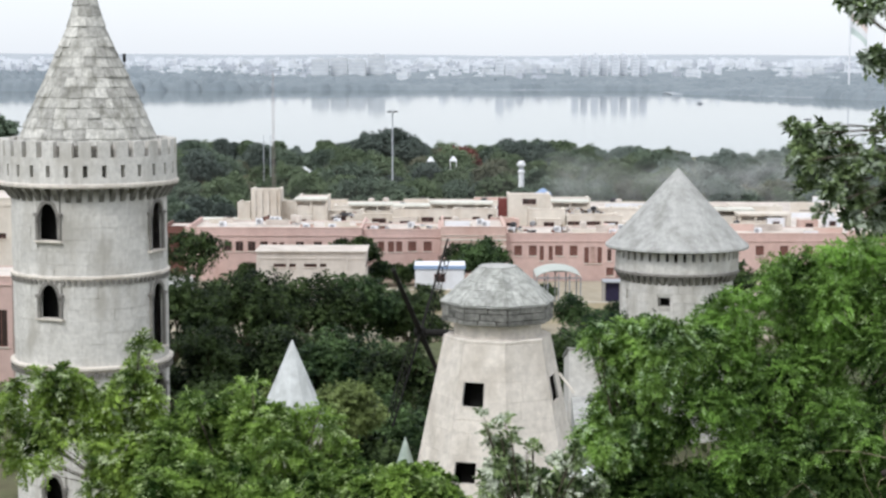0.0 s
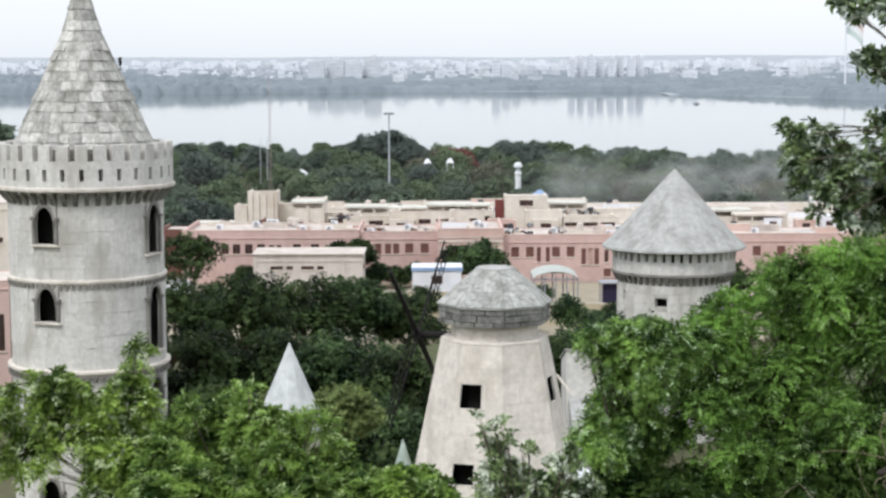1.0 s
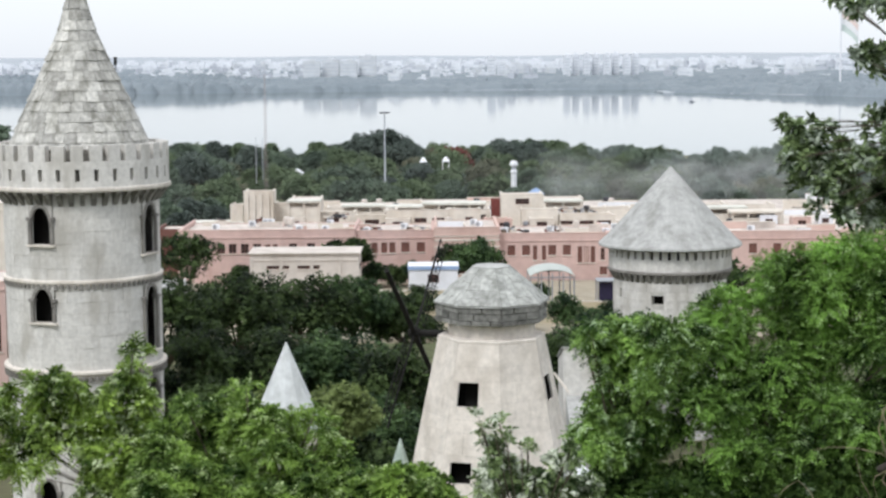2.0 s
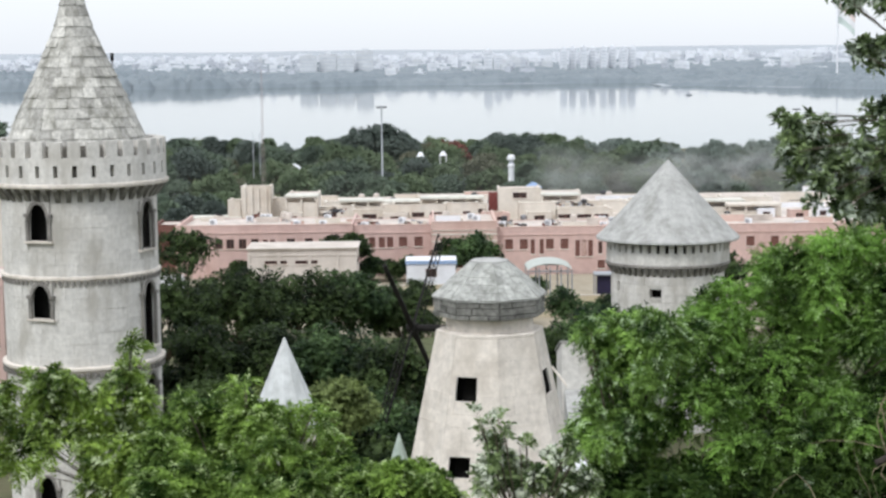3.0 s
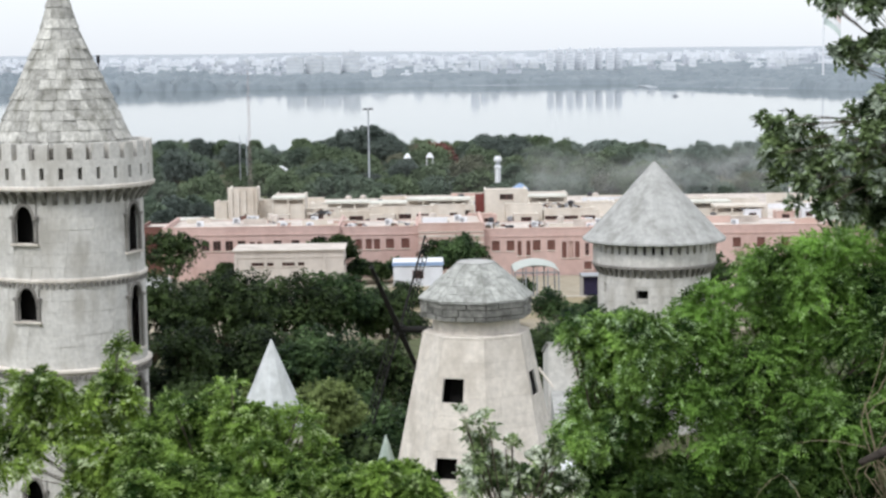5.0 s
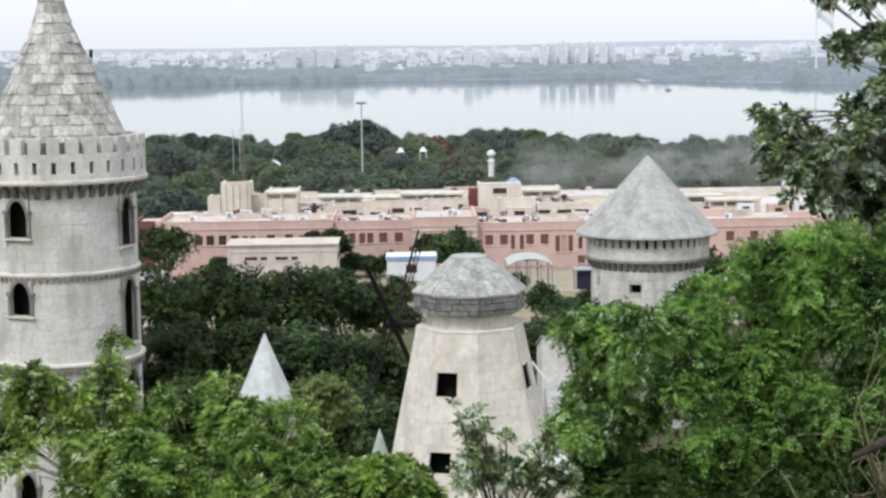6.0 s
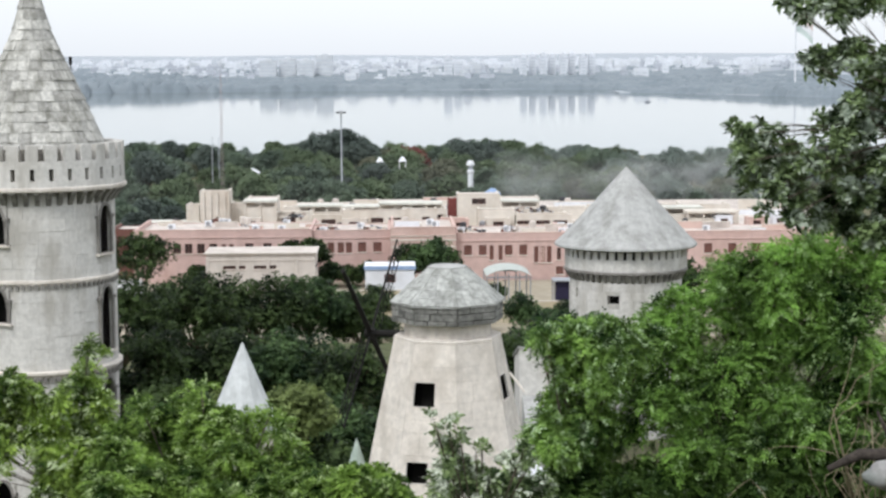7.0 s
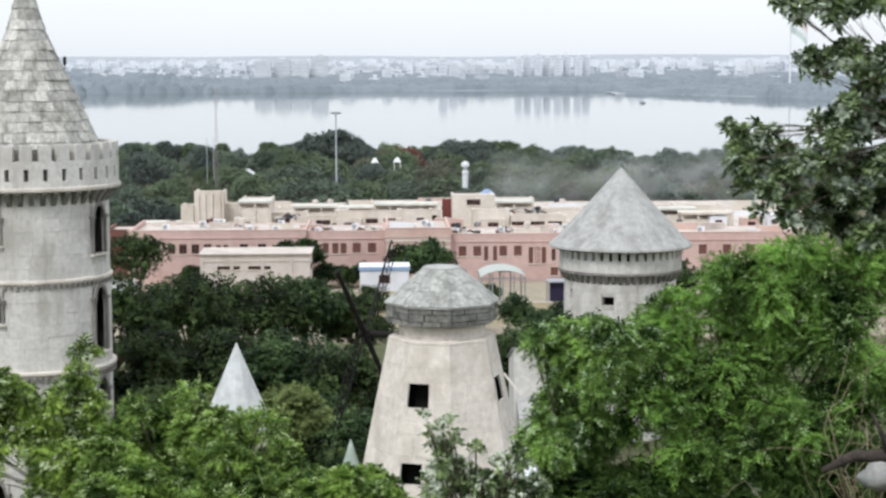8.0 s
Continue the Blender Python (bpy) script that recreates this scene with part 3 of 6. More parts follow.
def pointed_window(owner, R, angle, z0, z1, w, depth=0.07):
    """A pointed stone surround set in a round wall: two pilasters, an arch plate and a sill."""
    win = new("window")
    win.parent = owner
    win.matrix_local = Matrix.Rotation(radians(angle), 4, "Z") @ Matrix.Translation((R, 0, 0))
    for s in (-1, 1):
        bm = boxed(-0.1, depth, min(s * w / 2, s * (w / 2 + 0.22)), max(s * w / 2, s * (w / 2 + 0.22)), z0, z1 - 0.5 * w, 0.02)
        box(bm, -0.3, depth + 0.06, min(s * (w / 2 - 0.03), s * (w / 2 + 0.3)), max(s * (w / 2 - 0.03), s * (w / 2 + 0.3)), z1 - 0.62 * w, z1 - 0.46 * w, 0.01)
        part("pilaster", bm, TRIM, win)
    bm = boxed(-0.4, depth + 0.08, -w / 2 - 0.3, w / 2 + 0.3, z0 - 0.14, z0, 0.02)
    part("sill", bm, STONE_WARM, win)
    spring = z1 - 0.95 * w
    arc = []
    for k in range(9):
        t = k / 8
        arc.append((w / 2 * math.cos(t * math.pi / 2) ** 0.85, spring + 0.95 * w * math.sin(t * math.pi / 2) ** 1.1))
    inner = [(y, z) for y, z in arc] + [(-y, z) for y, z in arc[-2::-1]]
    outer = [(y * 1.0 + (0.16 if y > 0.01 else -0.16 if y < -0.01 else 0), z + 0.16 * (z - spring) / (0.95 * w)) for y, z in inner]
    bm = bmesh.new()
    rows = []
    for (iy, iz), (oy, oz) in zip(inner, outer):
        rows.append([bm.verts.new((x, y, z)) for x, y, z in ((depth, iy, iz), (depth, oy, oz), (-0.1, oy, oz), (-0.1, iy, iz))])
    for a, b in zip(rows, rows[1:]):
        for k in range(4):
            bm.faces.new((a[k], b[k], b[(k + 1) % 4], a[(k + 1) % 4]))
    bm.faces.new(rows[0])
    bm.faces.new(rows[-1][::-1])
    part("arch", bm, TRIM, win)
    bm = bmesh.new()
    top = z1 + 0.02
    front, back = [], []
    for x, row in ((0.03, front), (-0.1, back)):
        for y, z in outer:
            row.append((bm.verts.new((x, y, min(z, top + 0.1))), bm.verts.new((x, y, top + 0.12))))
    for row in (front, back):
        for a, b in zip(row, row[1:]):
            if (a[0].co - a[1].co).length > 0.001 or (b[0].co - b[1].co).length > 0.001:
                bm.faces.new((a[0], b[0], b[1], a[1]))
    part("spandrel", bm, STONE_WALL, win)
    return win


def castle_tower():
    X, Y, R = -21.75, 109.0, 4.72
    base = 2.4
    t = thing("castle_tower", (X, Y, 0), "pale stone castle tower with shingled cone roof and battlements", "tower")
    face = -78.7
    wins = [(-109.8, 18.95, 21.15, 1.26), (-21.5, 18.15, 21.05, 1.26), (-109.8, 14.3, 16.3, 1.26), (-21.5, 12.2, 16.1, 1.26),
            (-21.5, 8.4, 10.5, 1.26), (-109.8, 2.9, 4.7, 1.26), (68.5, 18.5, 21.0, 1.26), (158.5, 18.5, 21.0, 1.26)]
    holes = [(radians(a) - w / 2 / R, radians(a) + w / 2 / R, z0, z1) for a, z0, z1, w in wins]
    angs = [-math.pi + 2 * math.pi * k / 96 for k in range(96)]
    v, f = shell(lambda a, z: R - 0.042, 0.1, angs, [base - 1.5, 11, 16.6, 21.2, 22.4, 24.4], holes)
    raw("wall", v, f, STONE_WALL, t)
    # Added core, coloured near-black so the windows look unlit inside.
    part("shade_core", lathe(bmesh.new(), [(R - 1.1, base - 1), (R - 1.1, 24.2), (0.4, 24.2)], 48), INNER_DARK, t, "near-black core added for the dark of unlit rooms")
    for a, z0, z1, w in wins[:6]:
        pointed_window(t, R, a, z0, z1, w)
    # string courses with dentils
    for zt, zb, rr in ((16.78, 16.5, 4.84), (11.35, 10.95, 4.96)):
        bm = lathe(bmesh.new(), [(R - 0.1, zb), (R + 0.03, zb), (R + 0.05, zb + 0.1), (rr, zt - 0.14), (rr, zt), (R - 0.1, zt + 0.06)], 96)
        ring = part("string_course", bm, STONE_WARM, t)
        dent = boxed(R - 0.02, rr - 0.03, -0.09, 0.09, zb - 0.2, zb + 0.08)
        first = part("dentil", dent, TRIM, ring)
        for k in range(1, 80):
            d = new("dentil", first.data)
            d.parent = ring
            d.matrix_local = Matrix.Rotation(2 * math.pi * k / 80, 4, "Z")
    # corbels under the parapet
    bm = bmesh.new()
    prof = [(R - 0.1, 21.15), (R + 0.16, 21.4), (R + 0.42, 21.78), (R + 0.62, 21.95), (R + 0.62, 22.12), (R - 0.1, 22.12)]
    for s in (-0.15, 0.15):
        bm.faces.new([bm.verts.new((x, s, z)) for x, z in prof])
    bm.verts.ensure_lookup_table()
    n = len(prof)
    for k in range(n):
        bm.faces.new((bm.verts[k], bm.verts[(k + 1) % n], bm.verts[n + (k + 1) % n], bm.verts[n + k]))
    first = part("corbel", bm, CORBEL, t)
    for k in range(1, 46):
        c = new("corbel", first.data)
        c.parent = t
        c.matrix_local = Matrix.Rotation(2 * math.pi * k / 46, 4, "Z")
    part("walkway", lathe(bmesh.new(), [(R - 0.6, 22.06), (R + 0.68, 22.06), (R + 0.74, 22.14), (R + 0.74, 22.3), (R + 0.6, 22.34), (R - 0.6, 22.34)], 96), STONE_WARM, t)
    # parapet of thirty bays, each with an arrow slit and a merlon
    RP, N = 5.34, 30
    step = 2 * math.pi / N
    slit = 0.135 / RP
    v, f = shell(lambda a, z: RP, 0.6, [-step / 2 + step * k / 6 for k in range(7)], [22.3, 23.88], [(-slit, slit, 22.72, 23.42)], closed=False)
    bay = mesh_of("parapet_bay", v, f, STONE)
    gap = 0.19 / RP
    v, f = shell(lambda a, z: RP, 0.6, [-step / 2 + gap + (step - 2 * gap) * k / 4 for k in range(5)], [23.88, 24.84], [], closed=False)
    mer = mesh_of("merlon", v, f, STONE)
    for k in range(N):
        for name, me in (("parapet_bay", bay), ("merlon", mer)):
            o = new(name, me)
            o.parent = t
            o.matrix_local = Matrix.Rotation(k * step + 0.05, 4, "Z") @ (Matrix.Translation((0, 0, -0.05 * ((k * 7) % 5) / 4)) if name == "merlon" else Matrix())
    # Dark ring added behind the parapet, for the shade seen through its slits.
    part("parapet_shade_ring", lathe(bmesh.new(), [(4.62, 22.34), (4.73, 22.34), (4.73, 24.55), (4.62, 24.55)], 60), CORBEL, t, "dark ring added behind the parapet for the shade in its slits")
    # roof
    prof = [(4.3, 24.3), (4.2, 24.7), (3.15, 27.1), (2.38, 28.75), (1.69, 30.25), (1.07, 31.75), (0.66, 33.2), (0.4, 34.3), (0.05, 35.4)]
    part("roof_deck", lathe(bmesh.new(), [(max(0.02, r - 0.06), z) for r, z in prof], 40), SHINGLE, t, smooth=True)
    roof_courses(t, prof, 0.68, 0.72, SHINGLE, 0.055, face, 92, "shingles_behind", 5)
    bm = bmesh.new()
    tube(bm, [(1.7, 0.35, 29.0), (2.2, 0.44, 29.2), (2.22, 0.44, 29.5)], [0.05, 0.05, 0.05], 6)
    box(bm, 2.12, 2.3, 0.34, 0.54, 29.45, 29.95, 0.02)
    part("lamp_post", bm, WOOD_DARK, t)
    # blocks of the shaft
    rng = random.Random(11)
    cache = {}
    jv, jf = [], []
    for z_lo, z_hi in ((base - 1.2, 10.7), (11.36, 16.2), (16.8, 21.9)):
        rows = round((z_hi - z_lo) / 0.68)
        h = (z_hi - z_lo) / rows
        for i in range(rows):
            z0, z1 = z_lo + i * h + 0.003, z_lo + (i + 1) * h - 0.003
            gaps = []
            for a, w0, w1, w in wins:
                if z1 > w0 - 0.14 and z0 < w1 + 0.14:
                    e = (w / 2 + 0.18) / R
                    gaps.append((radians(a) - e, radians(a) + e))
            a = -math.pi + rng.random() * 0.2
            end = a + 2 * math.pi - 1e-4
            while a < end:
                wide = rng.choice((0.17, 0.21, 0.25, 0.3))
                for p0, p1 in cut(a, min(end, a + wide), gaps):
                    p0, p1 = p0 + 0.0008, p1 - 0.0008
                    if p1 - p0 < 0.02:
                        continue
                    jut = rng.choice((0.0, 0.012, 0.022))
                    mid = math.degrees((p0 + p1) / 2) - face
                    if z_lo > 10 and abs((mid + 180) % 360 - 180) < 91:
                        key = (round(p1 - p0, 3), round(z_lo), i, jut)
                        if key not in cache:
                            cache[key] = mesh_of("stone_block", *block_data(lambda q, z: R - 0.03 + jut, -(p1 - p0) / 2, (p1 - p0) / 2, z0, z1, 0.014, 2, 0.008), STONE)
                        o = new("stone_block", cache[key])
                        o.parent = t
                        o.matrix_local = Matrix.Rotation((p0 + p1) / 2, 4, "Z")
                    else:
                        bv, bf = block_data(lambda q, z: R - 0.03 + jut, p0, p1, z0, z1, 0.06)
                        jf += [tuple(q + len(jv) for q in face_) for face_ in bf]
                        jv += bv
                a += wide
    tagged(raw("stone_blocks_below", jv, jf, STONE, t), kind="stuff")


# ---- windmill ----
def windmill():
    X, Y = 2.42, 78.0
    t = thing("windmill", (X, Y, 0), "tapered eight-sided stone windmill with grey cap", "windmill")
    turn = radians(-88 + 4)
    top, low = 17.62, 3.0

    def rad(z):
        return 2.38 + (17.62 - z) * (3.5 - 2.38) / (17.62 - 12.29)

    def oct_r(a, z, extra=0.0):
        q = (a - turn) % (math.pi / 4) - math.pi / 8
        return (rad(z) * math.cos(math.pi / 8) + extra) / math.cos(q)

    corners = [turn + math.pi / 4 * k for k in range(-4, 5)]
    corners = [a for a in corners if turn - math.pi <= a < turn + math.pi - 1e-6]
    # windows: facet to the left of the front edge, one below it, one on the facet to the right, one behind
    wins = [(-0.99, -2.18, 15.88, 14.83, 0.98), (-1.37, -2.8, 12.5, 11.6, 1.0)]
    holes = []
    for wx, wy, z1, z0, w in wins:
        a = math.atan2(wy, wx)
        e = w / 2 / rad((z0 + z1) / 2)
        holes.append((a - e, a + e, z0, z1))
    a3 = turn + math.pi / 4 * 1.42
    holes.append((a3 - 0.2, a3 + 0.2, 14.85, 15.95))
    holes.append((a3 - 0.16, a3 + 0.16, 11.2, 12.3))
    fine = [c + k * math.pi / 4 / 6 for c in corners for k in range(6)]
    v, f = shell(lambda a, z: oct_r(a, z, -0.014), 0.08, fine, [low, top], holes)
    raw("body_wall", v, f, STONE_WALL, t)
    # Added near-black core: the mill's inner darkness is in its colour.
    part("shade_core", lathe(bmesh.new(), [(rad(low) - 1.2, low), (rad(top) - 0.9, top - 0.2), (0.3, top - 0.2)], 8, turn), INNER_DARK, t, "near-black core added for the dark of unlit rooms")
    for h in holes:
        win = new("window")
        win.parent = t
        am = (h[0] + h[1]) / 2
        r = oct_r(am, h[2])
        k = math.floor((am - turn) / (math.pi / 4))
        nrm = turn + math.pi / 4 * (k + 0.5)
        win.matrix_local = Matrix.Translation((r * math.cos(am), r * math.sin(am), h[2])) @ Matrix.Rotation(nrm, 4, "Z") @ Matrix.Rotation(radians(-11.9), 4, "Y")
        w, hh = (h[1] - h[0]) * r / 2, h[3] - h[2]
        for y0, y1 in () if h[0] > turn + 0.8 else ((-w - 0.08, -w - 0.005), (w + 0.005, w + 0.08)):
            part("jamb", boxed(-0.07, 0.02, y0, y1, 0.02, hh - 0.02), STONE_WARM, win)
        part("sill", boxed(-0.07, 0.03, -w - 0.05, w + 0.05, -0.05, 0.02, 0.008), STONE_WARM, win)
        part("lintel", boxed(-0.07, 0.02, -w - 0.08, w + 0.08, hh, hh + 0.09), STONE_WARM, win)
    # collar, neck and cap
    part("collar", lathe(bmesh.new(), [(1.9, 17.5), (2.405, 17.5), (2.41, 17.6), (2.38, 17.65), (1.9, 17.68)], 8, turn), STONE_WARM, t)
    part("neck", lathe(bmesh.new(), [(1.93, 17.68), (1.93, 18.5), (1.7, 18.5)], 24), STONE_WARM, t)
    part("cap_soffit", lathe(bmesh.new(), [(1.6, 18.3), (2.38, 18.3), (2.38, 19.1), (1.6, 19.1)], 8, turn + 0.04), BAND, t)
    rng = random.Random(4)
    ten = math.pi / 4
    ph = turn + 0.04

    def ten_r(a, z):
        q = (a - ph) % ten - ten / 2
        return 2.5 * math.cos(ten / 2) / math.cos(q)

    for i, (z0, z1) in enumerate(((18.3, 18.52), (18.525, 18.83), (18.835, 19.15))):
        for k in range(8):
            n = rng.choice((2, 3))
            cuts = [0] + sorted(0.5 + rng.uniform(-0.2, 0.2) if n == 2 else (j + 1) / 3 + rng.uniform(-0.09, 0.09) for j in range(n - 1)) + [1]
            for c0, c1 in zip(cuts, cuts[1:]):
                jut = rng.uniform(-0.02, 0.035)
                bv, bf = block_data(lambda a, z: ten_r(a, z) + jut, ph + ten * (k + c0) + 0.003, ph + ten * (k + c1) - 0.003, z0, z1, 0.07, 1)
                raw("band_block", bv, bf, BAND, t)
    # faceted cap roof with slightly lapped sheets
    for k in range(8):
        a0, a1 = ph + ten * k, ph + ten * (k + 1)
        rows = [(2.58, 19.1), (2.58, 19.17), (2.02, 19.65), (1.45, 20.15), (0.84, 20.66)]
        v = [(r * math.cos(a), r * math.sin(a), z) for r, z in rows for a in (a0, a1)]
        v += [(2.2 * math.cos(a), 2.2 * math.sin(a), 19.11) for a in (a0, a1)]
        f = [(2 * i, 2 * i + 1, 2 * i + 3, 2 * i + 2) for i in range(4)] + [(0, 10, 11, 1)]
        raw("cap_panel", v, f, ROOF_GREY, t)
        edge = lambda u, s, lift: Vector(((2.58 + (0.84 - 2.58) * u + lift) * ((1 - s) * math.cos(a0) + s * math.cos(a1)),
                                          (2.58 + (0.84 - 2.58) * u + lift) * ((1 - s) * math.sin(a0) + s * math.sin(a1)), 19.17 + 1.49 * u + lift))
        for row in range(5):
            u0, u1 = row / 5, min(1.0, (row + 1.1) / 5)
            n = max(1, round(4.5 - 3 * u0))
            cuts = [0] + sorted((j + 1) / n + rng.uniform(-0.3, 0.3) / n for j in range(n - 1)) + [1]
            for c0, c1 in zip(cuts, cuts[1:]):
                lift = rng.uniform(0.012, 0.026)
                q = [edge(u0, c0 + 0.008, lift), edge(u0, c1 - 0.008, lift), edge(u1, c1 - 0.008, 0.01), edge(u1, c0 + 0.008, 0.01), edge(u0, c0 + 0.008, 0.0), edge(u0, c1 - 0.008, 0.0)]
                raw("cap_shingle", q, [(0, 1, 2, 3), (0, 4, 5, 1), (1, 5, 2), (0, 3, 4)], CAP_SHINGLE, t)
    part("cap_top", lathe(bmesh.new(), [(0.88, 20.58), (0.9, 20.67), (0.8, 20.71), (0.1, 20.76)], 8, ph), ROOF_GREY, t)
    # wall panels
    jv, jf = [], []
    z = 17.5
    i = 0
    while z > low + 0.9:
        h = (0.95, 0.62, 0.88, 0.78, 0.55)[i % 5]
        z0, z1 = z - h + 0.003, z - 0.003
        for k in range(8):
            c0, c1 = turn + math.pi / 4 * k, turn + math.pi / 4 * (k + 1)
            n = rng.choice((1, 2, 2, 3))
            off = rng.uniform(-0.2, 0.2)
            edges = [0] + [(j + 1) / n + off * (1 if n == 2 else 0.5) for j in range(n - 1)] + [1]
            for e0, e1 in zip(edges, edges[1:]):
                p0, p1 = c0 + (c1 - c0) * e0 + 0.0008, c0 + (c1 - c0) * e1 - 0.0008
                gaps = []
                for q in holes:
                    for s in (-2 * math.pi, 0, 2 * math.pi):
                        if z1 > q[2] and z0 < q[3]:
                            gaps.append((q[0] + s, q[1] + s))
                jut = rng.choice((0.0, 0.004, 0.008))
                for s0, s1 in cut(p0, p1, gaps):
                    if s1 - s0 < 0.02:
                        continue
                    bv, bf = block_data(lambda a, zz: oct_r(a, zz, jut), s0, s1, z0, z1, 0.016, 1, 0.007)
                    if k in (7, 0, 1, 6) and z > 10.5:
                        raw("stone_panel", bv, bf, STONE_WARM, t)
                    else:
                        jf += [tuple(q + len(jv) for q in face_) for face_ in bf]
                        jv += bv
                # the strips above and below an opening that ends within this course
                for q in holes:
                    for s in (-2 * math.pi, 0, 2 * math.pi):
                        o0, o1 = max(p0, q[0] + s), min(p1, q[1] + s)
                        if o1 - o0 > 0.02 and z1 > q[2] and z0 < q[3]:
                            for y0, y1 in ((z0, q[2] - 0.004), (q[3] + 0.004, z1)):
                                if y1 - y0 > 0.06:
                                    bv, bf = block_data(lambda a, zz: oct_r(a, zz, jut), o0, o1, y0, y1, 0.016, 1, 0.007)
                                    raw("stone_panel", bv, bf, STONE_WARM, t)
        z -= h
        i += 1
    if jv:
        tagged(raw("stone_panels_behind", jv, jf, STONE_WARM, t), kind="stuff")
    # a pale timber prop on the right-hand flank
    part("prop", tube(bmesh.new(), [(2.7, -0.7, 16.0), (3.2, -0.9, 15.35), (3.35, -0.95, 15.15)], [0.06, 0.06, 0.05], 5), STONE_WARM, t, "pale leaning prop")
    # sails on the far left side
    h = Vector((-math.sin(radians(20)), -math.cos(radians(20)), 0))
    ax = Vector((-math.cos(radians(20)), math.sin(radians(20)), 0))
    hub = ax * 3.66 + Vector((0, 0, 17.5))
    bm = bmesh.new()
    tube(bm, [tuple(ax * 1.6 + Vector((0, 0, 17.55))), tuple(hub + ax * 0.15)], [0.17, 0.15], 8)
    tube(bm, [tuple(hub - ax * 0.25), tuple(hub + ax * 0.25)], [0.24, 0.2], 8)
    part("windshaft", bm, WOOD_DARK, t)
    for n, (dh, dz, ln) in enumerate(((0.72, 0.70, 4.6), (-0.72, -0.70, 4.2), (-0.68, 0.73, 5.3), (0.68, -0.73, 5.0))):
        d = h * dh + Vector((0, 0, dz))
        s = h * (-dz) + Vector((0, 0, dh))
        sail = part("sail", tube(bmesh.new(), [tuple(hub), tuple(hub + d * ln)], [0.17, 0.12] if n < 2 else [0.085, 0.06], 4), WOOD_DARK, t)
        if n < 2:
            continue
        bm = bmesh.new()
        for off in (0.42, 0.85):
            tube(bm, [tuple(hub + d * 0.9 + s * off), tuple(hub + d * ln + s * off)], [0.032, 0.032], 4)
        part("sail_rail", bm, WOOD_DARK, sail)
        for k in range(13):
            q = hub + d * (0.9 + (ln - 0.9) * k / 12)
            part("sail_bar", tube(bmesh.new(), [tuple(q - s * 0.05), tuple(q + s * 0.87)], [0.02, 0.02], 4), WOOD_DARK, sail)


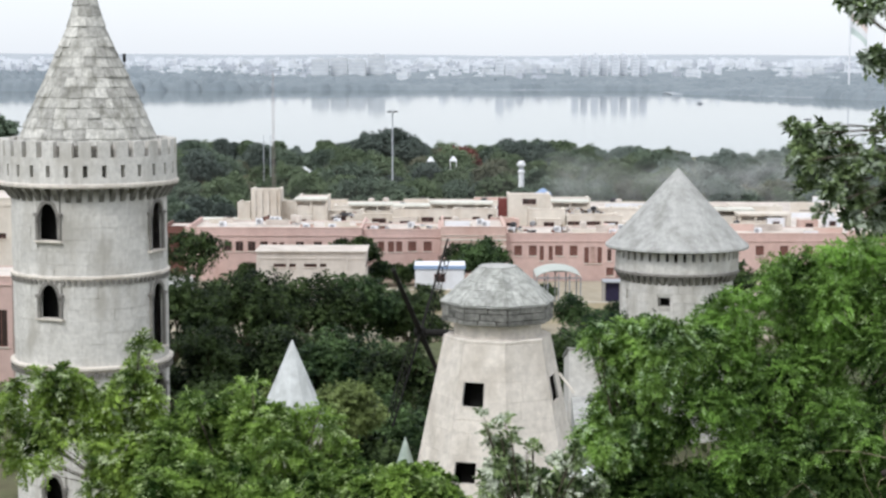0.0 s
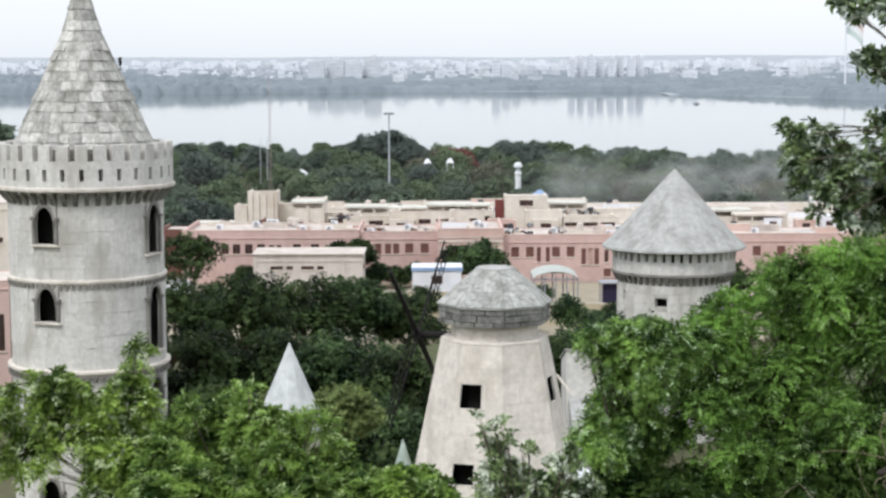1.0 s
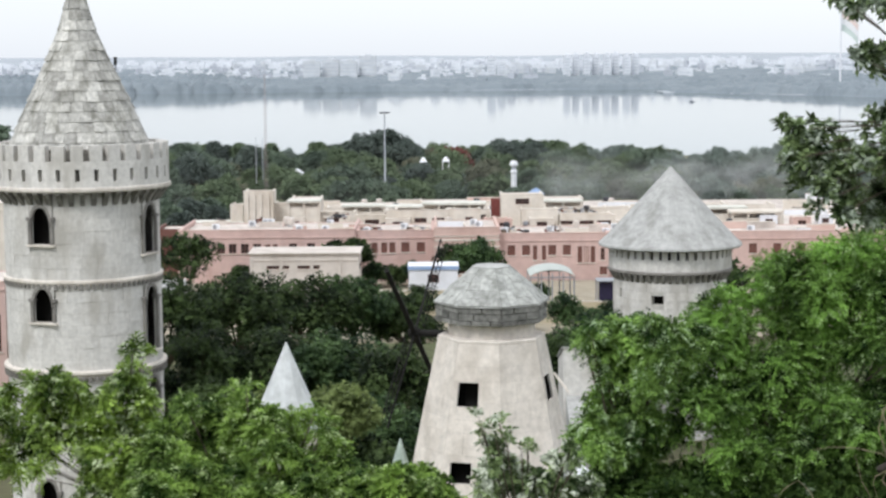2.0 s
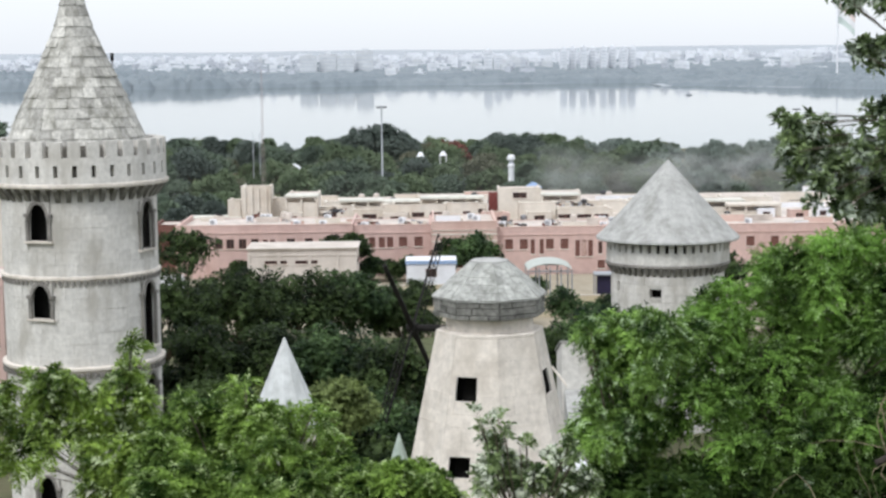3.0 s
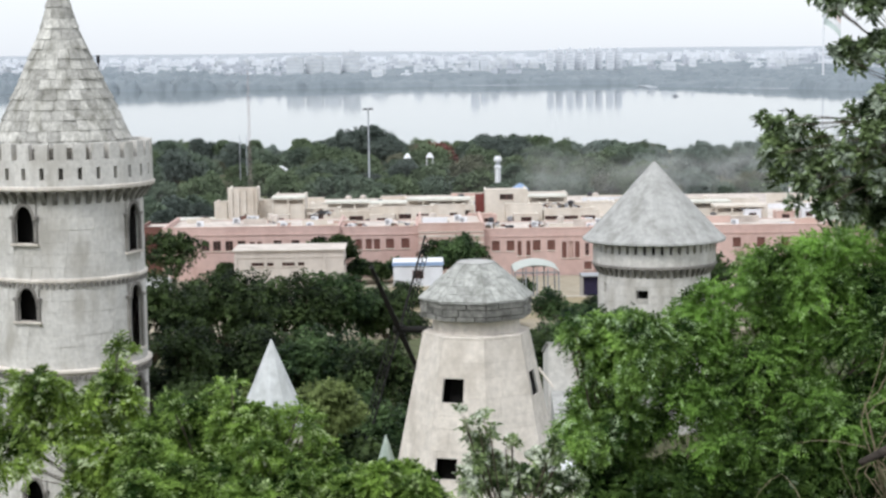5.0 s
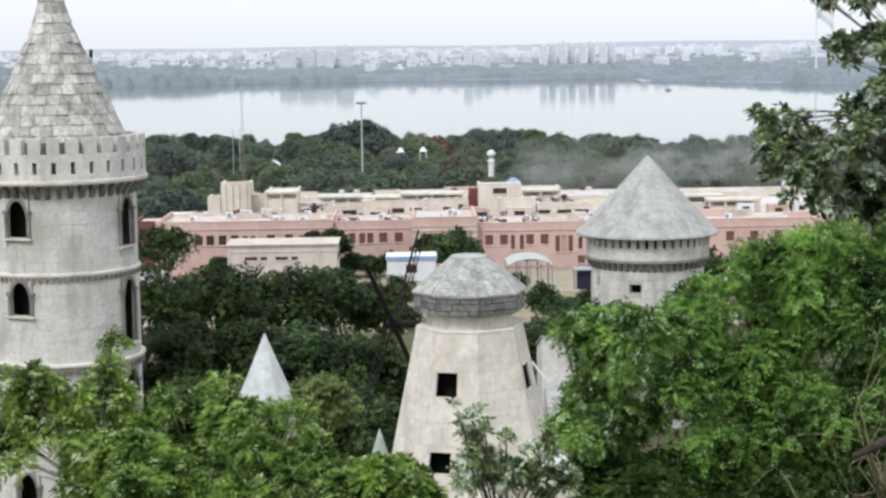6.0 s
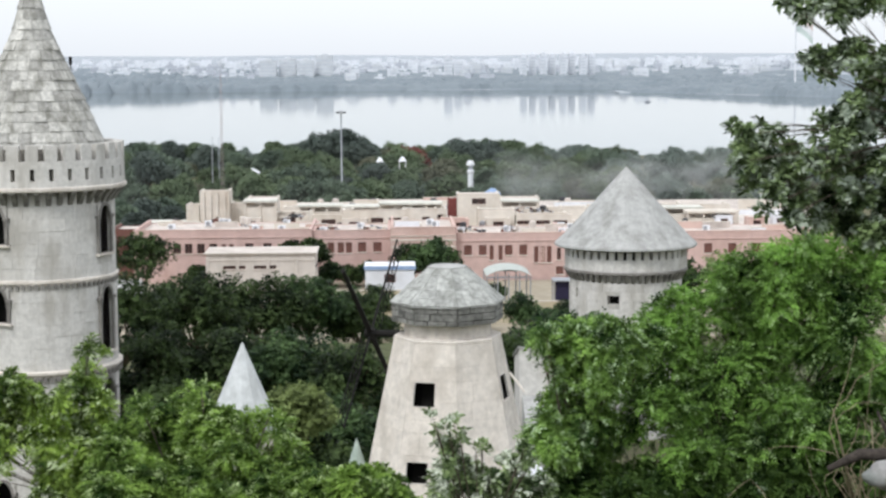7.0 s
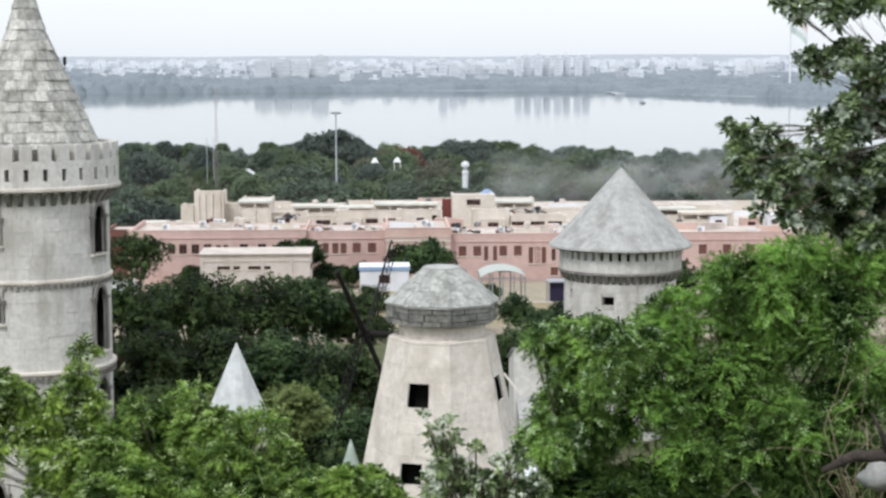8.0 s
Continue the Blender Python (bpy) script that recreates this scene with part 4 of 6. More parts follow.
# ---- round tower ----
def round_tower():
    X, Y = 17.2, 130.0
    t = thing("round_tower", (X, Y, 0), "squat round stone tower under a wide grey cone roof", "tower")
    face = math.degrees(math.atan2(-Y, -X))
    R = 4.14
    to = lambda px: radians(face) + math.asin(px)
    a_win = to(-0.21)
    holes = [(a_win - 0.105, a_win + 0.105, 11.98, 12.62), (to(-0.86) - 0.04, to(-0.86) + 0.04, 12.3, 12.95), (to(-0.86) - 0.04, to(-0.86) + 0.04, 10.4, 11.05)]
    angs = [-math.pi + 2 * math.pi * k / 72 for k in range(72)]
    v, f = shell(lambda a, z: R - 0.05, 0.5, angs, [1, 14.5], holes)
    raw("wall", v, f, STONE_WALL, t)
    # Added core painted with the darkness behind these small windows.
    part("shade_core", lathe(bmesh.new(), [(R - 1.0, 2), (R - 1.0, 14.0), (0.3, 14.0)], 36), INNER_DARK, t, "near-black core added for the dark of unlit rooms")
    N = 44
    step = 2 * math.pi / N
    RD = 4.5
    v, f = shell(lambda a, z: RD, 0.35, [step * k / 3 - step / 2 for k in range(4)], [14.28, 15.98], [(-0.026, 0.026, 15.22, 15.93)], closed=False)
    bay = mesh_of("drum_bay", v, f, STONE)
    for k in range(N):
        o = new("drum_bay", bay)
        o.parent = t
        o.matrix_local = Matrix.Rotation(k * step, 4, "Z")
    # Drum backing coloured near-black, so the slits read as deep shade.
    part("drum_inside", lathe(bmesh.new(), [(3.9, 14.2), (4.1, 14.2), (4.1, 16.0), (3.9, 16.0)], 48), INNER_DARK, t)
    part("drum_moulding", lathe(bmesh.new(), [(R - 0.1, 14.14), (RD + 0.06, 14.14), (RD + 0.08, 14.28), (RD + 0.01, 14.36), (R - 0.1, 14.36)], 72), TRIM, t)
    bm = bmesh.new()
    prof = [(R - 0.06, 13.5), (R + 0.1, 13.62), (R + 0.3, 13.95), (R + 0.38, 14.15), (R - 0.06, 14.15)]
    for s in (-0.11, 0.11):
        bm.faces.new([bm.verts.new((x, s, z)) for x, z in prof])
    bm.verts.ensure_lookup_table()
    n = len(prof)
    for k in range(n):
        bm.faces.new((bm.verts[k], bm.verts[(k + 1) % n], bm.verts[n + (k + 1) % n], bm.verts[n + k]))
    first = part("corbel", bm, CORBEL, t)
    for k in range(1, 52):
        c = new("corbel", first.data)
        c.parent = t
        c.matrix_local = Matrix.Rotation(2 * math.pi * k / 52, 4, "Z")
    prof = [(5.16, 16.02), (4.7, 16.5), (2.35, 19.05), (1.2, 20.35), (0.06, 21.62)]
    part("roof", lathe(bmesh.new(), [(4.3, 15.9), (5.18, 15.9), (5.26, 15.98), (5.22, 16.12), (4.7, 16.58), (2.35, 19.11), (1.2, 20.4), (0.03, 21.68)], 56), ROOF_GREY, t, "grey weathered cone roof")
    rng = random.Random(3)
    jv, jf = [], []
    z, i = 13.5, 0
    while z > 2:
        z0, z1 = z - 0.62, z - 0.005
        gaps = [(h[0] - 0.005, h[1] + 0.005) for h in holes if z1 > h[2] and z0 < h[3]]
        a = -math.pi + rng.random() * 0.2
        end = a + 2 * math.pi - 1e-4
        while a < end:
            w = rng.choice((0.18, 0.22, 0.27))
            for p0, p1 in cut(a, min(end, a + w), gaps):
                if p1 - p0 < 0.02:
                    continue
                jut = rng.choice((0, 0.012))
                bv, bf = block_data(lambda q, zz: R - 0.02 + jut, p0 + 0.0008, p1 - 0.0008, z0, z1, 0.03, 2, 0.012)
                mid = math.degrees((p0 + p1) / 2) - face
                if z > 9.5 and abs((mid + 180) % 360 - 180) < 91:
                    raw("stone_block", bv, bf, STONE, t)
                else:
                    jf += [tuple(q + len(jv) for q in face_) for face_ in bf]
                    jv += bv
            a += w
        z -= 0.62
    tagged(raw("stone_blocks_below", jv, jf, STONE, t), kind="stuff")


def small_turret(x, y, apex, eave, r, ground, label, roof):
    t = thing("turret", (x, y, 0), label, "turret", "small turrets")
    prof = [(r, eave), (r * 0.52, eave + (apex - eave) * 0.5), (0.03, apex)]
    part("roof", lathe(bmesh.new(), [(r * 0.8, eave - 0.05), (r + 0.06, eave - 0.05), (r + 0.06, eave + 0.03)] + prof[1:], 12), roof, t)
    part("wall", lathe(bmesh.new(), [(r * 0.82, ground - 0.5), (r * 0.82, eave - 0.02), (r * 0.5, eave - 0.02)], 24), STONE_WARM, t)
    part("cornice", lathe(bmesh.new(), [(r * 0.8, eave - 0.35), (r * 0.92, eave - 0.3), (r * 0.92, eave - 0.08), (r * 0.8, eave - 0.08)], 24), TRIM, t)
    return t


castle_tower()
windmill()
round_tower()
small_turret(-7.3, 85.0, 16.2, 12.0, 1.75, ground_z(85), "small stone turret under a pale grey cone roof", TURRET_GREY)
small_turret(-1.72, 80.0, 12.5, 9.8, 0.85, ground_z(80), "slim stone turret under a pale green cone roof", TURRET_GREEN)


# ---- pink buildings ----
def wing(x0, x1, y0, y1, top, wall, windows=(), group="pink building wings", label="", name="building_wing", parapet=0.55, floor=2.2, band=True, roof=ROOFTOP, doors=()):
    """A flat-roofed wing: walls with through openings, parapet, roof deck, and a window with frame and panes in each opening."""
    t = thing(name, ((x0 + x1) / 2, y0, floor), label, "building", group)
    o = Vector(((x0 + x1) / 2, y0, floor))
    L = (x1 - x0) / 2
    H = top - floor
    D = y1 - y0
    holes = [(a - w / 2 - o.x, a + w / 2 - o.x, z0 - floor, z1 - floor) for a, w, z0, z1, _ in windows]
    v, f = front_wall(-L, L, -0.6, H, 0, 0.3, holes)
    raw("front_wall", v, f, wall, t)
    for x in (-L, L - 0.3):
        part("side_wall", boxed(x, x + 0.3, 0.302, D - 0.302, -0.6, H), wall, t)
    part("back_wall", boxed(-L, L, D - 0.3, D, -0.6, H - parapet + 0.06), wall, t)
    part("roof_deck", boxed(-L + 0.3, L - 0.3, 0.3, D - 0.3, H - parapet - 0.2, H - parapet), roof, t)
    # Dark upright panel added inside, a short way behind the window openings.
    part("dark_back_panel", boxed(-L + 0.3, L - 0.3, 2.2, 2.4, 0, H - parapet - 0.2), DARK, t)
    bm = boxed(-L - 0.05, L + 0.05, -0.05, 0.34, H, H + 0.09, 0.02)
    part("coping", bm, PINK_PALE if wall is PINK else wall, t)
    if band:
        part("cornice", boxed(-L - 0.02, L + 0.02, -0.1, -0.004, H - parapet - 0.45, H - parapet - 0.25, 0.02), wall, t)
    for (a, w, z0, z1, mat), h in zip(windows, holes):
        win = new("window")
        win.parent = t
        win.matrix_local = Matrix.Translation((a - o.x, 0, z0 - floor))
        hh = z1 - z0
        bm = bmesh.new()
        for b in ((-w / 2, -w / 2 + 0.07, 0, hh), (w / 2 - 0.07, w / 2, 0, hh), (-w / 2 + 0.07, w / 2 - 0.07, 0, 0.07), (-w / 2 + 0.07, w / 2 - 0.07, hh - 0.07, hh), (-0.03, 0.03, 0.07, hh - 0.07)):
            box(bm, b[0], b[1], 0.12, 0.19, b[2], b[3])
        part("frame", bm, SHUTTER, win)
        for s in (-1, 1):
            part("pane", boxed(min(s * 0.03, s * (w / 2 - 0.07)), max(s * 0.03, s * (w / 2 - 0.07)), 0.15, 0.165, 0.07, hh - 0.07), mat, win)
        part("sill", boxed(-w / 2 - 0.1, w / 2 + 0.1, -0.12, 0.1, -0.1, -0.004, 0.01), CREAM, win)
    return t


def wins(xs, w, z0, z1, mat=GLASS_DARK):
    return [(x, w, z0, z1, mat) for x in xs]


PB = "pink rendered building wing with a row of dark windows"
wing(-31.6, -9.9, 216, 231, 8.75, PINK, wins((-26.3, -24.9, -23.4, -21.9), 0.95, 5.9, 7.1) + wins((-20.6, -19.7), 0.6, 5.9, 7.0, SHUTTER)
     + wins((-28.2, -17.5, -15.3, -13.0), 1.0, 5.9, 7.1), label=PB)
wing(-9.85, -0.3, 217.2, 231, 8.45, PINK, wins((-7.6, -6.4, -5.4), 0.75, 5.7, 7.0, SHUTTER) + wins((-3.8, -1.9), 1.0, 5.8, 7.0, SHUTTER), label=PB)
w = wing(-0.25, 7.7, 215.2, 231, 8.95, PINK_PALE, wins((1.2, 3.4, 5.6), 1.2, 3.3, 5.3), label="striped pink building wing with cream bands")
for z in (7.85, 7.35, 6.5):
    part("band", boxed(-3.98, 3.98, -0.09, -0.004, z - 2.2, z - 2.02, 0.01), CREAM, w, "cream string band")
wing(7.75, 21.2, 216.5, 231, 8.05, PINK, wins((9.2, 11.0, 14.2, 16.0), 0.95, 5.35, 6.6, SHUTTER) + wins((12.1, 13.2), 0.5, 4.75, 6.55, SHUTTER)
     + wins((17.6, 19.2), 0.55, 4.4, 6.4, SHUTTER) + wins((18.4,), 0.55, 4.4, 6.4, PINK_PALE) + wins((20.4,), 0.5, 4.7, 6.2, GLASS_DARK) + wins((20.5,), 0.9, 2.9, 3.9, SHUTTER), label=PB)
wing(21.25, 64, 217.5, 231, 8.0, PINK, wins((23, 25, 27, 29, 31, 33.5, 36, 39, 42, 45, 48), 1.0, 5.3, 6.5, SHUTTER), label=PB)
wing(-35.4, -31.7, 222, 231, 8.3, SHUTTER, (), label="brown rendered end wing with a flat roof", parapet=0.4)

CB = "cream roof-level room on the flat roof"
for x0, x1, y0, y1, top, n in (
        (-25.6, -21.7, 236, 241, 11.98, 0), (-27.4, -25.7, 236, 241, 10.17, 0), (-21.8, -16.9, 238, 243, 10.15, 0), (-20.6, -16.3, 250, 257, 9.79, 0),
        (-17.2, -11.0, 240, 244, 8.76, 1), (-16.2, -7.0, 262, 267, 7.48, 2), (-10.8, -6.3, 236, 239, 8.66, 1), (-2.5, 9.6, 272, 279, 7.4, 3),
        (-6.6, 1.3, 246, 250, 8.22, 2), (1.4, 7.3, 240, 246, 8.99, 2), (8.9, 14.7, 242, 248, 10.82, 1), (11.4, 16.3, 236, 240, 9.3, 0),
        (16.0, 21.8, 262, 268, 8.65, 0), (16.8, 23.6, 238, 242, 8.47, 3), (22.6, 28.3, 256, 261, 7.67, 1), (41.1, 47.2, 240, 245, 8.45, 1), (43.1, 50.2, 262, 268, 7.48, 0),
        (29.8, 44.5, 270, 276, 6.9, 0)):
    each = [x0 + (x1 - x0) * (k + 0.5) / n for k in range(n)]
    wing(x0, x1, y0, y1, top, CREAM, wins(each, min(1.9, (x1 - x0) / n * 0.6) if n else 1, top - 1.35, top - 0.55) if n else (), "roof rooms", CB, "roof_room", 0.25, 5.5, band=n > 1)
mixed = random.Random(14)
for k in range(26):
    x0 = -27 + 79 * (k + mixed.random()) / 26
    y0 = mixed.choice((233, 234.5, 248, 252, 257, 266))
    w_, h_ = mixed.uniform(1.6, 4.5), mixed.uniform(0.9, 2.0)
    top = (7.2 if y0 < 240 else 6.6) + h_ * 0.75
    mat = mixed.choice((CREAM, WHITE, CREAM, PINK_PALE))
    wing(x0, x0 + w_, y0, y0 + mixed.uniform(2, 4), top, mat, wins((x0 + w_ / 2,), min(1.4, w_ * 0.45), top - 1.0, top - 0.35), "roof rooms", "small rendered plant room on the flat roof", "plant_room", 0.2, 5.5, band=False)
wing(-28, 64, 231.4, 286, 6.5, CREAM, (), "pink building wings", "low cream roofs behind the pink wings", "building_wing", 0.3, 1.5, band=False)
wing(7.7, 8.9, 246, 249, 9.9, RED, (), "roof rooms", "small red-roofed stair head", "roof_room", 0.2, 5.5, band=False)

# piers on the tall cream block
for x in (-25.1, -24.2, -23.3, -22.3):
    tagged(raw("pier", *front_wall(x - 0.14, x + 0.14, 6.0, 11.8, 235.7, 0.28, []), CREAM), "cream rendered pier against the roof tank block", "pier", "tank block piers")


# ---- rooftop clutter ----
def roof_tank(x, y, z, r, h, mat, label):
    t = thing("water_tank", (x, y, z), label, "water tank", "roof tanks")
    part("barrel", lathe(bmesh.new(), [(r * 0.9, 0.3), (r, 0.35), (r, 0.3 + h * 0.4), (r * 0.97, 0.3 + h * 0.42), (r, 0.3 + h * 0.44), (r, 0.3 + h * 0.85), (r * 0.6, 0.3 + h), (0.15, 0.3 + h)], 16), mat, t)
    for a in range(4):
        part("leg", boxed(r * 0.7 * math.cos(a * 1.571 + 0.78) - 0.06, r * 0.7 * math.cos(a * 1.571 + 0.78) + 0.06, r * 0.7 * math.sin(a * 1.571 + 0.78) - 0.06, r * 0.7 * math.sin(a * 1.571 + 0.78) + 0.06, 0, 0.32), STEEL, t)


def air_unit(x, y, z, turn):
    t = thing("air_conditioner", (x, y, z), "grey outdoor air-conditioning unit on the flat roof", "air conditioner", "roof units", turn=turn)
    part("casing", boxed(-0.45, 0.45, -0.18, 0.18, 0.1, 0.8, 0.03), WHITE, t)
    part("fan_grille", lathe(bmesh.new(), [(0.26, -0.02), (0.28, 0.0), (0.28, 0.03), (0.05, 0.04)], 12), STEEL, t).matrix_local = pose(-0.12, -0.19, 0.45, 90)
    for s in (-0.35, 0.35):
        part("foot", boxed(s - 0.04, s + 0.04, -0.18, 0.18, 0, 0.11), STEEL, t)


rr = random.Random(21)
for k in range(34):
    x = rr.uniform(-30, 40)
    y = rr.uniform(218.5, 229)
    roof = 8.2 if x < -9.9 else 7.9 if x < -0.3 else 8.4 if x < 7.7 else 7.5 if x < 21.2 else 7.45
    if k % 5 == 0:
        roof_tank(x, y, roof, 0.42, 0.9, DARK if k % 2 else GREIGE, "plastic water tank on the flat roof")
    else:
        air_unit(x, y, roof, rr.uniform(-20, 20))
for k in range(14):
    x, y = rr.uniform(-25, 40), rr.uniform(262, 280)
    roof_tank(x, y, 6.2, 0.5, 1.0, DARK if k % 2 else GREIGE, "plastic water tank on the flat roof")


def low_wall(x, y, z, length, h, turn, mat):
    t = thing("roof_wall", (x, y, z), "low weathered wall on the flat roof", "wall", "roof walls", turn=turn)
    part("panel", boxed(-length / 2, length / 2, -0.1, 0.1, 0, h), mat, t)
    part("cap", boxed(-length / 2 - 0.05, length / 2 + 0.05, -0.14, 0.14, h + 0.003, h + 0.09, 0.02), CREAM, t)


def skylight(x, y, z, w, turn):
    t = thing("skylight", (x, y, z), "dark glazed roof light with pale kerb", "skylight", "skylights", turn=turn)
    part("kerb", boxed(-w / 2, w / 2, -0.8, 0.8, 0, 0.35, 0.02), CREAM, t)
    part("glazing", boxed(-w / 2 + 0.15, w / 2 - 0.15, -0.65, 0.65, 0.352, 0.42, 0.02), GLASS_DARK, t)


for k in range(46):
    x, y = rr.uniform(-25, 60), rr.uniform(235, 280)
    low_wall(x, y, 6.2, rr.uniform(2, 7), rr.uniform(0.5, 1.6), rr.choice((0, 0, 0, 90)), rr.choice((CREAM, CREAM, PINK_PALE, WHITE)))
for k in range(22):
    x, y = rr.uniform(-30, 55), rr.uniform(219, 229.5)
    roof = 8.2 if x < -9.9 else 7.9 if x < -0.3 else 8.4 if x < 7.7 else 7.5 if x < 21.2 else 7.45
    low_wall(x, y, roof, rr.uniform(0.8, 4), rr.uniform(0.3, 0.9), rr.choice((0, 0, 90)), rr.choice((CREAM, PINK_PALE, WHITE, ROOFTOP)))
for k in range(22):
    skylight(rr.uniform(-25, 58), rr.uniform(235, 275), 6.2, rr.uniform(1.5, 4), 0)

# arcaded roof storeys behind the front wings
for x0, x1, top, at, wide, z0, z1 in ((-6.68, 1.58, 9.33, (-4.14, -2.07, 0.30), 1.65, 7.68, 8.35), (16.45, 23.82, 8.49, (17.50, 20.02, 22.32), 1.9, 7.30, 7.83),
                                      (1.73, 5.94, 9.48, (4.38,), 1.0, 7.45, 8.43)):
    wing(x0, x1, 235.2, 238.5, top, CREAM, wins(at, wide, z0, z1), "roof rooms", "cream roof storey with dark wide openings", "roof_room", 0.25, 5.5, band=False)


def roof_shelter(x0, x1, y, top, mat, label):
    """A thin flat roof on posts over a shaded back wall."""
    t = thing("roof_shelter", ((x0 + x1) / 2, y, 6.2), label, "shelter", "roof shelters")
    L, h = (x1 - x0) / 2, top - 6.2
    part("slab", boxed(-L, L, -0.7, 3.0, h - 0.3, h, 0.03), mat, t)
    part("back_wall", boxed(-L + 0.2, L - 0.2, 1.2, 1.4, -0.02, h - 0.302), CREAM, t)
    part("parapet", boxed(-L + 0.05, L - 0.05, -0.27, -0.07, -0.02, h - 0.95), CREAM, t)
    n = max(2, int(L))
    for k in range(n + 1):
        x = -L + 0.2 + (2 * L - 0.4) * k / n
        part("post", boxed(x - 0.11, x + 0.11, -0.5, -0.28, -0.02, h - 0.302), CREAM, t)


for x0, x1, y, top, mat in (
        (-1.9, 6.9, 244, 9.65, SLAB), (-19.9, -15.4, 237, 10.69, SLAB), (-13.1, -7.0, 246, 9.24, SLAB),
        (15.7, 21.3, 258, 8.72, SLAB), (-32.7, -25.5, 236, 7.97, SLAB),
        (-7.3, -1.6, 256, 8.23, SLAB), (34.5, 42.2, 240, 9.13, SLAB), (39.3, 46.0, 236, 8.87, CREAM)):
    roof_shelter(x0, x1, y, top, mat, "pale flat roof on posts above the terrace")


def rubbish_heap(x, y, z, w, seed, label="dark heap of scrap boards on the flat roof", group="roof heaps"):
    """Broken boards and dark scrap piled on a roof."""
    rng = random.Random(seed)
    t = thing("rubbish_heap", (x, y, z), label, "heap", group)
    for k in range(int(6 + w * 3)):
        u = rng.uniform(-1, 1)
        sx, sz = rng.uniform(0.15, 0.6), rng.uniform(0.06, 0.3)
        o = part("board", boxed(-sx, sx, -0.12, 0.12, -sz, sz, 0.015), rng.choice((DARK, SHUTTER, BARK, STEEL, CREAM)), t)
        o.matrix_local = pose(u * w / 2, rng.uniform(-0.5, 0.5), 0.3 + 0.45 * (1 - abs(u)) * rng.random(), 0, rng.uniform(-25, 25), rng.uniform(-40, 40))


for n, (x, y, z, w_) in enumerate(((-8.3, 222, 7.77, 2.6), (-2.1, 223, 7.67, 2.6), (9.7, 222, 7.41, 3.4), (-13.1, 236, 8.13, 3.0), (12.4, 234, 7.25, 1.6), (14.8, 224, 7.35, 1.6), (18.6, 252, 7.30, 4.5), (21.6, 254, 6.96, 3.0), (-28.1, 232, 7.82, 1.4), (4.5, 233, 7.50, 1.2), (-22.9, 232, 8.05, 1.2), (-5.9, 234, 7.41, 2.0), (27.6, 246, 7.05, 2.2))):
    rubbish_heap(x, y, z, w_, 300 + n)

# ---- yard buildings ----
def annex():
    t = wing(-20.7, -8.6, 196, 202, 7.95, GREIGE, wins((-17.6, -14.2), 2.5, 6.35, 6.75), "yard buildings", "low cream annex with strip windows and flat roof", "annex_building", 0.25)
    for x in (-5.9, -2.6, 0.8, 3.9):
        part("pilaster", boxed(x - 0.18, x + 0.18, -0.12, -0.004, -0.6, 5.4, 0.02), GREIGE, t)
    part("roof_slab", boxed(-6.25, 6.25, -0.3, 6.2, 5.85, 6.0, 0.03), GREIGE, t)
    for y in (1.0, 3.4):
        part("side_window", boxed(6.052, 6.09, y, y + 1.4, 4.0, 4.5), GLASS_DARK, t)


def site_cabin():
    t = thing("site_cabin", (-0.35, 190, 2.3), "white site cabin with blue roof edge", "cabin")
    part("body", boxed(-2.65, 2.65, 0, 4, 0.2, 4.75, 0.03), WHITE, t)
    part("roof", boxed(-2.75, 2.75, -0.1, 4.1, 4.76, 5.0, 0.03), WHITE, t)
    part("fascia", boxed(-2.78, 2.78, -0.14, -0.104, 4.6, 4.98), BLUE, t, "blue painted fascia")
    win = part("window", boxed(-0.6, 0.6, -0.05, -0.004, 3.2, 4.1), SHUTTER, t)
    for s in (-0.55, 0.04):
        part("pane", boxed(s, s + 0.5, -0.07, -0.052, 3.25, 4.05), GLASS_DARK, win)
    part("door", boxed(1.4, 2.2, -0.05, -0.004, 0.4, 2.5), BLUE, t)
    for s in (-2.3, 2.3):
        part("skid", boxed(s - 0.15, s + 0.15, 0.1, 3.9, -0.1, 0.2), STEEL, t)


def carport():
    t = thing("carport", (12.15, 185, 2.3), "arched carport with pale translucent canopy on posts", "carport")
    bm = bmesh.new()
    rows = []
    for k in range(13):
        a = math.pi * (0.16 + 0.68 * k / 12)
        x, z = -2.7 * math.cos(a), 3.75 + 1.3 * math.sin(a)
        rows.append([bm.verts.new((x, y, z + d)) for y in (0, 6) for d in (0, 0.06)])
    for a, b in zip(rows, rows[1:]):
        bm.faces.new((a[1], b[1], b[3], a[3]))
        bm.faces.new((a[0], a[2], b[2], b[0]))
        bm.faces.new((a[0], b[0], b[1], a[1]))
        bm.faces.new((a[2], a[3], b[3], b[2]))
    part("canopy", bm, SHADE_CLOTH, t, smooth=False)
    for x in (-2.3, -1.15, 0, 1.15, 2.3):
        for y in (0.15, 5.85):
            part("post", boxed(x - 0.07, x + 0.07, y - 0.07, y + 0.07, 0, 4.3 if abs(x) > 2 else 4.7), STEEL, t)
    part("beam", boxed(-2.4, 2.4, 0.08, 0.22, 4.2, 4.35), STEEL, t)
    part("beam", boxed(-2.4, 2.4, 5.78, 5.92, 4.2, 4.35), STEEL, t)


